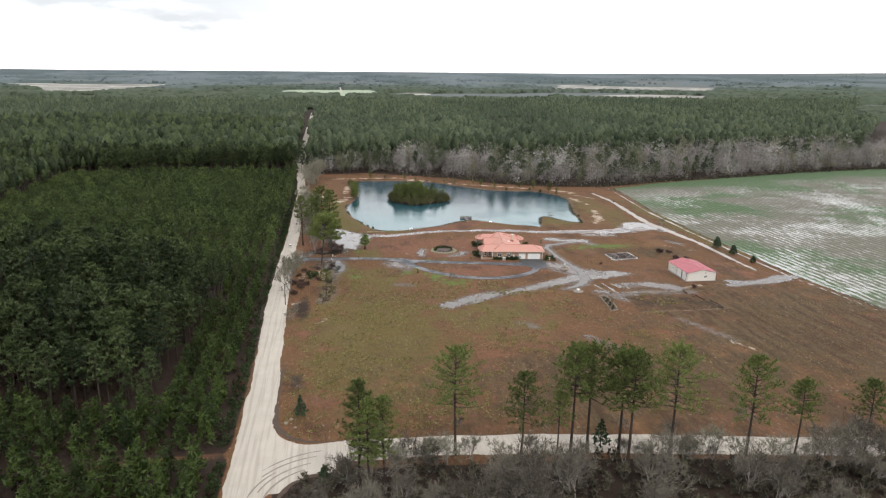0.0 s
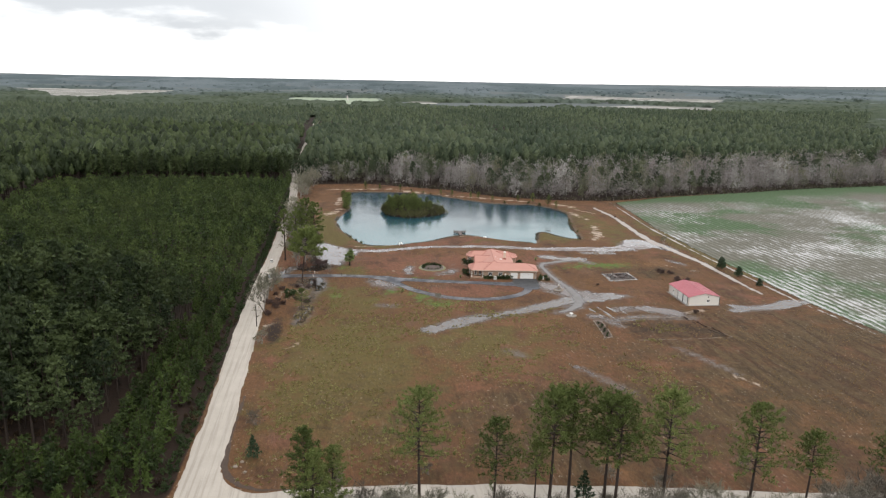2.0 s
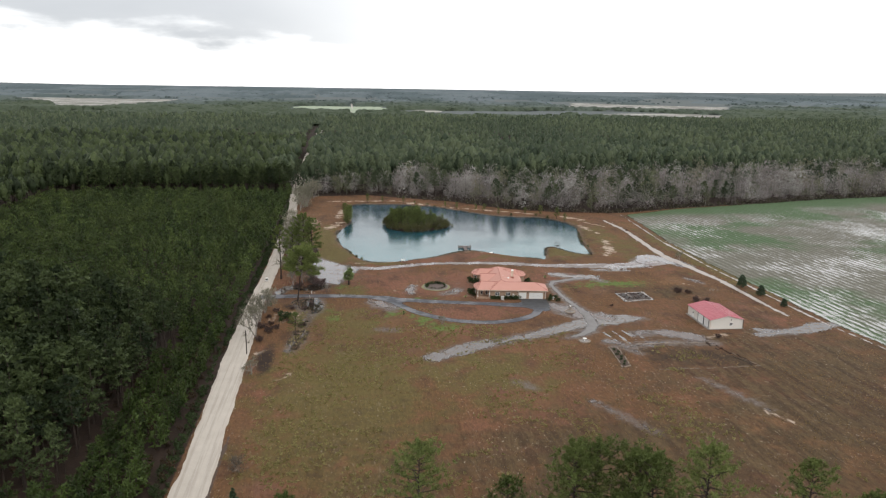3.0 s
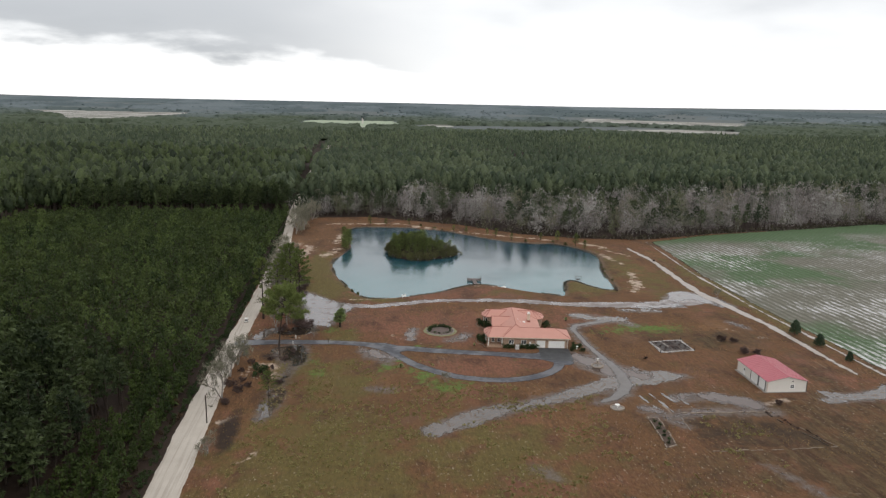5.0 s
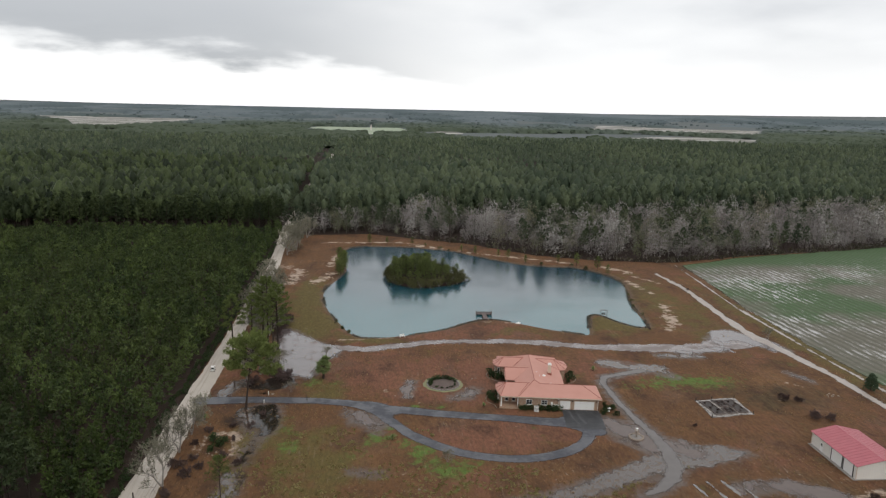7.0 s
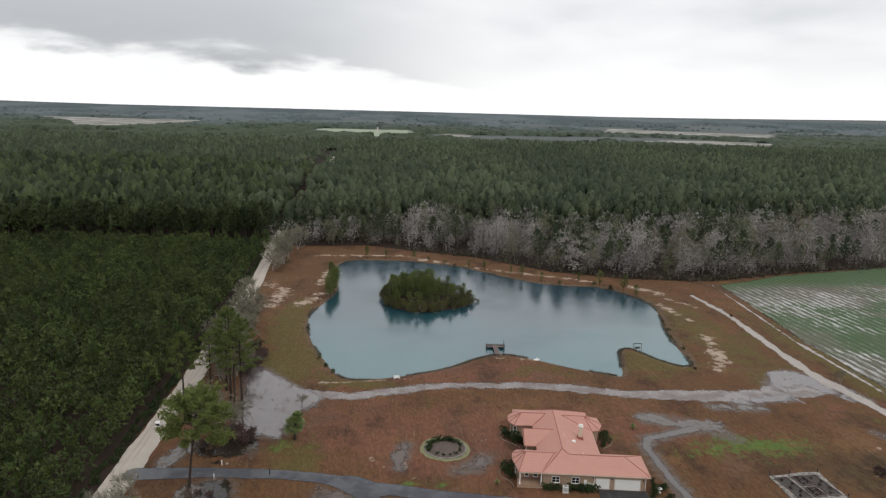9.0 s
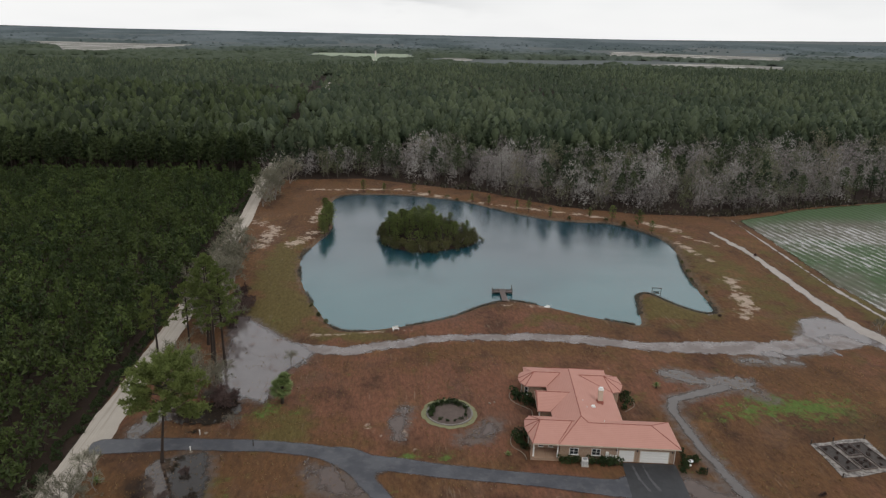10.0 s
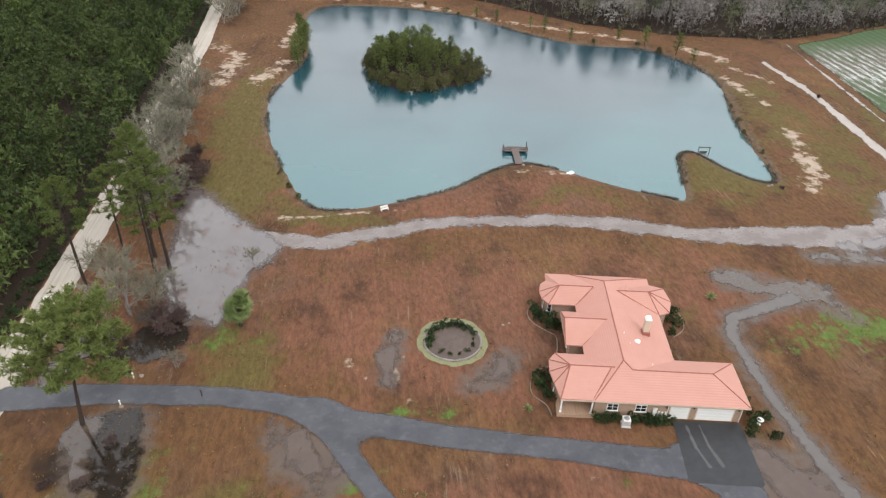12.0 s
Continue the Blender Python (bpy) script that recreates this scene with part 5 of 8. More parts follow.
# bare trees beside the road and at the pines
BARE = [Kind("bare_tree", bare_parts(12.5, 0.74, 200 + i, 2, 11, 0.30, 1.6), MAT["grey_bark"], MAT["twig"], "leafless grey roadside tree with fine spreading branches", "tree", "crown", "bare trees") for i in range(3)]
for i, (x, y, s, lab) in enumerate(((-15.4, 219, 1.05, ""), (-15.8, 232, 0.95, ""), (-15.2, 240, 0.85, ""), (-14.6, 247, 0.7, ""), (-5.5, 274, 1.08, "pale leafless tree among the pines by the drive"), (-2.5, 277, 0.7, "pale leafless tree among the pines by the drive"),
                                 (-11, 303, 1.06, ""), (-13, 309, 1.20, ""), (-10, 312, 1.10, ""), (-14, 316, 1.15, ""), (-11, 320, 1.15, ""), (-14.5, 325, 1.15, ""), (-9.5, 326, 1.20, ""), (-12, 331, 1.10, ""), (-14.8, 336, 1.06, ""), (-10.5, 338, 1.14, ""), (-13.5, 343, 1.01, ""), (-12, 350, 1.18, ""), (-14.5, 358, 1.0, ""), (-13.5, 368, 0.9, ""), (-15.4, 349, 1.0, ""), (-15.6, 373, 1.05, ""), (-15.4, 424, 0.9, ""), (-15.8, 433, 1.2, ""), (-16.4, 446, 1.2, ""), (-12.4, 436, 1.35, ""), (-9.5, 281, 1.0, ""), (-8.5, 270, 0.8, ""),
                                 (-8, 300, 0.9, ""), (-7.5, 306, 1.0, ""),
                                 (-14, 438, 1.15, ""), (-12.5, 452, 1.2, ""), (-15, 462, 1.2, ""), (-10, 468, 1.2, ""), (-13.2, 192, 0.5, ""), (39.5, 224.5, 0.32, "small leafless sapling in the lawn"), (11.5, 286.0, 0.36, "thin dead sapling at the flood's edge"),
                                 (15.5, 111.4, 0.62, ""), (19, 110.6, 0.7, ""), (24, 111, 0.55, ""), (29, 108.6, 0.6, ""), (63.5, 105.2, 0.6, ""), (69, 104.6, 0.75, ""), (72.5, 103, 0.7, ""), (80.5, 102.4, 0.7, ""), (88, 101.2, 0.55, ""), (94, 100, 0.6, ""), (104, 99, 0.65, ""), (56.5, 105.6, 0.5, ""), (36.5, 107.2, 0.5, ""), (9.5, 110.6, 0.6, ""),
                                 (152.4, 296, 0.4, ""))):
    BARE[i % 3].plant(x, y, s, label=lab)
THICKET = [Kind("bare_bush", bare_parts(8.0, 0.72, 230 + i, 4, 6, 0.32, 1.0), MAT["grey_bark"], MAT["thicket"], "leafless pale grey brush with tangled branches", "bush", "crown", "roadside brush") for i in range(3)]
_r = random.Random(5)
for i in range(58):
    x = _r.uniform(-3, 114)
    y = np.interp(x, [0, 52, 100], [111.6, 108.2, 100.4]) - _r.random() ** 1.7 * 17
    THICKET[i % 3].plant(x, float(y), _r.uniform(0.6, 1.0) if i % 3 else _r.uniform(1.1, 1.6))
for i, (x, y, s) in enumerate(((-9.8, 146.5, 0.6), (8, 122.4, 0.7), (12.5, 112.6, 1.0), (16, 111.6, 0.9), (66, 113.4, 0.6), (57, 118, 0.5), (4, 262, 0.5), (-1, 272, 0.6), (84, 119, 0.5), (24, 124, 0.4))):
    THICKET[i % 3].plant(x, y, s)
DARK = [Kind("dark_bush", bare_parts(4.2, 0.9, 260 + i, 5, 7, 0.30, 1.5), MAT["timber"], MAT["bush_twig"], "dark reddish leafless bush standing in water", "bush", "crown", "dark bushes") for i in range(2)]
for i, (x, y, s) in enumerate(((0.6, 270.5, 1.0), (-6, 268, 0.8), (2, 272, 0.8), (-1.5, 272.5, 1.1), (-1.5, 249, 0.5), (-2.8, 243, 0.5), (-3.2, 226, 0.6), (-15, 226, 0.8), (-12.5, 222, 0.8), (-14, 215, 0.7),
                               (-4.5, 314, 1.3), (-3.5, 318, 1.2), (-6, 317, 1.4), (-5.5, 321, 1.3), (-7.2, 313, 1.3), (-6.4, 326, 1.3), (-5.0, 308, 1.1), (99, 237, 0.3), (119.8, 205.2, 0.5), (130, 239, 0.85), (128.6, 250.5, 0.8), (132, 249, 0.6), (133.5, 238, 0.7), (153, 356, 0.4), (116.8, 307.5, 0.3))):
    DARK[i % 2].plant(x, y, s)

# cedars and evergreens standing singly
CEDAR = Kind("cedar_tree", cone_parts(5, 1.5, 14, 9, 7, 0.5, 300), MAT["bark"], MAT["cedar"], "small dark green cedar standing in dry grass", "tree", group="cedars")
ROUND = Kind("evergreen_tree", cone_parts(5, 1.75, 18, 15, 8, 0.5, 305, 0.08, 0.42), MAT["bark"], MAT["cedar"], "rounded dark evergreen beside the sandy track", "tree", group="track evergreens")
for x, y, s in ((156.2, 254.5, 0.95), (157, 243.6, 0.8), (157.6, 231, 0.6)):
    ROUND.plant(x, y, s)
for x, y, s in ((-8.6, 133.4, 0.95), (0.5, 108, 0.9), (-3.5, 107.5, 0.8), (49.6, 112.4, 1.2)):
    CEDAR.plant(x, y, s)


def plant_palm():
    rng = random.Random(8)
    root = thing("palm_tree", pose(11.4, 270.4, -0.05), "bushy fan palm with stiff light green fronds on the lawn", "tree")
    trunk = Build()
    trunk.tube([(0, 0, 0), (0.03, 0, 1.2), (0, 0.04, 2.4), (0, 0, 3.6)], [0.36, 0.30, 0.28, 0.34], 9)
    trunk.tube([(0.1, 0.1, 2.6), (0.4, 0.5, 4.0), (0.5, 0.7, 5.0)], [0.24, 0.22, 0.24], 7)
    part("trunk", trunk, MAT["bark"], root)
    for o, count, reach in ((Vector((0, 0, 3.3)), 40, 1.02), (Vector((0.5, 0.7, 4.6)), 22, 0.85)):
        for i in range(count):
            a, e = i * 2.39996, -0.55 + 1.95 * ((i * 7) % count) / count
            d = Vector((math.cos(a) * math.cos(e), math.sin(a) * math.cos(e), math.sin(e)))
            hub = o + d * rng.uniform(1.0, 1.4) * reach
            fr = Build()
            fr.tube([o, hub], [0.035, 0.02], 3, False)
            side = d.cross(rnd_dir(rng, 2.0)).normalized()
            fold = side.cross(d).normalized()
            for j in range(15):
                w = -1.9 + 3.8 * j / 14
                ray = d * math.cos(w) + side * math.sin(w)
                near = hub + ray * 0.55 * reach + fold * (0.05 if j % 2 else -0.05)
                wide = (side * math.cos(w) - d * math.sin(w)) * 0.105 * reach
                tip = hub + ray * rng.uniform(1.0, 1.3) * reach + Vector((0, 0, -0.10 - 0.08 * abs(w)))
                fr.tri(hub, near - wide, near + wide)
                fr.tri(near - wide, tip, near + wide)
            part("frond", fr, MAT["palm"], root)


plant_palm()

# island: young pines inside, olive shrubs round the rim
ISLE = [Kind("young_pine", pine_parts(8, 0.22, 2.3, 26, 6, 8, 0.52, 320 + i, 0.2, False, 0.15, 0.25), MAT["bark"], MAT["near_pine"], "young green pine crowded on the pond island", "tree", group="island pines") for i in range(3)]
SHRUB = [Kind("shrub", shrub_parts(3.8, 2.5, 340 + i, 220, 0.46), MAT["grey_bark"], MAT["shrub"], "olive leafy shrub leaning over the pond edge", "bush", "foliage", "island shrubs") for i in range(3)]
_r = random.Random(11)
spots = []
while len(spots) < 58:
    x, y = _r.uniform(29, 66), _r.uniform(365, 405)
    d = -float(polygon_distance(np.array([x]), np.array([y]), ISLAND)[0])
    if d > 2.0 and all(math.hypot(x - a, y - b) > 2.3 for a, b in spots):
        spots.append((x, y))
        ISLE[len(spots) % 3].plant(x, y, _r.uniform(0.62, 1.08) * (1.05 if x < 50 else 0.75) * (0.7 if y < 376 else 1.0))
ring = ISLAND[::2]
for i, (x, y) in enumerate(ring):
    cx, cy = 47, 384
    SHRUB[i % 3].plant(x - (cx - x) * 0.01, y - (cy - y) * 0.01, _r.uniform(0.6, 1.0), z=-1.05)
    SHRUB[(i + 1) % 3].plant(x + (cx - x) * 0.16, y + (cy - y) * 0.16, _r.uniform(0.55, 0.95), z=-0.6)
# saplings round the banks
for i, (x, y, s) in enumerate(((12.4, 398, 0.85), (10.8, 390, 0.95), (11.6, 384, 0.85), (12.8, 403, 0.95), (11.5, 409, 0.8), (10, 414, 0.8), (9, 421, 0.6), (12.4, 392, 0.75), (11.4, 395, 0.9), (10.4, 387, 0.8), (11, 401, 0.8), (12, 406, 0.75), (120, 401.5, 0.75), (127, 392.5, 0.83), (112, 405, 0.52),
                               (86, 418.5, 0.52), (90, 415, 0.60), (76, 428, 0.52), (70, 434.6, 0.45), (24, 452, 0.68), (33, 451.5, 0.52), (46, 449.5, 0.52), (129.5, 385, 0.60), (97, 407.5, 0.52))):
    ISLE[i % 3].plant(x, y, s, label="young pine sapling on the sandy pond bank")
for i, (x, y, s) in enumerate(((17, 309.5, 0.35), (14.8, 314, 0.3), (12.4, 320, 0.28), (10.4, 392, 0.6), (53, 448, 0.35), (60, 442, 0.35), (104, 404.6, 0.4), (123, 396, 0.5), (118, 402, 0.4), (64, 438, 0.3), (122.6, 336, 0.3), (124.6, 343, 0.3), (126.5, 352, 0.3), (121.8, 325, 0.28))):
    SHRUB[i % 3].plant(x, y, s, label="low brown shrub on the pond bank")
# mound with rocks and evergreen shrub by the drive
for i, (x, y, s) in enumerate(((-12.5, 229, 0.55), (-6.5, 230, 0.5), (-12, 241, 0.6), (-7, 243, 0.45), (-10.5, 225, 0.6), (-5.6, 237, 0.4), (-13.2, 235, 0.5))):
    DARK[i % 2].plant(x, y, s, label="low reddish leafless brush round the rocky mound")

# ---- woods ----
MID_PINE = [base_tree([(w, 0), (c, 1)]) for w, c in (pine_parts(18, 0.42, 3.2, 24, 5, 4, 1.0, 400 + i, 0.25, True) for i in range(4))]
YOUNG = [base_tree([(w, 0), (c, 1)]) for w, c in (cone_parts(5.4, 1.15, 8, 4, 4, 0.85, 420 + i, 0.10, 0.7) for i in range(4))]
FULL_YOUNG = [base_tree([(w, 0), (c, 1)]) for w, c in (cone_parts(5.8, 1.95, 6, 5, 3, 1.05, 425 + i, 0.22, 0.55) for i in range(5))]


def dome(b, rings, sides, rng, jit=0.22):
    """A lumpy closed crown out of (radius, height) rings."""
    base = len(b.v)
    for r, z in rings:
        turn = rng.random()
        for j in range(sides):
            a = 6.2832 * (j + turn) / sides
            q = r * rng.uniform(1 - jit, 1 + jit)
            b.v.append((math.cos(a) * q, math.sin(a) * q, z + rng.uniform(-0.4, 0.4)))
    top = len(b.v)
    b.v.append((rng.gauss(0, 0.2), rng.gauss(0, 0.2), rings[-1][1] + 0.9))
    for i in range(len(rings) - 1):
        for j in range(sides):
            p, q = base + i * sides + j, base + i * sides + (j + 1) % sides
            b.f += [(p, q, q + sides), (p, q + sides, p + sides)]
    for j in range(sides):
        b.f.append((top - sides + j, top - sides + (j + 1) % sides, top))


def far_pine(seed, tufts=8, trunk=True, sides=5):
    rng = random.Random(seed)
    w, c = Build(), Build()
    if trunk:
        w.tube([(0, 0, 0), (0, 0, 10)], [0.22, 0.16], 3, False)
    wide = rng.uniform(0.85, 1.2)
    rings = [(0.9, 7.2), (1.7, 9.6), (1.5, 12.0), (0.6, 14.0)] if trunk else [(2.3, 9.0), (2.0, 12.0), (0.9, 14.2)][0 if sides > 4 else 1:]
    dome(c, [(r * wide, z) for r, z in rings], 6 if trunk else sides, rng, 0.45)
    for i in range(tufts):
        s = i / max(tufts - 1, 1)
        a = i * 2.39996
        r = 2.3 * wide * (1 - s) ** 0.5 * rng.uniform(0.6, 1.1)
        tuft(c, Vector((math.cos(a) * r, math.sin(a) * r, 8.0 + 6.4 * s)), 1.2, 4 if trunk else 3, rng, 0.45, 0.36)
    return base_tree([(w, 0), (c, 1)] if trunk else [(c, 0)])


def bare_far(seed, tall=14):
    """A leafless swamp tree seen from afar: a pale stem and a rounded haze of twigs."""
    rng = random.Random(seed)
    w, c = Build(), Build()
    w.tube([(0, 0, 0), (rng.gauss(0, 0.2), rng.gauss(0, 0.2), tall * 0.45), (rng.gauss(0, 0.4), rng.gauss(0, 0.4), tall * 0.85)], [0.18, 0.13, 0.04], 4, False)
    wide = rng.uniform(0.17, 0.25)
    for i in range(9):
        a, h = i * 2.39996, tall * rng.uniform(0.14, 0.6)
        reach = wide * tall * rng.uniform(0.6, 1.1)
        o = Vector((0, 0, h))
        tip = o + Vector((math.cos(a) * reach, math.sin(a) * reach, reach * rng.uniform(0.8, 1.4)))
        side = (tip - o).cross(rnd_dir(rng)).normalized() * 0.06
        w.tri(o - side, o + side, tip)
    lobes = [(Vector((0, 0, tall * 0.84)), 0.14 * tall)]
    for i in range(10):
        a, f = i * 2.39996 + rng.uniform(-0.3, 0.3), rng.uniform(0.16, 0.74)
        r = wide * tall * rng.uniform(0.55, 0.95)
        lobes.append((Vector((math.cos(a) * r, math.sin(a) * r, tall * f)), tall * rng.uniform(0.10, 0.155)))
    for i in range(396):
        o, r = lobes[i % 11]
        d = rnd_dir(rng, 0.45)
        q = o + d * r * rng.uniform(0.55, 0.95)
        t = (d + rnd_dir(rng, 0.4) * 0.7).normalized()
        side = t.cross(rnd_dir(rng)).normalized() * rng.uniform(0.08, 0.14)
        c.tri(q - side, q + side, q + t * rng.uniform(0.6, 1.2))
    return base_tree([(w, 0), (c, 1)])


FAR_PINE = [far_pine(440 + i, 20) for i in range(5)]
THIN_PINE = [far_pine(450 + i, 2, False, 4) for i in range(5)]
DEEP_PINE = [far_pine(455 + i, 10, False) for i in range(5)]
BARE_FAR = [bare_far(460 + i) for i in range(6)]


def grid_points(x0, x1, y0, y1, sx, sy, jitter, seed):
    rng = np.random.default_rng(seed)
    X, Y = np.meshgrid(np.arange(x0, x1, sx), np.arange(y0, y1, sy), indexing="ij")
    return (X + rng.uniform(-jitter, jitter, X.shape) * sx).ravel(), (Y + rng.uniform(-jitter, jitter, X.shape) * sy).ravel(), rng


def woods(name, bases, x, y, keep, scale, mats, label, seed, stretch=0.15):
    x, y, scale = x[keep], y[keep], scale[keep]
    return scatter(name, bases, x, y, ground_height(x, y) - 0.05, scale, mats, label, "trees", seed, stretch=stretch)


PINE_MATS, YOUNG_MATS, BARE_MATS = [MAT["bark"], MAT["pine"]], [MAT["bark"], MAT["young"]], [MAT["dim_bark"], MAT["wood_twig"]]


def tall_stand(x, y):
    return polygon_distance(x, y, [(-41, 140), (-38, 185), (-36, 214), (-44, 226), (-66, 240), (-110, 258), (-175, 262), (-175, 160), (-75, 150), (-58, 139)])


x, y, rng = grid_points(-175, -34, 134, 266, 4.3, 4.1, 0.42, 31)
ts = tall_stand(x, y)
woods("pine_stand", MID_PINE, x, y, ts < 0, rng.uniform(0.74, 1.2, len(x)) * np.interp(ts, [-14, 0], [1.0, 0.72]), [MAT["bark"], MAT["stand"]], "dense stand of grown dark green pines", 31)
x, y, rng = grid_points(-172, -22.4, 92, 482, 4.7, 1.95, 0.12, 32)
d = tall_stand(x, y)
gaps = vnoise(x, y, 9, 55) > np.interp(y, [100, 140, 165], [0.14, 0.12, 0.10])
size = rng.uniform(0.72, 1.2, len(x)) * np.interp(y, [90, 130, 165, 230, 300], [1.2, 1.12, 1.0, 1.0, 1.1]) * np.where(x > -25, 0.65, 1) * np.where(y < 235, 1.15, 1)
planted = (d > 1.5) & (north_of_edge(x, y) < -2) & gaps & ~((np.abs(y - 120 - 0.05 * (x + 21)) < 2.8) & (x > -60)) & (x > -168 + 0 * y)
north = y > 262 + 30 * (vnoise(x, y, 40, 56) - 0.5) - np.clip((x + 60) * 0.6, -40, 40)
woods("pine_plantation", YOUNG, x, y, planted & ~north, size, YOUNG_MATS, "rows of young green planted pines", 32)
woods("pine_plantation", FULL_YOUNG, x, y, planted & north & (vnoise(x, y, 4, 57) > 0.16), size * rng.uniform(0.75, 1.2, len(x)), [MAT["bark"], MAT["sapling"]], "closed young pine plantation with yellowish green tops", 48)
# grown pines behind the plantation and behind the bare woods
x, y, rng = grid_points(-420, 700, 476, 800, 4.8, 4.6, 0.42, 33)
e = north_of_edge(x, y)
bare_depth = np.interp(x, [-30, -10, 40, 90, 200, 400, 700], [-5, 6, 34, 62, 78, 70, 60])
view = np.abs(x - 20 - 0.12 * (y - 100)) < (y - 60) * 0.80
gap = np.abs(x - np.interp(y, [480, 720, 1150], [-23, -27, -29])) > 5.2
ride = np.abs(x - (150 + 0.1 * (y - 480))) > 2.5
grown = rng.uniform(0.75, 1.4, len(x)) * (0.86 + 0.3 * vnoise(x, y, 60, 4))
inside = (e > bare_depth + vnoise(x, y, 20, 3) * 16) & view & gap & ride
left = x < -40 + 60 * (vnoise(x, y, 50, 6) - 0.5)
woods("pine_woods", FAR_PINE, x, y, inside & (e < bare_depth + 45) & ~left, grown, PINE_MATS, "front of wide woods of grown dark green pines", 33)
# west of the road the crowns take the shaded needle colour
woods("pine_woods", FAR_PINE, x, y, inside & (e < bare_depth + 45) & left, grown, [MAT["bark"], MAT["stand"]], "front of pine woods west of the road in shade-darkened needles", 47)
woods("pine_woods", DEEP_PINE, x, y, inside & (e >= bare_depth + 45) & ~left, grown, [MAT["pine"]], "wide woods of grown dark green pines", 45)
woods("pine_woods", DEEP_PINE, x, y, inside & (e >= bare_depth + 45) & left, grown, [MAT["stand"]], "woods of pines west of the road in shade-darkened needles", 46)
x, y, rng = grid_points(-640, 1100, 800, 1250, 6.9, 6.9, 0.42, 34)
view = np.abs(x - 20 - 0.12 * (y - 100)) < (y - 60) * 0.74
gap = np.abs(x - np.interp(y, [480, 720, 1150, 1300], [-23, -27, -29, -29])) > 6
woods("distant_pine_woods", THIN_PINE, x, y, view & gap, rng.uniform(1.0, 1.5, len(x)), [MAT["pine"]], "distant woods of dark green pines", 34)
# west woods beyond the plantation
x, y, rng = grid_points(-330, -166, 240, 478, 5.0, 5.0, 0.42, 35)
woods("west_pine_woods", FAR_PINE, x, y, (x < -168) & (north_of_edge(x, y) < 4) & (x > -(y - 60) * 0.78), rng.uniform(0.85, 1.2, len(x)), [MAT["bark"], MAT["stand"]], "dark pine woods west of the young plantation", 35)
# leafless woods along the pond and the crop field
x, y, rng = grid_points(-30, 470, 402, 580, 5.9, 5.9, 0.48, 36)
e = north_of_edge(x, y)
depth = np.interp(x, [-30, -10, 40, 90, 200, 400, 700], [2, 14, 44, 72, 88, 80, 60])
keep = (e > 1) & (e < depth) & (vnoise(x, y, 12, 8) < 0.84)
woods("bare_woods", BARE_FAR, x, y, keep, rng.uniform(0.55, 1.3, len(x)) * np.where(e < 7, 0.8, 1) * (0.95 + 0.36 * vnoise(x, y, 26, 77)), BARE_MATS, "leafless lilac grey swamp woods behind the pond", 36)
x, y, rng = grid_points(-30, 470, 404, 585, 7.5, 7.5, 0.45, 37)
e = north_of_edge(x, y)
woods("scattered_pines", MID_PINE, x, y, (e > 4) & (e < 90) & (vnoise(x, y, 24, 9) > np.interp(x, [0, 60, 120, 300], [0.36, 0.46, 0.54, 0.54])), rng.uniform(0.55, 1.0, len(x)), PINE_MATS, "scattered green pines among the leafless woods", 37)
x, y, rng = grid_points(-166, -24, 481, 500, 4.2, 4.2, 0.4, 38)
woods("woods_edge_pines", MID_PINE, x, y, north_of_edge(x, y) > -2, rng.uniform(0.8, 1.05, len(x)), [MAT["bark"], MAT["stand"]], "front row of grown pines at the woods' edge", 38)
# understorey of low brush along the edges
x, y, rng = grid_points(-24, 560, 400, 470, 3.2, 3.2, 0.45, 39)
e = north_of_edge(x, y)
BRUSH = [base_tree([(w, 0), (c, 1)]) for w, c in (shrub_parts(2.4, 1.6, 480 + i, 14, 0.9) for i in range(3))]
woods("woods_edge_brush", BRUSH, x, y, (e > -1) & (e < 5), rng.uniform(0.5, 1.1, len(x)), [MAT["grey_bark"], MAT["brush"]], "dark tangled brush at the foot of the woods", 39)
x, y, rng = grid_points(-120, -22, 92, 215, 3.3, 3.3, 0.48, 49)
d = tall_stand(x, y)
woods("plantation_undergrowth", BRUSH, x, y, (vnoise(x, y, 6, 58) > 0.36) & (d > -26) & (np.abs(y - 120 - 0.05 * (x + 21)) > 1.8), rng.uniform(0.28, 0.75, len(x)), [MAT["bark"], MAT["bramble"]], "brown bramble and dead fern between the planted rows", 49)
x, y, rng = grid_points(-16, 130, 84, 113, 2.4, 2.4, 0.45, 40)
s_edge = np.interp(x, [-14, 0, 52, 100, 260], [108, 112, 108.5, 100.5, 73]) - y
woods("roadside_brush", BRUSH, x, y, (s_edge > 0.6) & (x > -9), rng.uniform(0.4, 0.95, len(x)), [MAT["grey_bark"], MAT["brush"]], "dark low brush and vines below the road", 40)


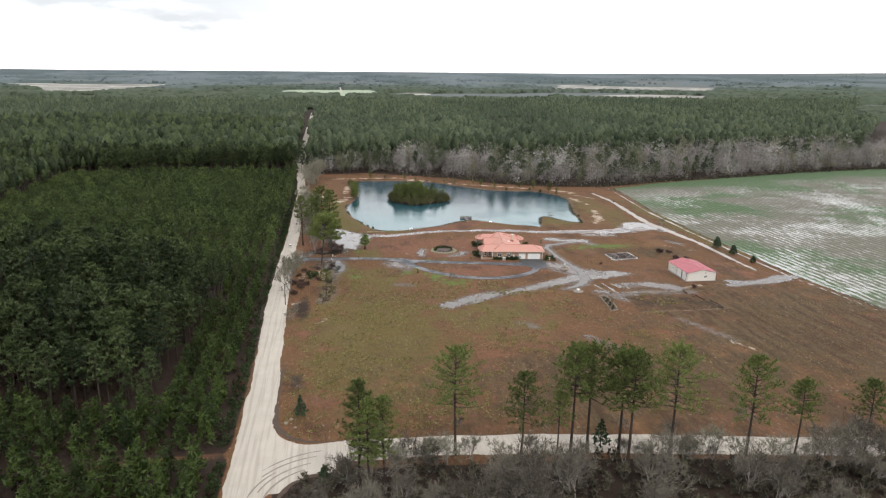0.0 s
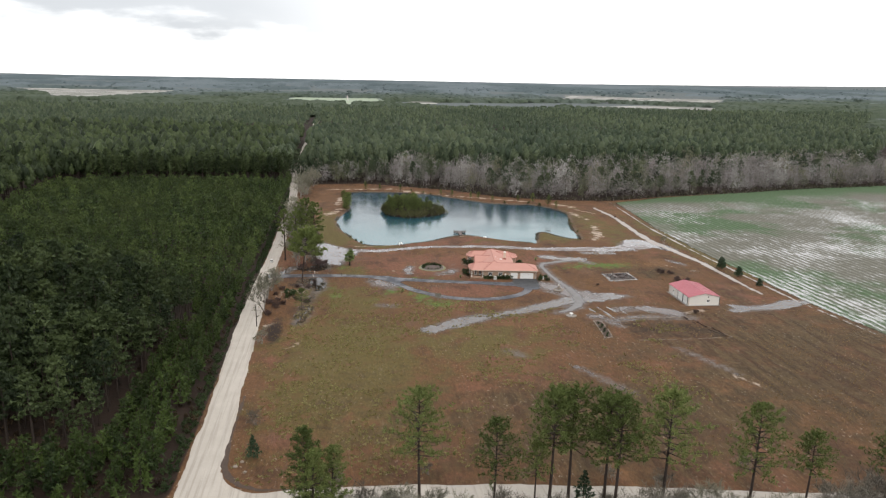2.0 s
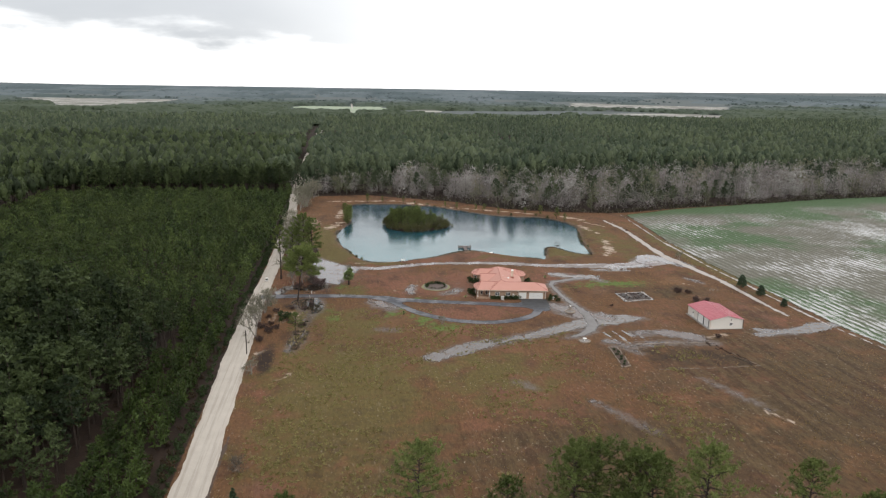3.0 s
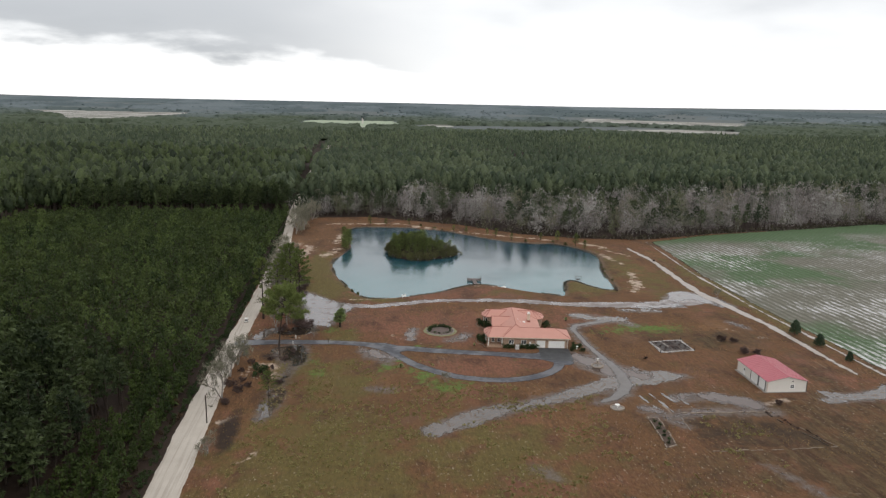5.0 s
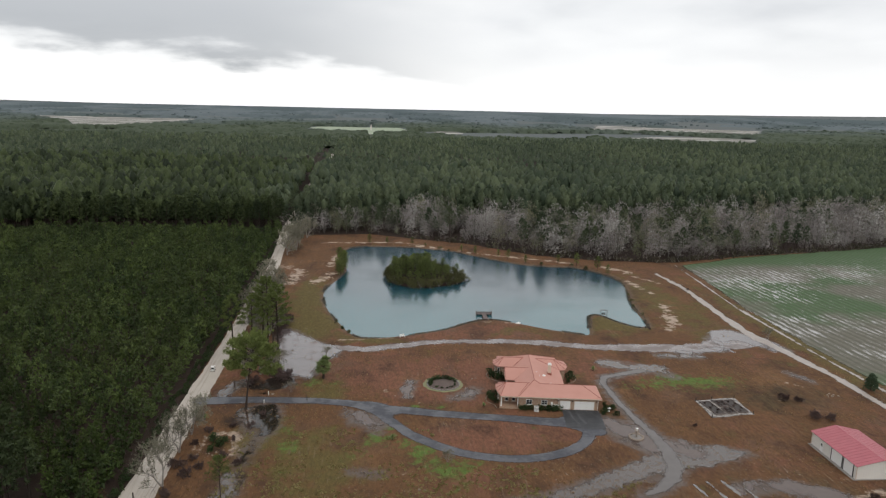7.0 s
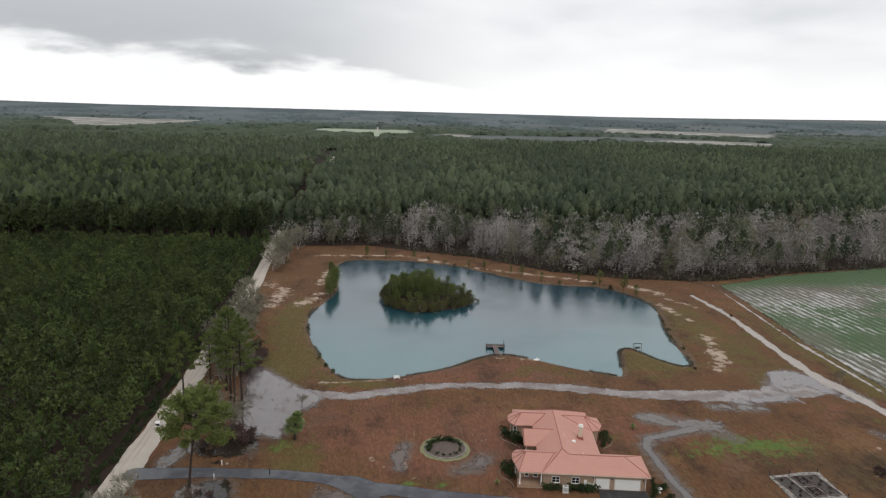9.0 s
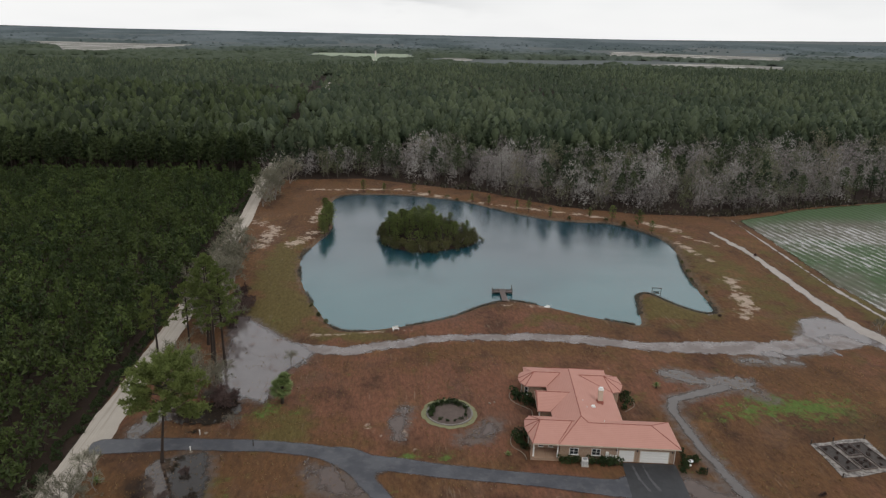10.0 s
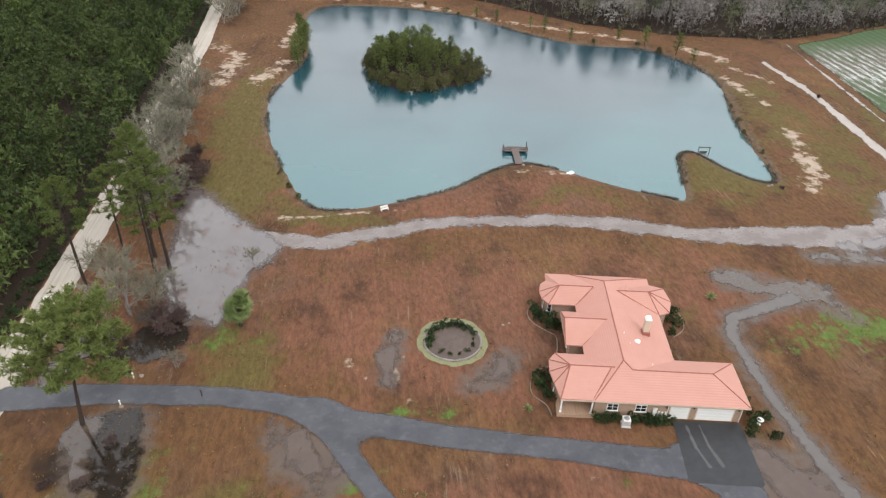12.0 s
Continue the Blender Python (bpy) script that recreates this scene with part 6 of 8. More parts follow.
def build_canopy():
    """The woods beyond, as one uneven roof of crowns with clearings left open."""
    rr = np.concatenate([np.geomspace(1080, 2600, 80), np.geomspace(2640, 4760, 34)])
    aa = np.linspace(-0.8, 1.05, 470)
    R, A = np.meshgrid(rr, aa, indexing="ij")
    rng = np.random.default_rng(3)
    X, Y = 20 + R * np.sin(A), 100 + R * np.cos(A)
    X, Y = X + rng.uniform(-3, 3, X.shape), Y + rng.uniform(-6, 6, X.shape)
    clear = np.full(X.shape, 1e9)
    for poly in ([(-705, 1900), (-595, 1880), (-560, 2250), (-560, 2850), (-1250, 2850), (-820, 2200)], [(-128, 1830), (118, 1800), (134, 2300), (-150, 2290)],
                 FAR_EAST, FAR_BACK, [(205, 1880), (262, 1870), (275, 2060), (215, 2070)]):
        clear = np.minimum(clear, polygon_distance(X, Y, poly))
    clear = np.minimum(clear, np.abs(X - (25 + (Y - 1640) * 0.008)) + np.where((Y > 1600) & (Y < 2650), 0, 99) - 4)
    low = fbm(X, Y * 1.6, 380, 71) + 0.5
    h = 8.5 + 9.0 * fbm(X, Y * 0.5, 70, 72) + rng.uniform(-2.5, 2.5, X.shape)
    h = np.where((low > 0.585) & (R > 1500) & (R < 4200), -2.0, h)
    h = np.where(R > 4300, 10.0, h)
    h = np.where(clear < 6, -4.0, h)
    h = np.where(R < 1150, -2.0, h)
    Z = ground_height(X, Y) + h
    n, m = X.shape
    i, j = np.meshgrid(np.arange(n - 1), np.arange(m - 1), indexing="ij")
    a = (i * m + j).ravel()
    tris = np.concatenate([np.column_stack([a, a + m + 1, a + m]), np.column_stack([a, a + 1, a + m + 1])])
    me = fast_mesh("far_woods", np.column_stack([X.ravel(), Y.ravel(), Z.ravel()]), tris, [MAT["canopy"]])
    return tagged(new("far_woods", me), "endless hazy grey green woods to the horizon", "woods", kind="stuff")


build_canopy()
x, y, rng = grid_points(-1500, 2000, 1240, 2500, 18, 16, 0.45, 41)
view = np.abs(x - 20 - 0.12 * (y - 100)) < (y - 60) * 0.72
clear = np.full(x.shape, 1e9)
for poly in ([(-705, 1900), (-595, 1880), (-560, 2250), (-560, 2850), (-1250, 2850), (-820, 2200)], [(-128, 1830), (118, 1800), (134, 2300), (-150, 2290)],
             FAR_EAST, FAR_BACK, [(205, 1880), (262, 1870), (275, 2060), (215, 2070)]):
    clear = np.minimum(clear, polygon_distance(x, y, poly))


def crown_clump(seed):
    rng = random.Random(seed)
    c = Build()
    dome(c, [(7.5, 3.0), (5.2, 8.4)], 5, rng, 0.3)
    return base_tree([(c, 0)])


keep = view & (clear > 14) & (np.abs(x - 29) > 9) & (fbm(x, y * 1.6, 380, 71) + 0.5 < 0.6)
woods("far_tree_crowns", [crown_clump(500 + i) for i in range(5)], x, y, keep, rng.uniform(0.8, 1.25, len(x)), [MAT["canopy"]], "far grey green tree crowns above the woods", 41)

x, y, rng = grid_points(-2600, 3300, 2500, 4300, 36, 30, 0.48, 51)
view = np.abs(x - 20 - 0.12 * (y - 100)) < (y - 60) * 0.72
open_land = fbm(x, y * 1.6, 380, 71) + 0.5 + 0.5 * fbm(x, y * 2.5, 240, 73)
keep = view & (open_land < 0.56) & (polygon_distance(x, y, [(-560, 2250), (-560, 2850), (-1250, 2850), (-820, 2200)]) > 20) & (polygon_distance(x, y, FAR_BACK) > 20)
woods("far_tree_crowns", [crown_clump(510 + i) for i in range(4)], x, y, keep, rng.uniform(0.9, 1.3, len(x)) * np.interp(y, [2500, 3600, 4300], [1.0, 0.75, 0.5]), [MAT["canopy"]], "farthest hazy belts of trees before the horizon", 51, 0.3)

# dry grass tufts in the fields
GRASS = []
for s in range(4):
    b, rg = Build(), random.Random(520 + s)
    for _ in range(5):
        d = rnd_dir(rg, 1.2)
        side = d.cross(rnd_dir(rg)).normalized() * 0.07
        b.tri(-side, side, d * rg.uniform(0.25, 0.6))
    GRASS.append(base_tree([(b, 0)]))
rng = np.random.default_rng(42)
x, y = rng.uniform(-13, 160, 26000), rng.uniform(122, 300, 26000)
dens = vnoise(x, y, 14, 12) * 0.6 + vnoise(x, y, 3, 13) * 0.4 + np.where(x < 24, 0.20, 0)
free = np.minimum.reduce([line_distance(x, y, DRIVE), line_distance(x, y, LOOP) - 1.6, line_distance(x, y, TRACK), line_distance(x, y, WALK), line_distance(x, y, TRACK_EAST), polygon_distance(x, y, [(52, 228), (82, 236), (88, 290), (54, 282)])])
keep = (dens > 0.52) & (free > 0.6) & (polygon_distance(x, y, [(69, 248), (80, 246), (78, 236), (68, 237)]) > 0.5) & (junction_road(x, y) < -0.3)
x, y = x[keep], y[keep]
scatter("dry_grass", GRASS, x, y, ground_height(x, y) - 0.02, rng.uniform(0.4, 0.95, len(x)), [MAT["straw"]], "tufts of dry straw coloured grass", "grass", 42)

# pale green weed clumps in the rough grass
WEED = []
for s in range(4):
    b, rg = Build(), random.Random(530 + s)
    for _ in range(14):
        d = rnd_dir(rg, 0.9)
        side = d.cross(rnd_dir(rg)).normalized() * 0.10
        o = Vector((rg.gauss(0, 0.16), rg.gauss(0, 0.16), 0))
        b.tri(o - side, o + side, o + d * rg.uniform(0.3, 0.6))
    WEED.append(base_tree([(b, 0)]))
rng = np.random.default_rng(45)
x, y = rng.uniform(-13, 110, 15000), rng.uniform(124, 240, 15000)
dens = vnoise(x, y, 17, 15) * 0.5 + vnoise(x, y, 4, 16) * 0.5 - np.interp(x, [0, 30, 110], [0.0, 0.05, 0.24]) - np.interp(y, [124, 200, 240], [0.0, 0.02, 0.16])
keep = (dens > 0.44) & (junction_road(x, y) < -0.5) & (drive_field(x, y) < -0.8) & (polygon_distance(x, y, [(69, 248), (80, 246), (78, 236), (68, 237)]) > 1) & (line_distance(x, y, WALK) > 0.8) & (x > np.interp(y, [124, 240], [-13, -4])) & ((x < 38) | (y < 222))
x, y = x[keep], y[keep]
scatter("weed_clumps", WEED, x, y, ground_height(x, y) - 0.02, rng.uniform(0.45, 1.15, len(x)), [MAT["weed"]], "pale olive weed clumps in the rough field", "weeds", 46)

# weeds at the foot of the plantation along the road
x, y, rng = grid_points(-23.4, -20.9, 96, 470, 1.25, 1.5, 0.45, 44)
edge = np.interp(y, [90, 120, 150, 200, 250, 300, 400, 470], [-20.8, -21.0, -20.8, -22.3, -22.2, -21.3, -21.5, -24.5])
woods("verge_weeds", BRUSH, x, y, (x < edge - 0.2) & (np.abs(y - 120) > 3), rng.uniform(0.25, 0.6, len(x)), [MAT["bark"], MAT["hedge"]], "low dark weeds along the plantation's edge", 44)
# reeds and dead grass along the waterline
pts = np.array(SHORE)
rng = np.random.default_rng(77)
idx = rng.integers(0, len(pts), 9000)
nxt = (idx + 1) % len(pts)
f = rng.random((9000, 1))
p = pts[idx] * (1 - f) + pts[nxt] * f + rng.normal(0, 0.5, (9000, 2))
keep = vnoise(p[:, 0], p[:, 1], 7, 14) > np.where(p[:, 0] > 112, 0.28, 0.48)
p = p[keep]
REED = []
for s in range(4):
    b, rg = Build(), random.Random(540 + s)
    for _ in range(6):
        d = rnd_dir(rg, 2.2)
        side = d.cross(rnd_dir(rg)).normalized() * 0.09
        o = Vector((rg.gauss(0, 0.15), rg.gauss(0, 0.15), 0))
        b.tri(o - side, o + side, o + d * rg.uniform(0.4, 1.0))
    REED.append(base_tree([(b, 0)]))
scatter("shore_reeds", REED, p[:, 0], p[:, 1], ground_height(p[:, 0], p[:, 1]) - 0.02, rng.uniform(0.35, 0.8, len(p)), [MAT["thicket"]], "fringe of brown dead reeds along the waterline", "reeds", 43)
# ---- house ----
HOUSE = pose(55.08, 250.1, 0, 0, 0, -8)
EAVE = 3.15


def hip(b, u0, u1, v0, v1, ra, rb, zr, thick=0.22):
    """A hipped or gabled roof: eave rectangle, and a ridge from ra to rb at height zr."""
    e = [(u0, v0), (u1, v0), (u1, v1), (u0, v1)]
    along_u = abs(rb[0] - ra[0]) > abs(rb[1] - ra[1])
    top = [(*p, EAVE) for p in e] + [(*ra, zr), (*rb, zr)]
    low = [(*p, EAVE - thick) for p in e]
    if along_u:
        faces = [(0, 1, 5, 4), (1, 2, 5), (2, 3, 4, 5), (3, 0, 4)]
    else:
        faces = [(0, 1, 4), (1, 2, 5, 4), (2, 3, 5), (3, 0, 4, 5)]
    n = len(top)
    faces += [(n + 3, n + 2, n + 1, n)] + [(i, n + i, n + (i + 1) % 4, (i + 1) % 4) for i in range(4)]
    b.add(top + low, faces)


def nose(b, ring, apex, zr, thick=0.22):
    """The faceted roof over a bay."""
    n = len(ring)
    b.add([(*p, EAVE) for p in ring] + [(*p, EAVE - thick) for p in ring] + [(*apex, zr)],
          [(i, i + 1, 2 * n) for i in range(n - 1)] + [(n + i, n + i + 1, i + 1, i) for i in range(n - 1)] + [tuple(range(2 * n - 1, n - 1, -1))] + [(n - 1, 0, 2 * n)])


def window(parent, at, w, h, cols=2, rows=2):
    """A white framed window; local x runs along the wall, z up, -y outwards."""
    root = part("window", window_frame(w, h, cols, rows), MAT["white"], parent, "white framed window with small panes", at)
    cw, rh = (w - 0.1) / cols, (h - 0.1) / rows
    for i in range(cols):
        for j in range(rows):
            g = Build()
            g.box(-w / 2 + 0.05 + i * cw + 0.03, -0.035, 0.05 + j * rh + 0.03, -w / 2 + 0.05 + (i + 1) * cw - 0.03, -0.02, 0.05 + (j + 1) * rh - 0.03)
            part("pane", g, MAT["glass"], root)
    sill = Build()
    sill.box(-w / 2 - 0.08, -0.14, -0.08, w / 2 + 0.08, 0.0, -0.005)
    part("window_sill", sill, MAT["white"], root)


def window_frame(w, h, cols, rows):
    b = Build()
    t = 0.09
    for x0, x1, z0, z1 in ((-w / 2, -w / 2 + t, 0, h), (w / 2 - t, w / 2, 0, h), (-w / 2 + t, w / 2 - t, 0, t), (-w / 2 + t, w / 2 - t, h - t, h)):
        b.box(x0, -0.07, z0, x1, 0.02, z1)
    for i in range(1, cols):
        x = -w / 2 + 0.05 + i * (w - 0.1) / cols
        b.box(x - 0.04, -0.06, t, x + 0.04, 0.0, h - t)
    for j in range(1, rows):
        z = 0.05 + j * (h - 0.1) / rows
        b.box(-w / 2 + t, -0.055, z - 0.025, w / 2 - t, -0.002, z + 0.025)
    return b


def garage_door(parent, u0, u1, v, height=2.15):
    w = u1 - u0
    fr = Build()
    fr.box(-0.14, -0.05, 0, 0, 0.02, height + 0.14)
    fr.box(w, -0.05, 0, w + 0.14, 0.02, height + 0.14)
    fr.box(0, -0.05, height, w, 0.02, height + 0.14)
    root = part("garage_door", fr, MAT["trim"], parent, "white sectional garage door in tan trim", pose(u0, v, 0.02))
    for i in range(4):
        p = Build()
        z0, z1 = i * height / 4 + 0.008, (i + 1) * height / 4 - 0.008
        p.box(0.003, -0.03, z0, w - 0.003, 0.01, z1)
        n = max(2, round(w / 0.62))
        for k in range(n):
            x0 = 0.06 + k * (w - 0.06) / n
            p.box(x0, -0.045, z0 + 0.09, x0 + (w - 0.06) / n - 0.06, -0.03, z1 - 0.09)
        part("panel", p, MAT["white"], root, "white")


def ridge_cap(parent, a, b, r=0.085):
    a, b = Vector(a), Vector(b)
    n = max(2, int((b - a).length / 0.45))
    c = Build()
    c.tube([a.lerp(b, i / n) for i in range(n + 1)], [r * (0.8 + 0.25 * (i % 2)) for i in range(n + 1)], 6)
    part("ridge_cap", c, MAT["ridge"], parent, "dark mortared ridge tiles")


def build_house():
    house = thing("house", HOUSE, "single storey tan brick house with a salmon tiled hip roof", "house")
    walls = Build()
    walls.prism([(4.8, 0.0), (24.0, 0.0), (24.0, 7.2), (4.8, 7.2)], -0.1, 3.0)
    walls.prism([(4.9, 0.4), (16.1, 0.4), (16.1, 26.2), (4.9, 26.2)], -0.1, 2.99)
    walls.prism([(0.6, 2.2), (4.85, 2.2), (4.85, 7.4), (1.1, 7.4), (-0.15, 6.3), (-0.2, 4.4), (0.15, 2.9)], -0.1, 2.98)
    walls.prism([(2.6, 10.5), (5.0, 10.5), (5.0, 16.8), (2.6, 16.8)], -0.1, 2.97)
    walls.prism([(1.3, 19.5), (5.0, 19.5), (5.0, 26.1), (0.8, 26.1), (0.4, 23.9), (-0.3, 22.3), (0.0, 20.6)], -0.1, 2.96)
    walls.prism([(16.0, 18.2), (17.2, 18.3), (18.3, 19.2), (18.7, 21.2), (18.3, 23.6), (16.8, 24.3), (16.0, 24.3)], -0.1, 2.95)
    wall = part("wall", walls, MAT["brick"], house, "tan brick wall")
    roofs = [Build() for _ in range(6)]
    hip(roofs[0], 4.2, 24.7, -0.6, 7.8, (7.6, 3.6), (20.5, 3.6), 4.95)
    hip(roofs[1], 4.3, 16.7, -0.55, 26.8, (8.8, 4.8), (8.8, 22.4), 5.5)
    hip(roofs[2], 0.2, 9.0, -0.5, 8.1, (1.7, 4.0), (8.4, 4.0), 4.92)
    nose(roofs[2], [(0.2, 8.1), (-0.75, 6.7), (-0.85, 4.4), (-0.4, 2.3), (0.2, -0.5)], (1.7, 4.0), 4.918)
    hip(roofs[3], 1.9, 9.5, 9.9, 17.4, (1.9, 13.7), (9.0, 13.7), 5.05)
    hip(roofs[4], 0.3, 14.4, 19.0, 26.85, (2.0, 21.6), (12.0, 21.6), 4.9)
    nose(roofs[4], [(0.3, 25.0), (-0.7, 23.9), (-0.95, 22.0), (-0.65, 20.3), (0.3, 19.0)], (2.0, 21.6), 4.898)
    hip(roofs[5], 9.0, 16.8, 17.6, 25.0, (9.4, 20.8), (15.4, 20.8), 5.0)
    nose(roofs[5], [(16.8, 17.6), (18.5, 18.3), (19.3, 20.9), (18.8, 24.2), (16.8, 25.0)], (15.4, 20.8), 4.998)
    for b in roofs:
        part("roof", b, MAT["tile"], house, "salmon tiled roof slope")
    z = EAVE
    for a, b in (((9.9, 3.6, 4.95), (20.5, 3.6, 4.95)), ((20.5, 3.6, 4.95), (24.7, -0.6, z)), ((20.5, 3.6, 4.95), (24.7, 7.8, z)), ((8.8, 4.8, 5.5), (8.8, 22.4, 5.5)), ((8.8, 4.8, 5.5), (9.9, 3.6, 4.97)),
                 ((8.8, 4.8, 5.5), (4.6, -0.5, z)), ((8.8, 22.4, 5.5), (4.3, 26.8, z)), ((8.8, 22.4, 5.5), (16.7, 26.8, z)), ((1.7, 4.0, 4.92), (7.6, 4.0, 4.92)), ((1.7, 4.0, 4.92), (0.2, -0.5, z)),
                 ((1.7, 4.0, 4.92), (-0.4, 2.3, z)), ((1.7, 4.0, 4.92), (-0.85, 4.4, z)), ((1.7, 4.0, 4.92), (-0.75, 6.7, z)), ((1.7, 4.0, 4.92), (0.2, 8.1, z)), ((7.2, 4.0, 4.92), (4.4, -0.45, z)),
                 ((1.9, 13.7, 5.05), (8.2, 13.7, 5.05)), ((8.4, 13.7, 5.05), (4.4, 10.0, z + 0.05)), ((1.9, 9.9, z), (1.9, 13.7, 5.05)), ((1.9, 13.7, 5.05), (1.9, 17.4, z)),
                 ((2.0, 21.6, 4.9), (7.2, 21.6, 4.9)), ((2.0, 21.6, 4.9), (0.3, 19.0, z)), ((2.0, 21.6, 4.9), (-0.65, 20.3, z)), ((2.0, 21.6, 4.9), (-0.95, 22.0, z)), ((7.2, 21.6, 4.9), (4.4, 19.0, z)),
                 ((10.6, 20.8, 5.0), (15.4, 20.8, 5.0)), ((15.4, 20.8, 5.0), (18.5, 18.3, z)), ((15.4, 20.8, 5.0), (19.3, 20.9, z)), ((15.4, 20.8, 5.0), (18.8, 24.2, z)), ((15.4, 20.8, 5.0), (16.8, 17.6, z)), ((10.6, 20.8, 5.0), (16.6, 17.7, z))):
        ridge_cap(house, a, b)
    # white fascia along the eaves
    for u0, v0, u1, v1 in ((0.2, -0.62, 24.7, -0.62), (24.72, -0.6, 24.72, 7.8), (16.72, 7.8, 16.72, 17.6), (1.88, 9.9, 1.88, 17.4)):
        f = Build()
        f.box(min(u0, u1) - 0.012, min(v0, v1) - 0.012, EAVE - 0.24, max(u0, u1) + 0.012, max(v0, v1) + 0.012, EAVE - 0.02)
        part("fascia", f, MAT["trim"], house, "tan painted fascia board")
    for u, w in ((7.2, 1.5), (10.9, 1.5)):
        window(wall, pose(u, 0, 1.0), w, 1.25)
    for u in (1.9, 3.6):
        window(wall, pose(u, 2.2, 0.8), 0.85, 1.6, 1, 2)
    window(wall, pose(-0.02, 3.6, 0.8, 0, 0, -103), 0.9, 1.6, 1, 2)
    window(wall, pose(-0.17, 5.35, 0.8, 0, 0, -91.5), 0.9, 1.6, 1, 2)
    window(wall, pose(-0.15, 21.4, 0.8, 0, 0, -100), 0.9, 1.6, 1, 2)
    window(wall, pose(0.65, 20.05, 0.8, 0, 0, -40), 0.8, 1.6, 1, 2)
    window(wall, pose(2.6, 12.4, 0.8, 0, 0, -90), 0.9, 1.6, 1, 2)
    window(wall, pose(2.6, 15.0, 0.8, 0, 0, -90), 0.9, 1.6, 1, 2)
    garage_door(wall, 14.75, 17.2, 0.0)
    garage_door(wall, 18.25, 22.95, 0.0)
    # porch: raised floor, columns
    floor = Build()
    floor.prism([(0.0, -0.75), (4.78, -0.7), (4.78, 2.18), (0.35, 2.18), (0.05, 1.4)], -0.05, 0.5)
    part("porch", floor, MAT["brick"], house, "raised brick porch")
    for u, v in ((0.45, -0.25), (4.45, -0.25)):
        c = Build()
        c.box(u - 0.16, v - 0.16, 0.5, u + 0.16, v + 0.16, 0.62)
        c.lathe([(0.12, 0.62), (0.135, 1.4), (0.11, 2.75), (0.16, 2.82), (0.16, 2.92)], 12, (u, v, 0))
        part("column", c, MAT["white"], house, "white round porch column")
    ch = Build()
    ch.box(12.95, 11.75, 3.6, 13.75, 12.5, 6.75)
    chim = part("chimney", ch, MAT["trim"], house, "tan plastered chimney")
    flash = Build()
    flash.box(12.8, 11.5, 4.0, 13.9, 12.62, 4.62)
    part("flashing", flash, MAT["ridge"], chim, "dark flashing at the roof")
    cap = Build()
    cap.box(12.88, 11.68, 6.75, 13.82, 12.57, 6.85)
    cap.box(13.1, 11.9, 6.85, 13.6, 12.35, 7.1)
    cap.box(13.0, 11.8, 7.1, 13.7, 12.45, 7.16)
    part("chimney_cap", cap, MAT["white"], chim, "white chimney cap")
    sky = Build()
    sky.lathe([(0.42, 4.55), (0.42, 4.78), (0.34, 4.88), (0.15, 4.94)], 12, (11.7, 9.6, 0))
    part("roof_vent", sky, MAT["white"], house, "white domed roof vent")
    for u, v, zz in ((10.4, 8.6, 5.05), (9.9, 10.6, 5.2), (13.0, 5.4, 4.25)):
        p = Build()
        p.tube([(u, v, zz - 0.2), (u, v, zz + 0.25)], [0.06, 0.06], 8)
        part("vent_pipe", p, MAT["white"], house)
    for i, (u0, u1, z0, z1) in enumerate(((12.5, 13.0, 0.5, 1.8), (13.2, 13.5, 0.7, 1.25), (13.65, 13.9, 0.7, 1.2), (14.1, 14.35, 0.6, 1.2))):
        m = Build()
        m.box(u0, -0.2, z0, u1, 0.02, z1)
        m.tube([((u0 + u1) / 2, -0.1, 0), ((u0 + u1) / 2, -0.1, z0)], [0.03, 0.03], 6)
        part("utility_box", m, MAT["white"], house, "white utility box on the brick wall")
    for u, v in ((23.9, -0.15), (14.4, -0.08)):
        d = Build()
        d.tube([(u, v, 0.05), (u, v, 2.8), (u, v - 0.3, EAVE - 0.2)], [0.05, 0.05, 0.05], 6)
        part("downspout", d, MAT["white"], house, "white downspout")
    for u in (17.7, 14.2, 23.5):
        lp = Build()
        lp.lathe([(0.05, 0), (0.1, 0.06), (0.1, 0.24), (0.03, 0.32)], 8, (u, -0.12, 2.05))
        part("wall_lantern", lp, MAT["dark"], house, "dark wall lantern")


build_house()


def local(u, v, z=0, turn=0):
    return HOUSE @ pose(u, v, z, 0, 0, turn)


def build_ac(m):
    ac = thing("air_conditioner", m, "boxy white outdoor air conditioner on a slab", "air conditioner")
    pad, box, fan = Build(), Build(), Build()
    pad.box(-0.6, -0.6, 0, 0.6, 0.6, 0.12)
    part("slab", pad, MAT["concrete"], ac)
    box.box(-0.48, -0.48, 0.12, 0.48, 0.48, 1.2)
    body = part("body", box, MAT["white"], ac)
    for i in range(7):
        s = Build()
        s.box(-0.44, -0.5, 0.24 + i * 0.12, 0.44, -0.482, 0.30 + i * 0.12)
        part("louvre", s, MAT["steel"], body)
    fan.lathe([(0.38, 1.2), (0.38, 1.23), (0.1, 1.25)], 14)
    part("fan_grille", fan, MAT["steel"], ac)


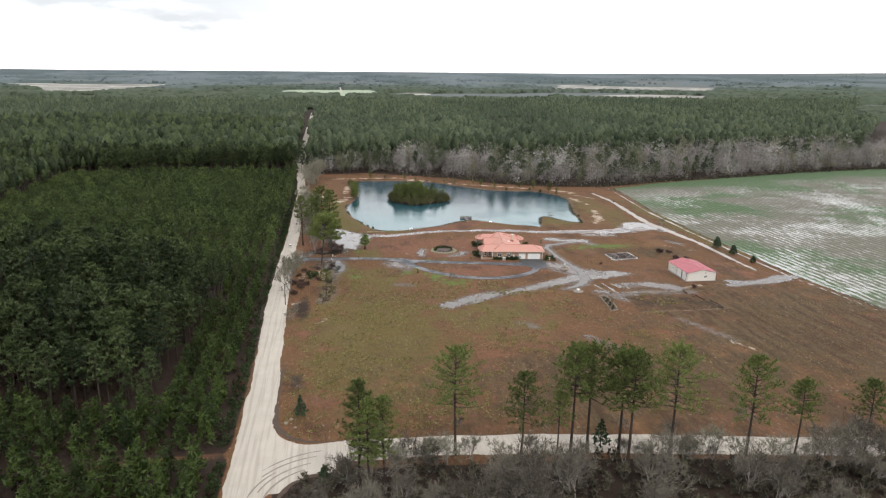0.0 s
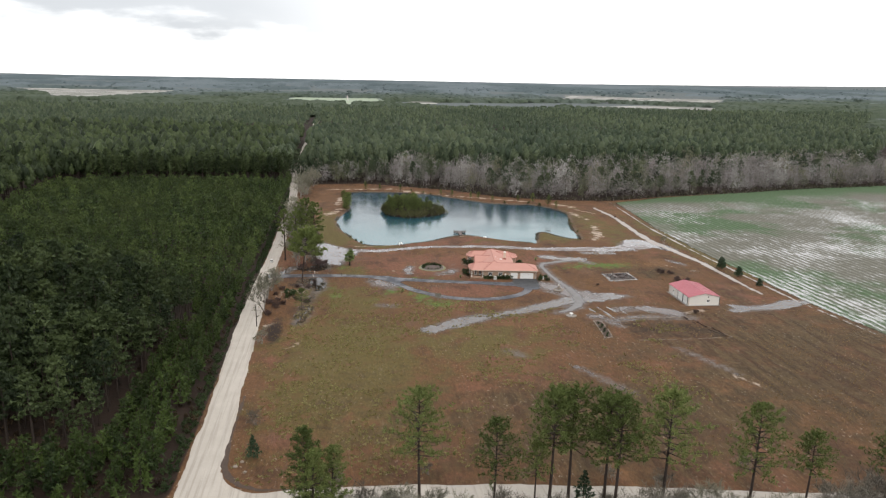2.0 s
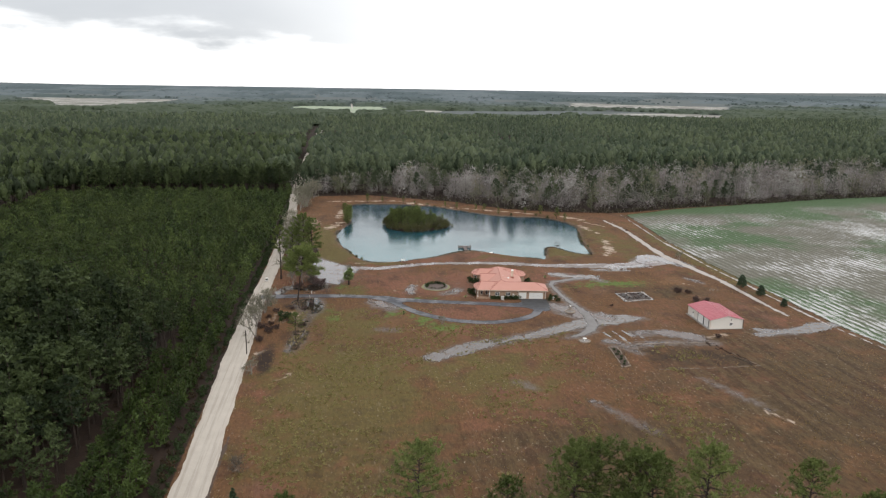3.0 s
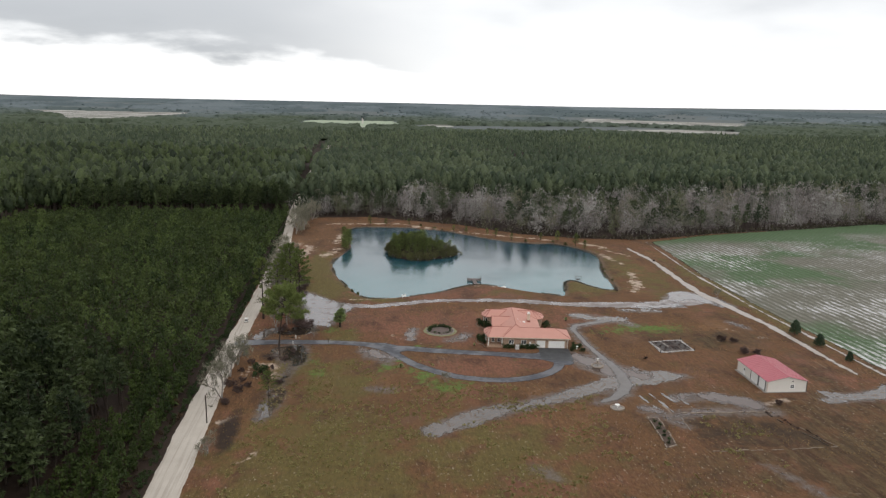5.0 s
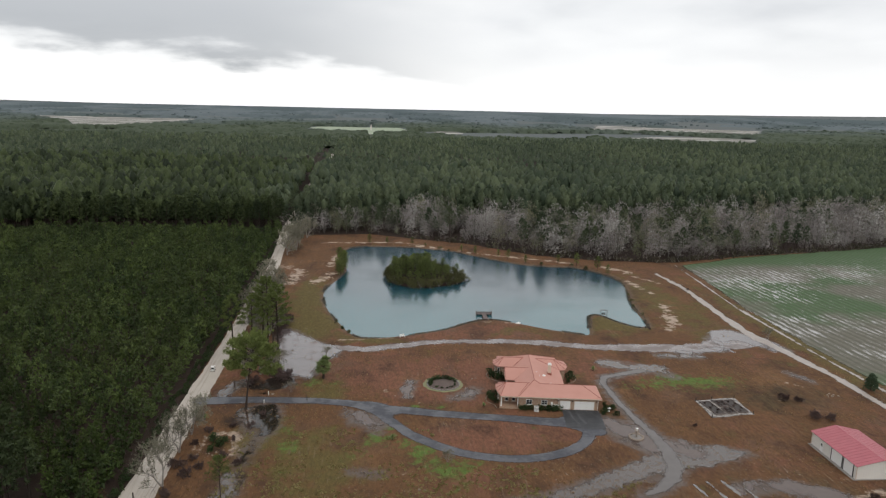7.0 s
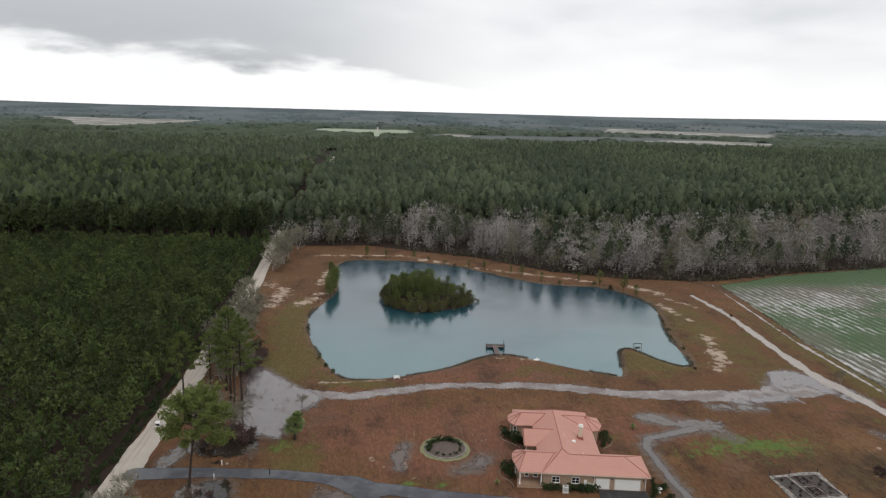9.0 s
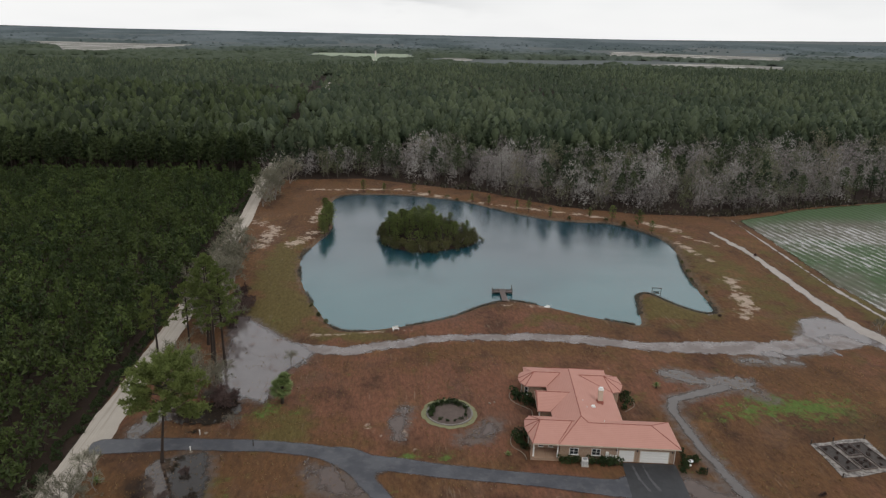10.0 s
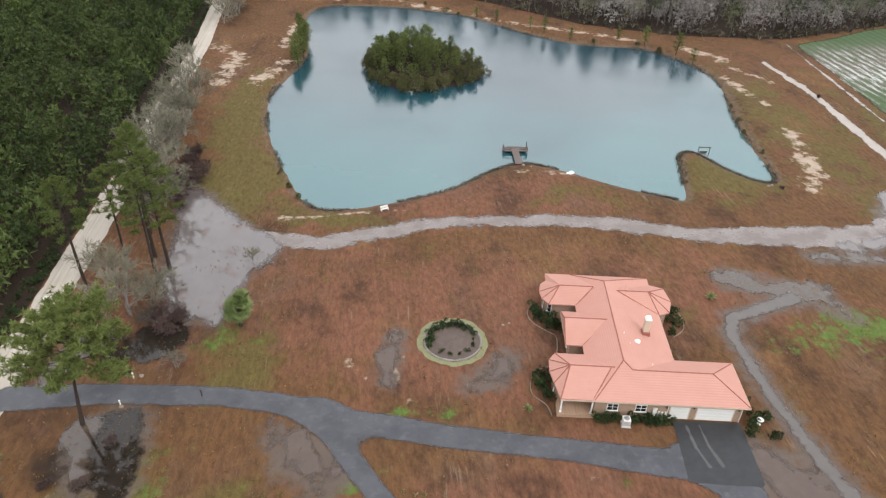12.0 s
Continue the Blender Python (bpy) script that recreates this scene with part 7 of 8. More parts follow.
build_ac(local(8.9, -1.5))
HEDGE = [Kind("hedge_shrub", shrub_parts(1.3, 0.95, 560 + i, 70, 0.3), MAT["bark"], MAT["hedge"], "dark green clipped shrub against the brick wall", "bush", "foliage", "foundation shrubs") for i in range(3)]
for i, (u, v, s) in enumerate(((5.4, -0.9, 0.95), (6.5, -0.75, 0.85), (7.4, -0.8, 0.9), (10.0, -0.9, 0.95), (11.0, -0.9, 0.95), (12.0, -1.0, 1.0), (13.0, -1.1, 1.1), (13.9, -1.2, 1.15), (25.4, -0.8, 1.0), (26.4, 0.4, 0.8), (26.0, 2.0, 0.7), (27.6, 0.8, 1.1),
                               (-1.6, 4.6, 1.4), (-1.5, 6.2, 1.3), (-0.9, 2.6, 1.0), (-0.9, 19.2, 1.5), (0.6, 17.8, 1.4), (1.6, 17.0, 1.2), (-1.6, 21.0, 1.2), (19.9, 19.5, 1.2), (20.2, 22.0, 1.1), (19.3, 17.2, 0.9), (26.2, 3.6, 0.6), (27.8, -2.4, 0.9), (24.9, -2.1, 0.8))):
    p = local(u, v).translation
    HEDGE[i % 3].plant(p.x, p.y, s)

# stone edging of the beds
def edging(pts, label="pale stone edging round a foundation bed"):
    ob = thing("bed_edging", pose(*pts[0], 0.0), label, "edging")
    o = Vector((*pts[0], 0))
    line = rounded(pts, 6, False)
    rng = random.Random(len(pts))
    for i, p in enumerate(line[:-1]):
        b = Build()
        q = Vector((*line[i + 1], 0)) - Vector((*p, 0))
        L = q.length * 0.47
        b.lathe([(L * 0.9, 0), (L, 0.07), (L * 0.8, 0.15), (L * 0.3, 0.18)], 6)
        part("stone", b, MAT["stone"], ob, at=Matrix.Translation(Vector((*p, -0.02)) - o) @ pose(0, 0, 0, 0, 0, math.degrees(math.atan2(q.y, q.x))) @ Matrix.Diagonal((1, rng.uniform(0.4, 0.6), rng.uniform(0.8, 1.2), 1)))


def L2(*uv):
    return [tuple(local(u, v).translation[:2]) for u, v in uv]


edging(L2((-0.6, -0.6), (-1.2, 1.2), (-2.9, 3.0), (-3.0, 5.4), (-2.0, 7.6), (0.4, 9.0), (1.2, 11.5), (1.4, 15.0), (0.2, 16.2), (-2.0, 18.2), (-2.6, 20.6), (-1.6, 23.0)))
edging(L2((19.2, 16.2), (21.2, 18.2), (21.6, 20.8), (21.0, 23.4)))
# ---- shed ----
SHED = pose(120.7, 212.2, 0, 0, 0, -2.0)


def build_shed():
    W, L, H, R = 10.4, 15.0, 3.1, 4.3
    shed = thing("shed", SHED, "long cream metal shed with a red ribbed gable roof", "shed")
    slab = Build()
    slab.box(-0.7, -0.25, -0.05, W + 0.25, L + 0.25, 0.1)
    part("slab", slab, MAT["gravel"], shed, "stained concrete footing")
    b = Build()
    prof = [(0, 0.1), (W, 0.1), (W, H), (W / 2, R - 0.06), (0, H)]
    for y0, y1 in ((0, 0.12), (L - 0.12, L)):
        n = len(prof)
        b.add([(x, y0, z) for x, z in prof] + [(x, y1, z) for x, z in prof], [tuple(range(n)), tuple(range(2 * n - 1, n - 1, -1))] + [(i, n + i, n + (i + 1) % n, (i + 1) % n) for i in range(n)])
    b.box(0, 0.12, 0.1, 0.12, L - 0.12, H)
    b.box(W - 0.12, 0.12, 0.1, W, L - 0.12, H)
    wall = part("wall", b, MAT["cream"], shed, "cream ribbed metal wall")
    ribs = Build()
    for i in range(int(L / 0.6)):
        ribs.box(-0.025, 0.3 + i * 0.6, 0.1, 0.0, 0.36 + i * 0.6, H)
        ribs.box(W, 0.3 + i * 0.6, 0.1, W + 0.025, 0.36 + i * 0.6, H)
    for i in range(int(W / 0.6)):
        x = 0.3 + i * 0.6
        ribs.box(x, -0.025, 0.1, x + 0.06, 0.0, H + (R - H) * (1 - abs(x + 0.03 - W / 2) / (W / 2)) - 0.15)
    part("siding_rib", ribs, MAT["cream"], wall, "raised siding ribs")
    ov = 0.35
    for side in (0, 1):
        x0, x1 = (-ov, W / 2) if side == 0 else (W + ov, W / 2)
        z0 = H - (R - H) * ov / (W / 2)
        n = 16
        sheet_w = (L + 2 * ov) / n
        for i in range(n):
            y0, y1 = -ov + i * sheet_w, -ov + (i + 1) * sheet_w - 0.004
            b = Build()
            b.add([(x0, y0, z0 + 0.02), (x1, y0, R + 0.02), (x1, y1, R + 0.02), (x0, y1, z0 + 0.02), (x0, y0, z0 - 0.04), (x1, y0, R - 0.04), (x1, y1, R - 0.04), (x0, y1, z0 - 0.04)],
                  [(0, 3, 2, 1) if side == 0 else (0, 1, 2, 3), (4, 5, 6, 7) if side == 0 else (7, 6, 5, 4), (0, 1, 5, 4), (1, 2, 6, 5), (2, 3, 7, 6), (3, 0, 4, 7)])
            b.add([(x0, y1 - 0.05, z0 + 0.02), (x1, y1 - 0.05, R + 0.02), (x1, y1, R + 0.02), (x0, y1, z0 + 0.02), (x0, y1 - 0.05, z0 + 0.06), (x1, y1 - 0.05, R + 0.06), (x1, y1, R + 0.06), (x0, y1, z0 + 0.06)],
                  [(4, 7, 6, 5), (0, 1, 5, 4), (2, 3, 7, 6), (3, 0, 4, 7)])
            part("roof_panel", b, MAT["ribbed"], shed, "red ribbed metal sheet")
    cap = Build()
    cap.add([(W / 2 - 0.25, -ov, R - 0.02), (W / 2, -ov, R + 0.09), (W / 2 + 0.25, -ov, R - 0.02), (W / 2 - 0.25, L + ov, R - 0.02), (W / 2, L + ov, R + 0.09), (W / 2 + 0.25, L + ov, R - 0.02)], [(0, 1, 4, 3), (1, 2, 5, 4), (0, 2, 1), (3, 4, 5)])
    part("ridge_cap", cap, MAT["ribbed"], shed)
    for y0, y1 in ((1.1, 4.0), (4.6, 8.0)):
        d = Build()
        for i in range(10):
            d.box(-0.055, y0, 0.12 + i * 0.255, -0.028, y1, 0.36 + i * 0.255)
        door = part("roller_door", d, MAT["white"], wall, "white roll-up shed door")
        for yy in (y0 - 0.22, y1):
            j = Build()
            j.box(-0.09, yy, 0.1, -0.026, yy + 0.22, 2.9)
            part("jamb", j, MAT["dark"], door, "dark door jamb")
    d = Build()
    d.box(-0.06, 11.0, 0.12, -0.026, 11.95, 2.2)
    door = part("door", d, MAT["white"], wall, "white side door")
    g = Build()
    g.box(-0.075, 11.25, 1.35, -0.062, 11.7, 1.95)
    part("pane", g, MAT["glass"], door)
    window(wall, pose(6.6, -0.005, 1.1), 1.1, 0.95)
    v = Build()
    v.box(6.4, -0.06, 2.75, 6.75, -0.026, 3.1)
    part("vent", v, MAT["dark"], wall, "dark gable vent")
    for x, y in ((-0.05, -0.05), (W + 0.05, -0.05), (-0.05, L + 0.05), (W + 0.05, L + 0.05)):
        c = Build()
        c.box(x - 0.06, y - 0.06, 0.1, x + 0.06, y + 0.06, H - 0.08)
        part("corner_trim", c, MAT["dark"] if x > 0 else MAT["trim"], shed, "dark corner trim" if x > 0 else "tan corner trim")


build_shed()


# ---- dock ----
def build_dock():
    dock = thing("dock", pose(63.8, 321.6, WATER_Z, 0, 0, -3) @ Matrix.Scale(0.93, 4), "weathered timber dock with a T shaped head on the pond", "dock")
    for i in range(26):
        b = Build()
        b.box(-0.85, i * 0.26, 0.62, 0.85, i * 0.26 + 0.235, 0.67)
        part("board", b, MAT["deck"], dock)
    for i in range(13):
        b = Build()
        b.box(-2.9 + i * 0.46, 6.78, 0.62, -2.9 + i * 0.46 + 0.435, 9.0, 0.67)
        part("board", b, MAT["deck"], dock)
    for x0, y0, x1, y1 in ((-0.8, 0, -0.7, 6.8), (0.7, 0, 0.8, 6.8), (-2.85, 6.85, 3.0, 6.97), (-2.85, 8.8, 3.0, 8.92)):
        b = Build()
        b.box(x0, y0, 0.36, x1, y1, 0.61)
        part("joist", b, MAT["timber"], dock, "dark wet timber")
    for x, y, h in ((-0.75, 0.4, 0.6), (0.75, 0.4, 0.6), (-0.75, 3.4, 0.6), (0.75, 3.4, 0.6), (-2.8, 6.9, 1.5), (-2.8, 8.86, 1.5), (-0.9, 8.86, 0.6), (0.9, 8.86, 0.6), (2.95, 6.9, 1.5), (2.95, 8.86, 2.2)):
        b = Build()
        b.tube([(x, y, -2.2), (x, y, h)], [0.1, 0.09], 8)
        part("post", b, MAT["timber"], dock)
    for x0, y0, x1, y1 in ((-2.85, 6.9, -2.75, 8.86), (2.9, 6.9, 3.0, 8.86), (-2.8, 6.86, -1.0, 6.94), (1.0, 6.86, 2.95, 6.94)):
        for z in (1.02, 1.4):
            b = Build()
            b.box(x0, y0, z, x1, y1, z + 0.1)
            part("rail", b, MAT["timber"], dock)
    for x in (-1.6, -0.7, 0.2, 1.1):
        b = Build()
        b.box(x - 0.18, 8.55, 0.67, x + 0.18, 8.75, 1.1)
        b.box(x - 0.18, 8.3, 0.67, x + 0.18, 8.55, 0.86)
        part("seat", b, MAT["deck"], dock, "small weathered dock seat")


build_dock()


def build_swing():
    s = thing("swing_frame", pose(106.4, 323.3, -0.15, 0, 0, -10), "plain dark timber swing frame with a bench seat", "swing")
    for x in (-1.2, 1.2):
        b = Build()
        b.tube([(x, 0, -0.1), (x, 0, 2.1)], [0.09, 0.08], 8)
        part("post", b, MAT["timber"], s)
    b = Build()
    b.box(-1.4, -0.08, 2.08, 1.4, 0.08, 2.24)
    part("beam", b, MAT["timber"], s)
    seat = Build()
    for i in range(4):
        seat.box(-0.75, -0.25 + i * 0.13, 0.5, 0.75, -0.14 + i * 0.13, 0.54)
        seat.box(-0.75, 0.27, 0.58 + i * 0.13, 0.75, 0.31, 0.68 + i * 0.13)
    part("bench", seat, MAT["timber"], s)
    for x in (-0.7, 0.7):
        c = Build()
        c.tube([(x, 0.05, 0.54), (x, 0, 2.1)], [0.015, 0.015], 5)
        part("chain", c, MAT["dark"], s)


build_swing()


def build_boat(x, y, turn):
    m = thing("jon_boat", pose(x, y, float(ground_height(np.array([x]), np.array([y]))[0]) - 0.02, 0, 0, turn) @ Matrix.Scale(0.8, 4), "small white boat lying upturned on the bank", "boat")
    b = Build()
    rings = [(-1.3, 0.45, 0.30), (-1.1, 0.6, 0.42), (0.6, 0.62, 0.46), (1.1, 0.5, 0.40), (1.4, 0.32, 0.24)]
    vs = []
    for px, w, h in rings:
        vs += [(px, -w, 0), (px, -w * 0.8, h), (px, w * 0.8, h), (px, w, 0)]
    fs = [(i * 4 + j, (i + 1) * 4 + j, (i + 1) * 4 + j + 1, i * 4 + j + 1) for i in range(4) for j in range(3)] + [(0, 1, 2, 3), (19, 18, 17, 16)]
    b.add(vs, fs)
    part("hull", b, MAT["white"], m)
    for yy in (-0.25, 0.25):
        k = Build()
        k.box(-1.1, yy - 0.03, 0.40, 1.0, yy + 0.03, 0.50)
        part("keel_strip", k, MAT["white"], m)


build_boat(74.2, 317.3, 35)


def build_bench(x, y, turn):
    m = thing("bench", pose(x, y, 0, 0, 0, turn), "low white slatted bench on the pond bank", "bench")
    for i in range(4):
        b = Build()
        b.box(-0.8, -0.25 + i * 0.14, 0.42, 0.8, -0.14 + i * 0.14, 0.46)
        part("slat", b, MAT["white"], m)
        b = Build()
        b.box(-0.8, 0.32, 0.52 + i * 0.12, 0.8, 0.35, 0.62 + i * 0.12)
        part("slat", b, MAT["white"], m)
    for px, py in ((-0.7, -0.2), (0.7, -0.2), (-0.7, 0.3), (0.7, 0.3)):
        b = Build()
        b.box(px - 0.05, py - 0.05, 0, px + 0.05, py + 0.05, 0.42 if py < 0 else 1.0)
        part("leg", b, MAT["white"], m)


build_bench(33.9, 302.8, 20)


# ---- garden features ----
def ring_wall(b, r0, r1, z0, z1, n=40, wob=0.0, seed=0):
    rng = random.Random(seed)
    base = len(b.v)
    for i in range(n):
        a = 6.2832 * i / n
        w = 1 + rng.uniform(-wob, wob)
        for r, z in ((r0, z0), (r1, z0), (r1, z1), (r0, z1)):
            b.v.append((r * w * math.cos(a), r * w * math.sin(a), z))
    for i in range(n):
        p, q = base + 4 * i, base + 4 * ((i + 1) % n)
        b.f += [(p + 1, q + 1, q + 2, p + 2), (p + 2, q + 2, q + 3, p + 3), (p + 3, q + 3, q, p)]


def build_bed():
    cx, cy = 42.9, 264.9
    bed = thing("flower_bed", pose(cx, cy, 0), "round mulched bed with a mossy stone rim on the lawn", "flower bed")
    b = Build()
    b.lathe([(4.1, 0.02), (4.05, 0.10), (2.5, 0.2), (0.3, 0.26)], 36)
    part("mulch", b, MAT["mulch"], bed, "greyish mulch")
    verge = Build()
    ring_wall(verge, 4.35, 5.25, 0.0, 0.05, 44, 0.04, 4)
    part("verge", verge, MAT["verge"], bed, "mossy olive verge")
    stone = Build()
    stone.lathe([(0.16, 0), (0.22, 0.08), (0.19, 0.18), (0.08, 0.22)], 6)
    me = stone.mesh("stone", MAT["gravel"])
    rng = random.Random(3)
    for i in range(66):
        a = 6.2832 * i / 66
        part("stone", me, None, bed, at=pose(4.22 * math.cos(a), 4.22 * math.sin(a), 0.01, 0, 0, rng.uniform(0, 360)) @ Matrix.Diagonal((rng.uniform(0.8, 1.15), rng.uniform(0.8, 1.1), rng.uniform(0.8, 1.3), 1)))
    for i in range(19):
        a = radians(20 + 175 * i / 12) if i < 13 else radians(205 + 26 * (i - 12))
        r = 3.45 + 0.25 * math.sin(i * 2.3) if i < 13 else 3.1
        HEDGE[i % 3].plant(cx + r * math.cos(a), cy + r * math.sin(a), rng.uniform(0.55, 0.9) if i < 13 else rng.uniform(0.3, 0.55), label="low green shrub in the round mulched bed", z=0.1)


build_bed()


def build_raised_beds():
    quad = [(105.2, 241.3), (116.6, 242.4), (118.6, 252.0), (107.6, 251.0)]
    o = Vector((*quad[0], 0))
    m = thing("kitchen_garden", pose(quad[0][0], quad[0][1], 0, 0, 0, 5.5), "rectangular wet gravel yard with sunken dark planting beds", "garden")
    pad = Build()
    pad.prism([(0, 0), (3.6, -0.25), (7.9, 0.2), (11.4, -0.1), (11.7, 4.6), (12.5, 9.5), (8.2, 9.8), (4.0, 9.4), (1.3, 9.7), (0.9, 5.0)], -0.02, 0.08)
    part("gravel_pad", pad, MAT["wet_gravel"], m, "wet grey gravel")
    for i, (x, y, w, l) in enumerate(((2.0, 1.3, 2.4, 7.0), (5.3, 1.3, 2.3, 3.0), (5.6, 5.2, 2.3, 3.2), (8.4, 1.3, 2.3, 7.0))):
        root = Build()
        root.box(x, y, 0.04, x + w, y + l, 0.16)
        bed = part("bed", root, MAT["bed_soil"], m, "dark wet soil")
        for x0, y0, x1, y1 in ((x - 0.1, y - 0.1, x + w + 0.1, y), (x - 0.1, y + l, x + w + 0.1, y + l + 0.1), (x - 0.1, y, x, y + l), (x + w, y, x + w + 0.1, y + l)):
            b = Build()
            b.box(x0, y0, 0.06, x1, y1, 0.30)
            part("edge_board", b, MAT["deck"], bed)
        for j in range(5):
            p = m.matrix_basis @ Vector((x + w * (0.25 + 0.5 * (j % 2)), y + l * (j + 0.6) / 5.4, 0.14))
            DARK[j % 2].plant(p.x, p.y, 0.15 + 0.03 * (j % 3), label="withered brown stalks in a planting bed", z=0.16)
    for x, y in ((0.0, 0.0), (11.3, 0.2), (12.2, 9.4), (1.5, 9.5), (6, 9.6)):
        b = Build()
        b.box(x - 0.08, y - 0.08, 0, x + 0.08, y + 0.08, 0.9)
        part("post", b, MAT["timber"], m)


build_raised_beds()


def log_line(parent, pts, seed, mat="stone", size=0.16, gap=0.25):
    rng = random.Random(seed)
    for p, q in zip(pts[:-1], pts[1:]):
        p, q = Vector((*p, 0)), Vector((*q, 0))
        n = max(1, int((q - p).length / 1.5))
        for i in range(n):
            if rng.random() < gap:
                continue
            a, b = p.lerp(q, i / n), p.lerp(q, (i + rng.uniform(0.7, 1.0)) / n)
            t = Build()
            jit = Vector((rng.gauss(0, 0.14), rng.gauss(0, 0.14), 0))
            t.tube([a + jit + Vector((0, 0, size * 0.6)), b + jit + Vector((0, 0, size * 0.6))], [size, size * 0.9], 7)
            part("log", t, MAT[mat], parent)


def build_plot():
    m = thing("garden_plot", pose(90.5, 184.3, 0), "overgrown rectangular garden plot edged with pale logs", "garden")
    log_line(m, [(-0.6, 0), (14.0, -0.5), (29.2, -0.3)], 1, "stone", 0.10, 0.22)
    log_line(m, [(29.2, -0.3), (24.0, 16.8)], 2, "stone", 0.08, 0.45)
    log_line(m, [(27.4, 0.6), (22.6, 16.0)], 5, "timber", 0.14, 0.4)
    log_line(m, [(3.0, 18.0), (24.2, 17.0)], 3, "stone", 0.16, 0.2)
    log_line(m, [(-0.6, 0), (1.6, 17.6)], 4, "gravel", 0.10, 0.5)
    k = thing("raised_bed", pose(82.4, 187.0, 0), "long narrow dark planting bed edged with pale stone", "garden")
    b = Build()
    b.prism([(0.1, -0.4), (2.5, 0.5), (4.0, 13.0), (1.9, 13.8)], 0.0, 0.1)
    part("soil", b, MAT["soil"], k, "dark wet soil")
    log_line(k, [(0, -0.5), (1.8, 13.9), (4.1, 13.1), (2.6, 0.4), (0, -0.5)], 6, "stone", 0.17, 0.15)
    for i in range(7):
        HEDGE[i % 3].plant(83.4 + i * 0.22 + (i % 2) * 0.7, 188.2 + i * 1.7, 0.5, label="low dark plant in the narrow planting bed", z=0.08)


build_plot()
for i in range(16):
    DARK[i % 2].plant(118.4 - i * 0.33 + (i * 29 % 7) * 0.22, 185.5 + i * 1.02, 0.11 + 0.03 * (i % 4), label="dead brown stalks along the edge of the plot")


def plant_yucca(x, y, size, label):
    """A rosette of stiff pointed leaves."""
    rng = random.Random(int(x * 10))
    m = thing("yucca", pose(x, y, 0.0), label, "plant")
    stem = Build()
    stem.tube([(0, 0, -0.05), (0, 0, 0.35 * size)], [0.12 * size, 0.09 * size], 6)
    part("stem", stem, MAT["bark"], m)
    for i in range(34):
        a, e = i * 2.39996, 0.1 + 1.3 * i / 34
        d = Vector((math.cos(a) * math.cos(e), math.sin(a) * math.cos(e), math.sin(e)))
        side = Vector((-math.sin(a), math.cos(a), 0)) * 0.07 * size
        o, length = Vector((0, 0, 0.3 * size)), size * rng.uniform(0.9, 1.25)
        b = Build()
        midp = o + d * length * 0.5 + Vector((0, 0, 0.06 * size))
        b.tri(o, midp - side, midp + side)
        b.tri(midp - side, o + d * length - Vector((0, 0, 0.08 * size)), midp + side)
        part("leaf", b, MAT["palm"], m)


plant_yucca(85.9, 272.2, 1.15, "pale spiky yucca standing on the brown lawn")
plant_yucca(51.4, 250.7, 0.8, "small spiky yucca beside the porch bed")
plant_yucca(28.6, 234.8, 1.2, "pale green spiky yucca in the grass by the loop")
plant_yucca(-14.0, 247.3, 1.2, "pale spiky yucca beside the rocky mound")


def build_fountain(x, y, tiers, label, name="fountain"):
    m = thing(name, pose(x, y, 0), label, name.replace("_", " "))
    b = Build()
    ring_wall(b, 1.35, 1.75, 0.0, 0.22, 24, 0.06, 2)
    part("stone_rim", b, MAT["stone"], m, "pale stone rim")
    f = Build()
    f.lathe([(1.4, 0.0), (1.35, 0.1), (0.6, 0.14), (0.2, 0.15)], 20)
    part("gravel", f, MAT["gravel"], m, "pale gravel")
    z = 0.1
    for i, (r, h) in enumerate(tiers):
        c = Build()
        c.lathe([(0.16, z), (0.09, z + h * 0.4), (0.13, z + h * 0.75), (r, z + h * 0.95), (r * 1.02, z + h), (r * 0.85, z + h * 0.98), (0.1, z + h * 0.9)], 16)
        part("basin", c, MAT["white"] if i == len(tiers) - 1 else MAT["stone"], m, "white cast basin" if i == len(tiers) - 1 else "pale cast basin")
        z += h


build_fountain(83.0, 232.6, ((0.75, 0.9), (0.5, 0.7), (0.3, 0.5)), "tiered pale garden fountain in a ring of stones")
build_fountain(78.8, 206.3, ((0.6, 0.8),), "white bowl on a pale stone ring in wet grass", "birdbath")
p = local(26.6, -0.2).translation


def build_urn(x, y, label):
    m = thing("birdbath", pose(x, y, 0), label, "birdbath")
    b = Build()
    b.lathe([(0.28, 0), (0.24, 0.08), (0.1, 0.2), (0.09, 0.62), (0.2, 0.7), (0.44, 0.8), (0.45, 0.86), (0.36, 0.83), (0.05, 0.78)], 18)
    part("bowl", b, MAT["white"], m)


build_urn(p.x, p.y, "round white birdbath beside the garage corner")


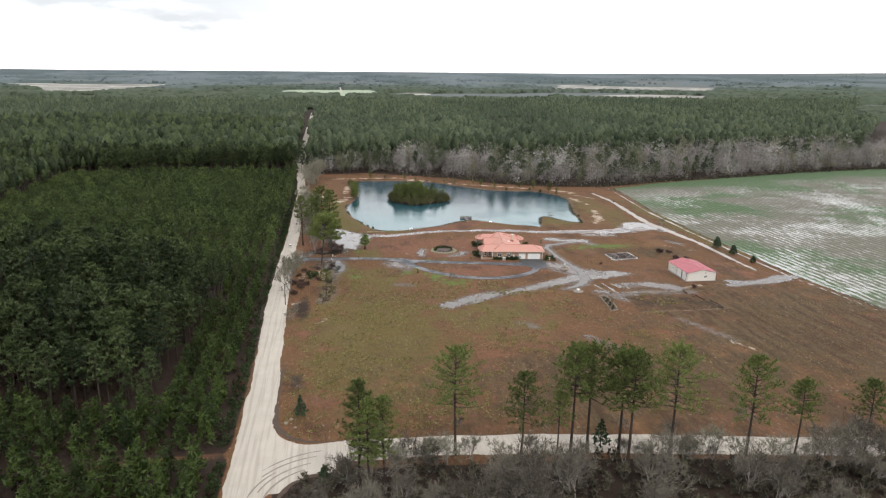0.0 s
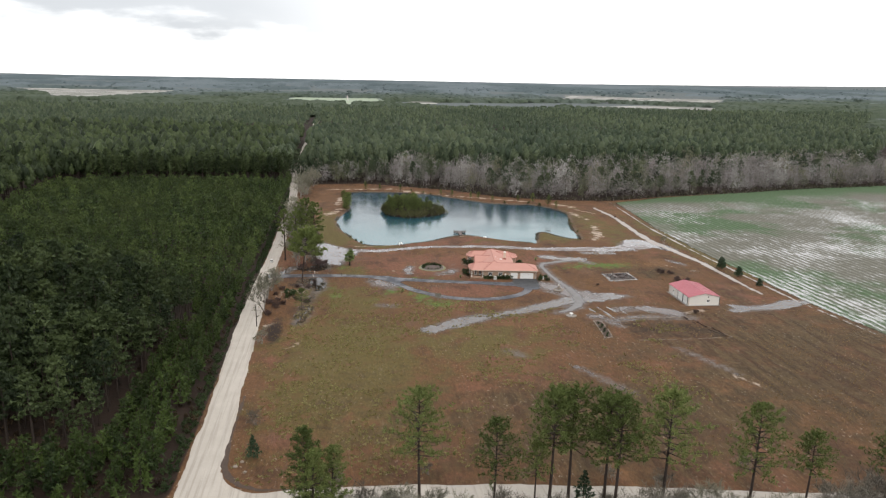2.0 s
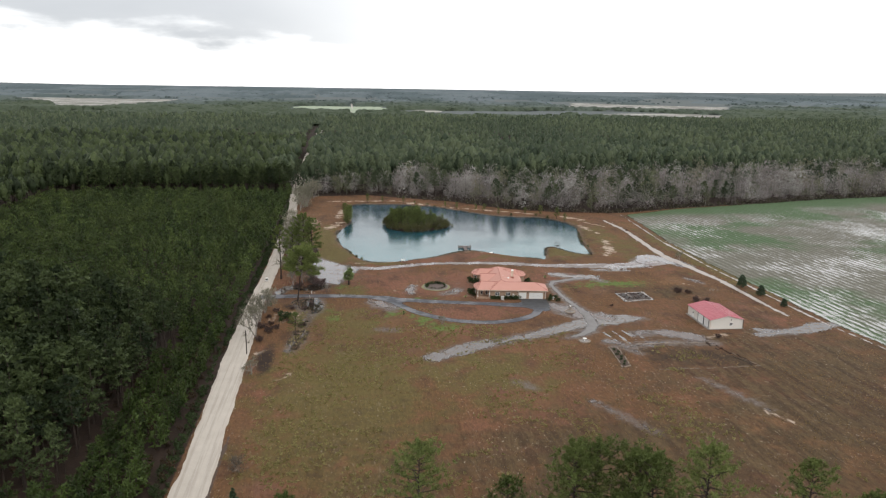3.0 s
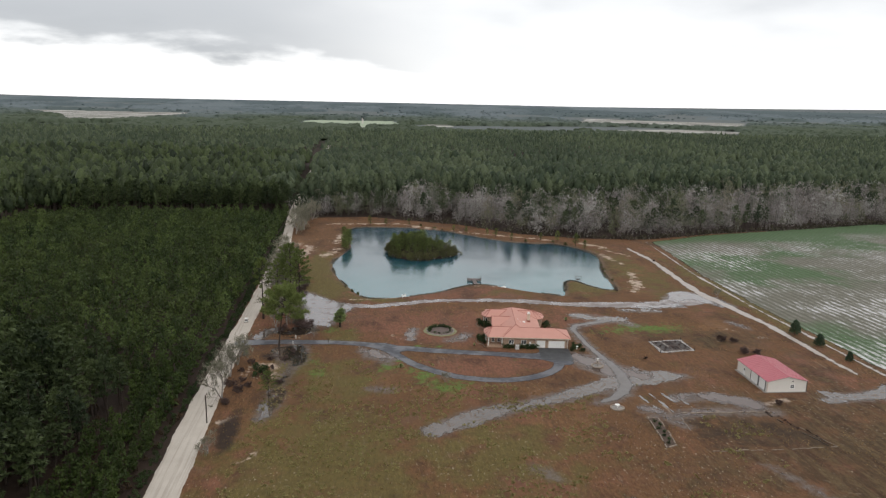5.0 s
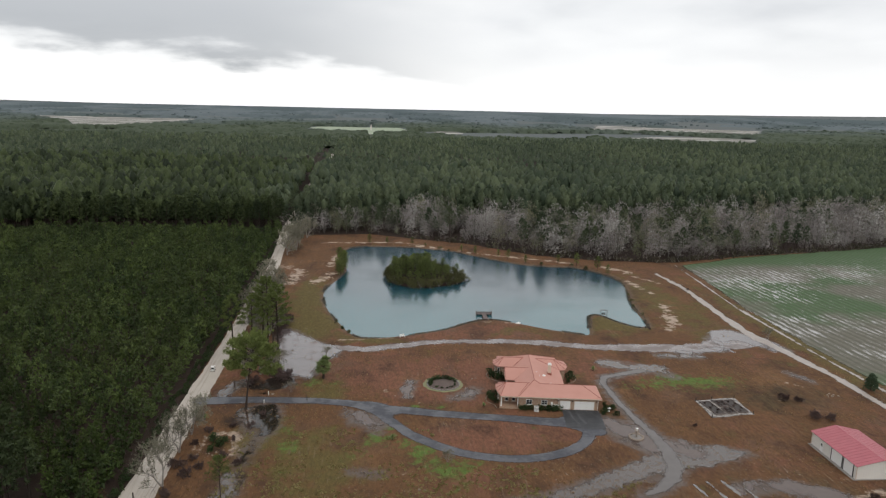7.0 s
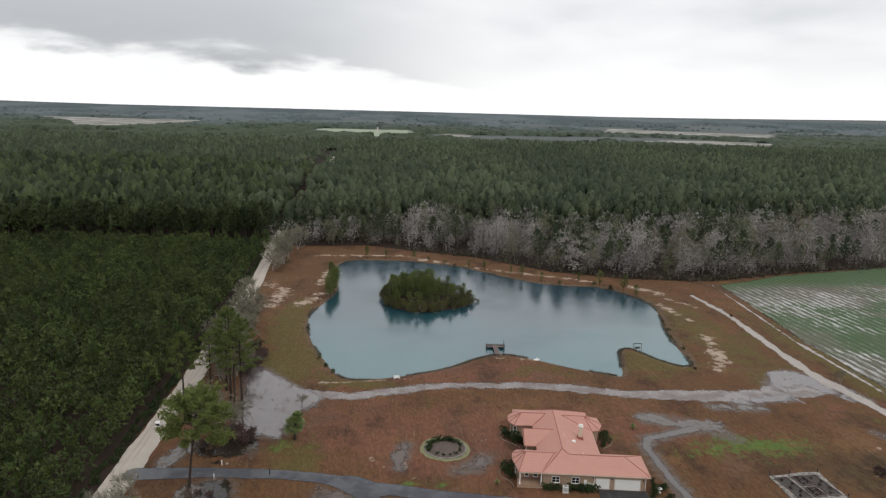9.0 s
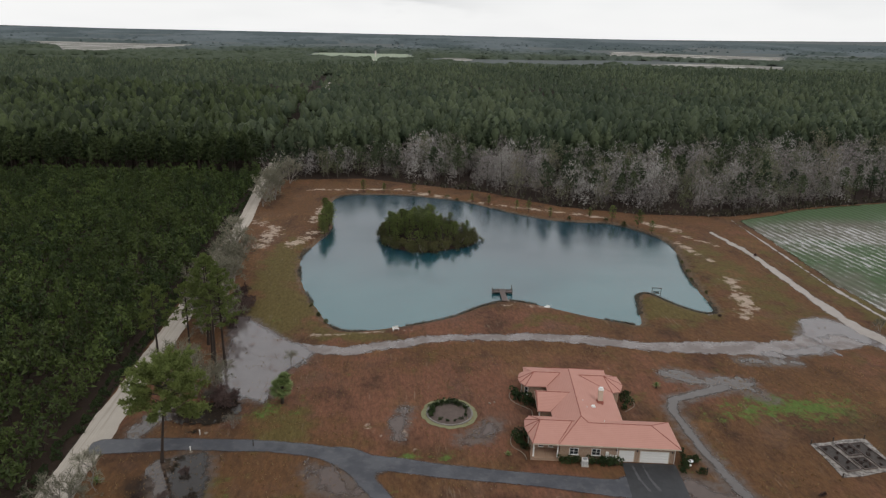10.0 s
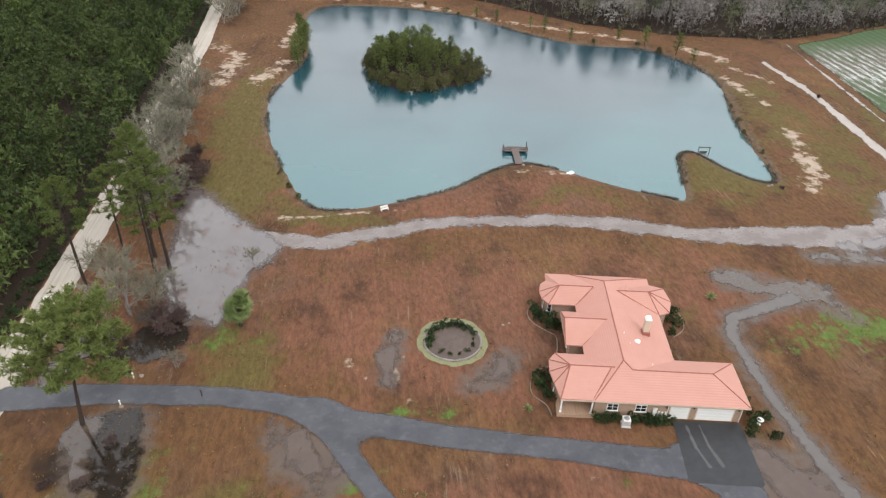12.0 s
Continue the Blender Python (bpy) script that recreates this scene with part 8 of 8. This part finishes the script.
def build_rocks():
    rng = random.Random(12)
    stone = []
    for s in range(4):
        b = Build()
        r = [rng.uniform(0.8, 1.15) for _ in range(7)]
        for lev, (f, z) in enumerate(((0.9, -0.1), (1.0, 0.25), (0.62, 0.55))):
            for j in range(7):
                a = 6.2832 * j / 7
                b.v.append((math.cos(a) * 0.5 * f * r[j], math.sin(a) * 0.5 * f * r[(j + lev) % 7], z * rng.uniform(0.8, 1.2)))
        for lev in range(2):
            for j in range(7):
                p, q = lev * 7 + j, lev * 7 + (j + 1) % 7
                b.f.append((p, q, q + 7, p + 7))
        b.f.append(tuple(range(14, 21)))
        stone.append(b.mesh("rock", MAT["stone"]))
    for i in range(34):
        a = rng.uniform(0, 6.28)
        r = rng.gauss(4.2, 0.9)
        if 0.6 < a < 1.6 and i % 3:
            continue
        ob = new("rock", stone[i % 4])
        s = rng.uniform(0.16, 0.6)
        ob.matrix_basis = pose(-8.4 + r * math.cos(a) * 0.95, 235.8 + r * 1.35 * math.sin(a), -0.03, 0, 0, rng.uniform(0, 360)) @ Matrix.Diagonal((s, s, s * 0.7, 1))
        tagged(ob, "pale rough limestone rock on the grassy mound", "rock", "mound rocks")
    for i, (x, y, s) in enumerate(((-8.3, 234.5, 1.6), (-9.8, 236.4, 1.3), (-7.2, 236.2, 1.1), (-9.4, 232.2, 1.0))):
        HEDGE[i % 3].plant(x, y, s, label="low dark evergreen shrub on the rocky mound")
    # the last six rocks stand in for a cluster of white lawn furniture
    for x, y, s in ((-1.7, 255.1, 0.7), (-0.6, 260.7, 0.8), (114.6, 308.6, 0.7), (115.6, 309, 0.6), (35.5, 262, 0.4), (33, 214.5, 0.6), (34, 214.3, 0.5), (51, 268, 0.6), (52, 268.4, 0.5), (64.4, 320.2, 0.8), (66, 319.5, 0.5), (-10.5, 132, 0.9), (-11.5, 130.5, 1.0), (-9.5, 128.4, 0.8), (142.4, 252.3, 0.7), (143.2, 251.5, 0.8), (144.2, 252.4, 0.7), (143.6, 253.2, 0.6), (145.0, 251.6, 0.6), (142.0, 251.2, 0.5)):
        ob = new("rock", stone[int(x) % 4])
        ob.matrix_basis = pose(x, y, -0.03, 0, 0, x * 40) @ Matrix.Diagonal((s, s, s * 0.6, 1))
        tagged(ob, "pale rough limestone rock lying in the grass", "rock", "loose rocks")


build_rocks()


def build_post(x, y, h, r, label, name="post", mat="timber", z=0.0, cap=None):
    m = thing(name, pose(x, y, z), label, "post")
    b = Build()
    b.tube([(0, 0, -0.1), (0.02, 0, h * 0.5), (0, 0, h)], [r, r * 0.95, r * 0.85], 8)
    part("shaft", b, MAT[mat], m)
    if cap:
        c = Build()
        c.lathe([(r * 1.3, h), (r * 1.5, h + 0.06), (r * 1.2, h + 0.2), (r * 0.3, h + 0.26)], 8)
        part("cap", c, MAT[cap], m)


build_post(-16.2, 205.8, 6.7, 0.15, "weathered dark wooden utility pole beside the sand road", "utility_pole")
build_post(8.3, 256.3, 0.95, 0.09, "short dark post at the driveway's edge", cap="dark")
build_post(-1.5, 260.3, 0.8, 0.1, "short white marker post beside the driveway", mat="white", cap="white")
build_post(-1.9, 255.4, 0.7, 0.1, "short white marker post beside the driveway", mat="white", cap="white")
p = local(28.6, -2.6).translation
build_post(p.x, p.y, 1.1, 0.1, "dark garden post near the garage path", cap="dark")


def build_cart(x, y, turn):
    """A small white utility cart on the road."""
    m = thing("utility_cart", pose(x, y, 0.04, 0, 0, turn) @ Matrix.Scale(0.75, 4), "small white utility cart standing on the sand road", "vehicle")
    b = Build()
    b.box(-0.62, -1.15, 0.32, 0.62, 1.15, 0.62)
    b.box(-0.6, 0.55, 0.62, 0.6, 1.12, 0.86)
    part("body", b, MAT["white"], m, "white")
    b = Build()
    b.box(-0.62, -0.8, 1.62, 0.62, 0.75, 1.68)
    part("canopy", b, MAT["white"], m, "white")
    for px, py in ((-0.56, -0.72), (0.56, -0.72), (-0.56, 0.66), (0.56, 0.66)):
        b = Build()
        b.tube([(px, py, 0.6), (px, py, 1.63)], [0.025, 0.025], 6)
        part("strut", b, MAT["dark"], m)
        wheel = Build()
        s = 1 if px > 0 else -1
        wheel.tube([(s * 0.5, py * 1.05, 0.25), (s * 0.68, py * 1.05, 0.25)], [0.25, 0.25], 12)
        w = part("wheel", wheel, MAT["dark"], m, "black tyre")
        hub = Build()
        hub.tube([(s * 0.675, py * 1.05, 0.25), (s * 0.69, py * 1.05, 0.25)], [0.12, 0.12], 10)
        part("hub", hub, MAT["steel"], w)
    b = Build()
    b.box(-0.5, -0.35, 0.62, 0.5, 0.1, 0.8)
    b.box(-0.5, -0.45, 0.8, 0.5, -0.35, 1.2)
    part("seat", b, MAT["dark"], m, "dark vinyl seat")


build_cart(-18.6, 277.2, 2)
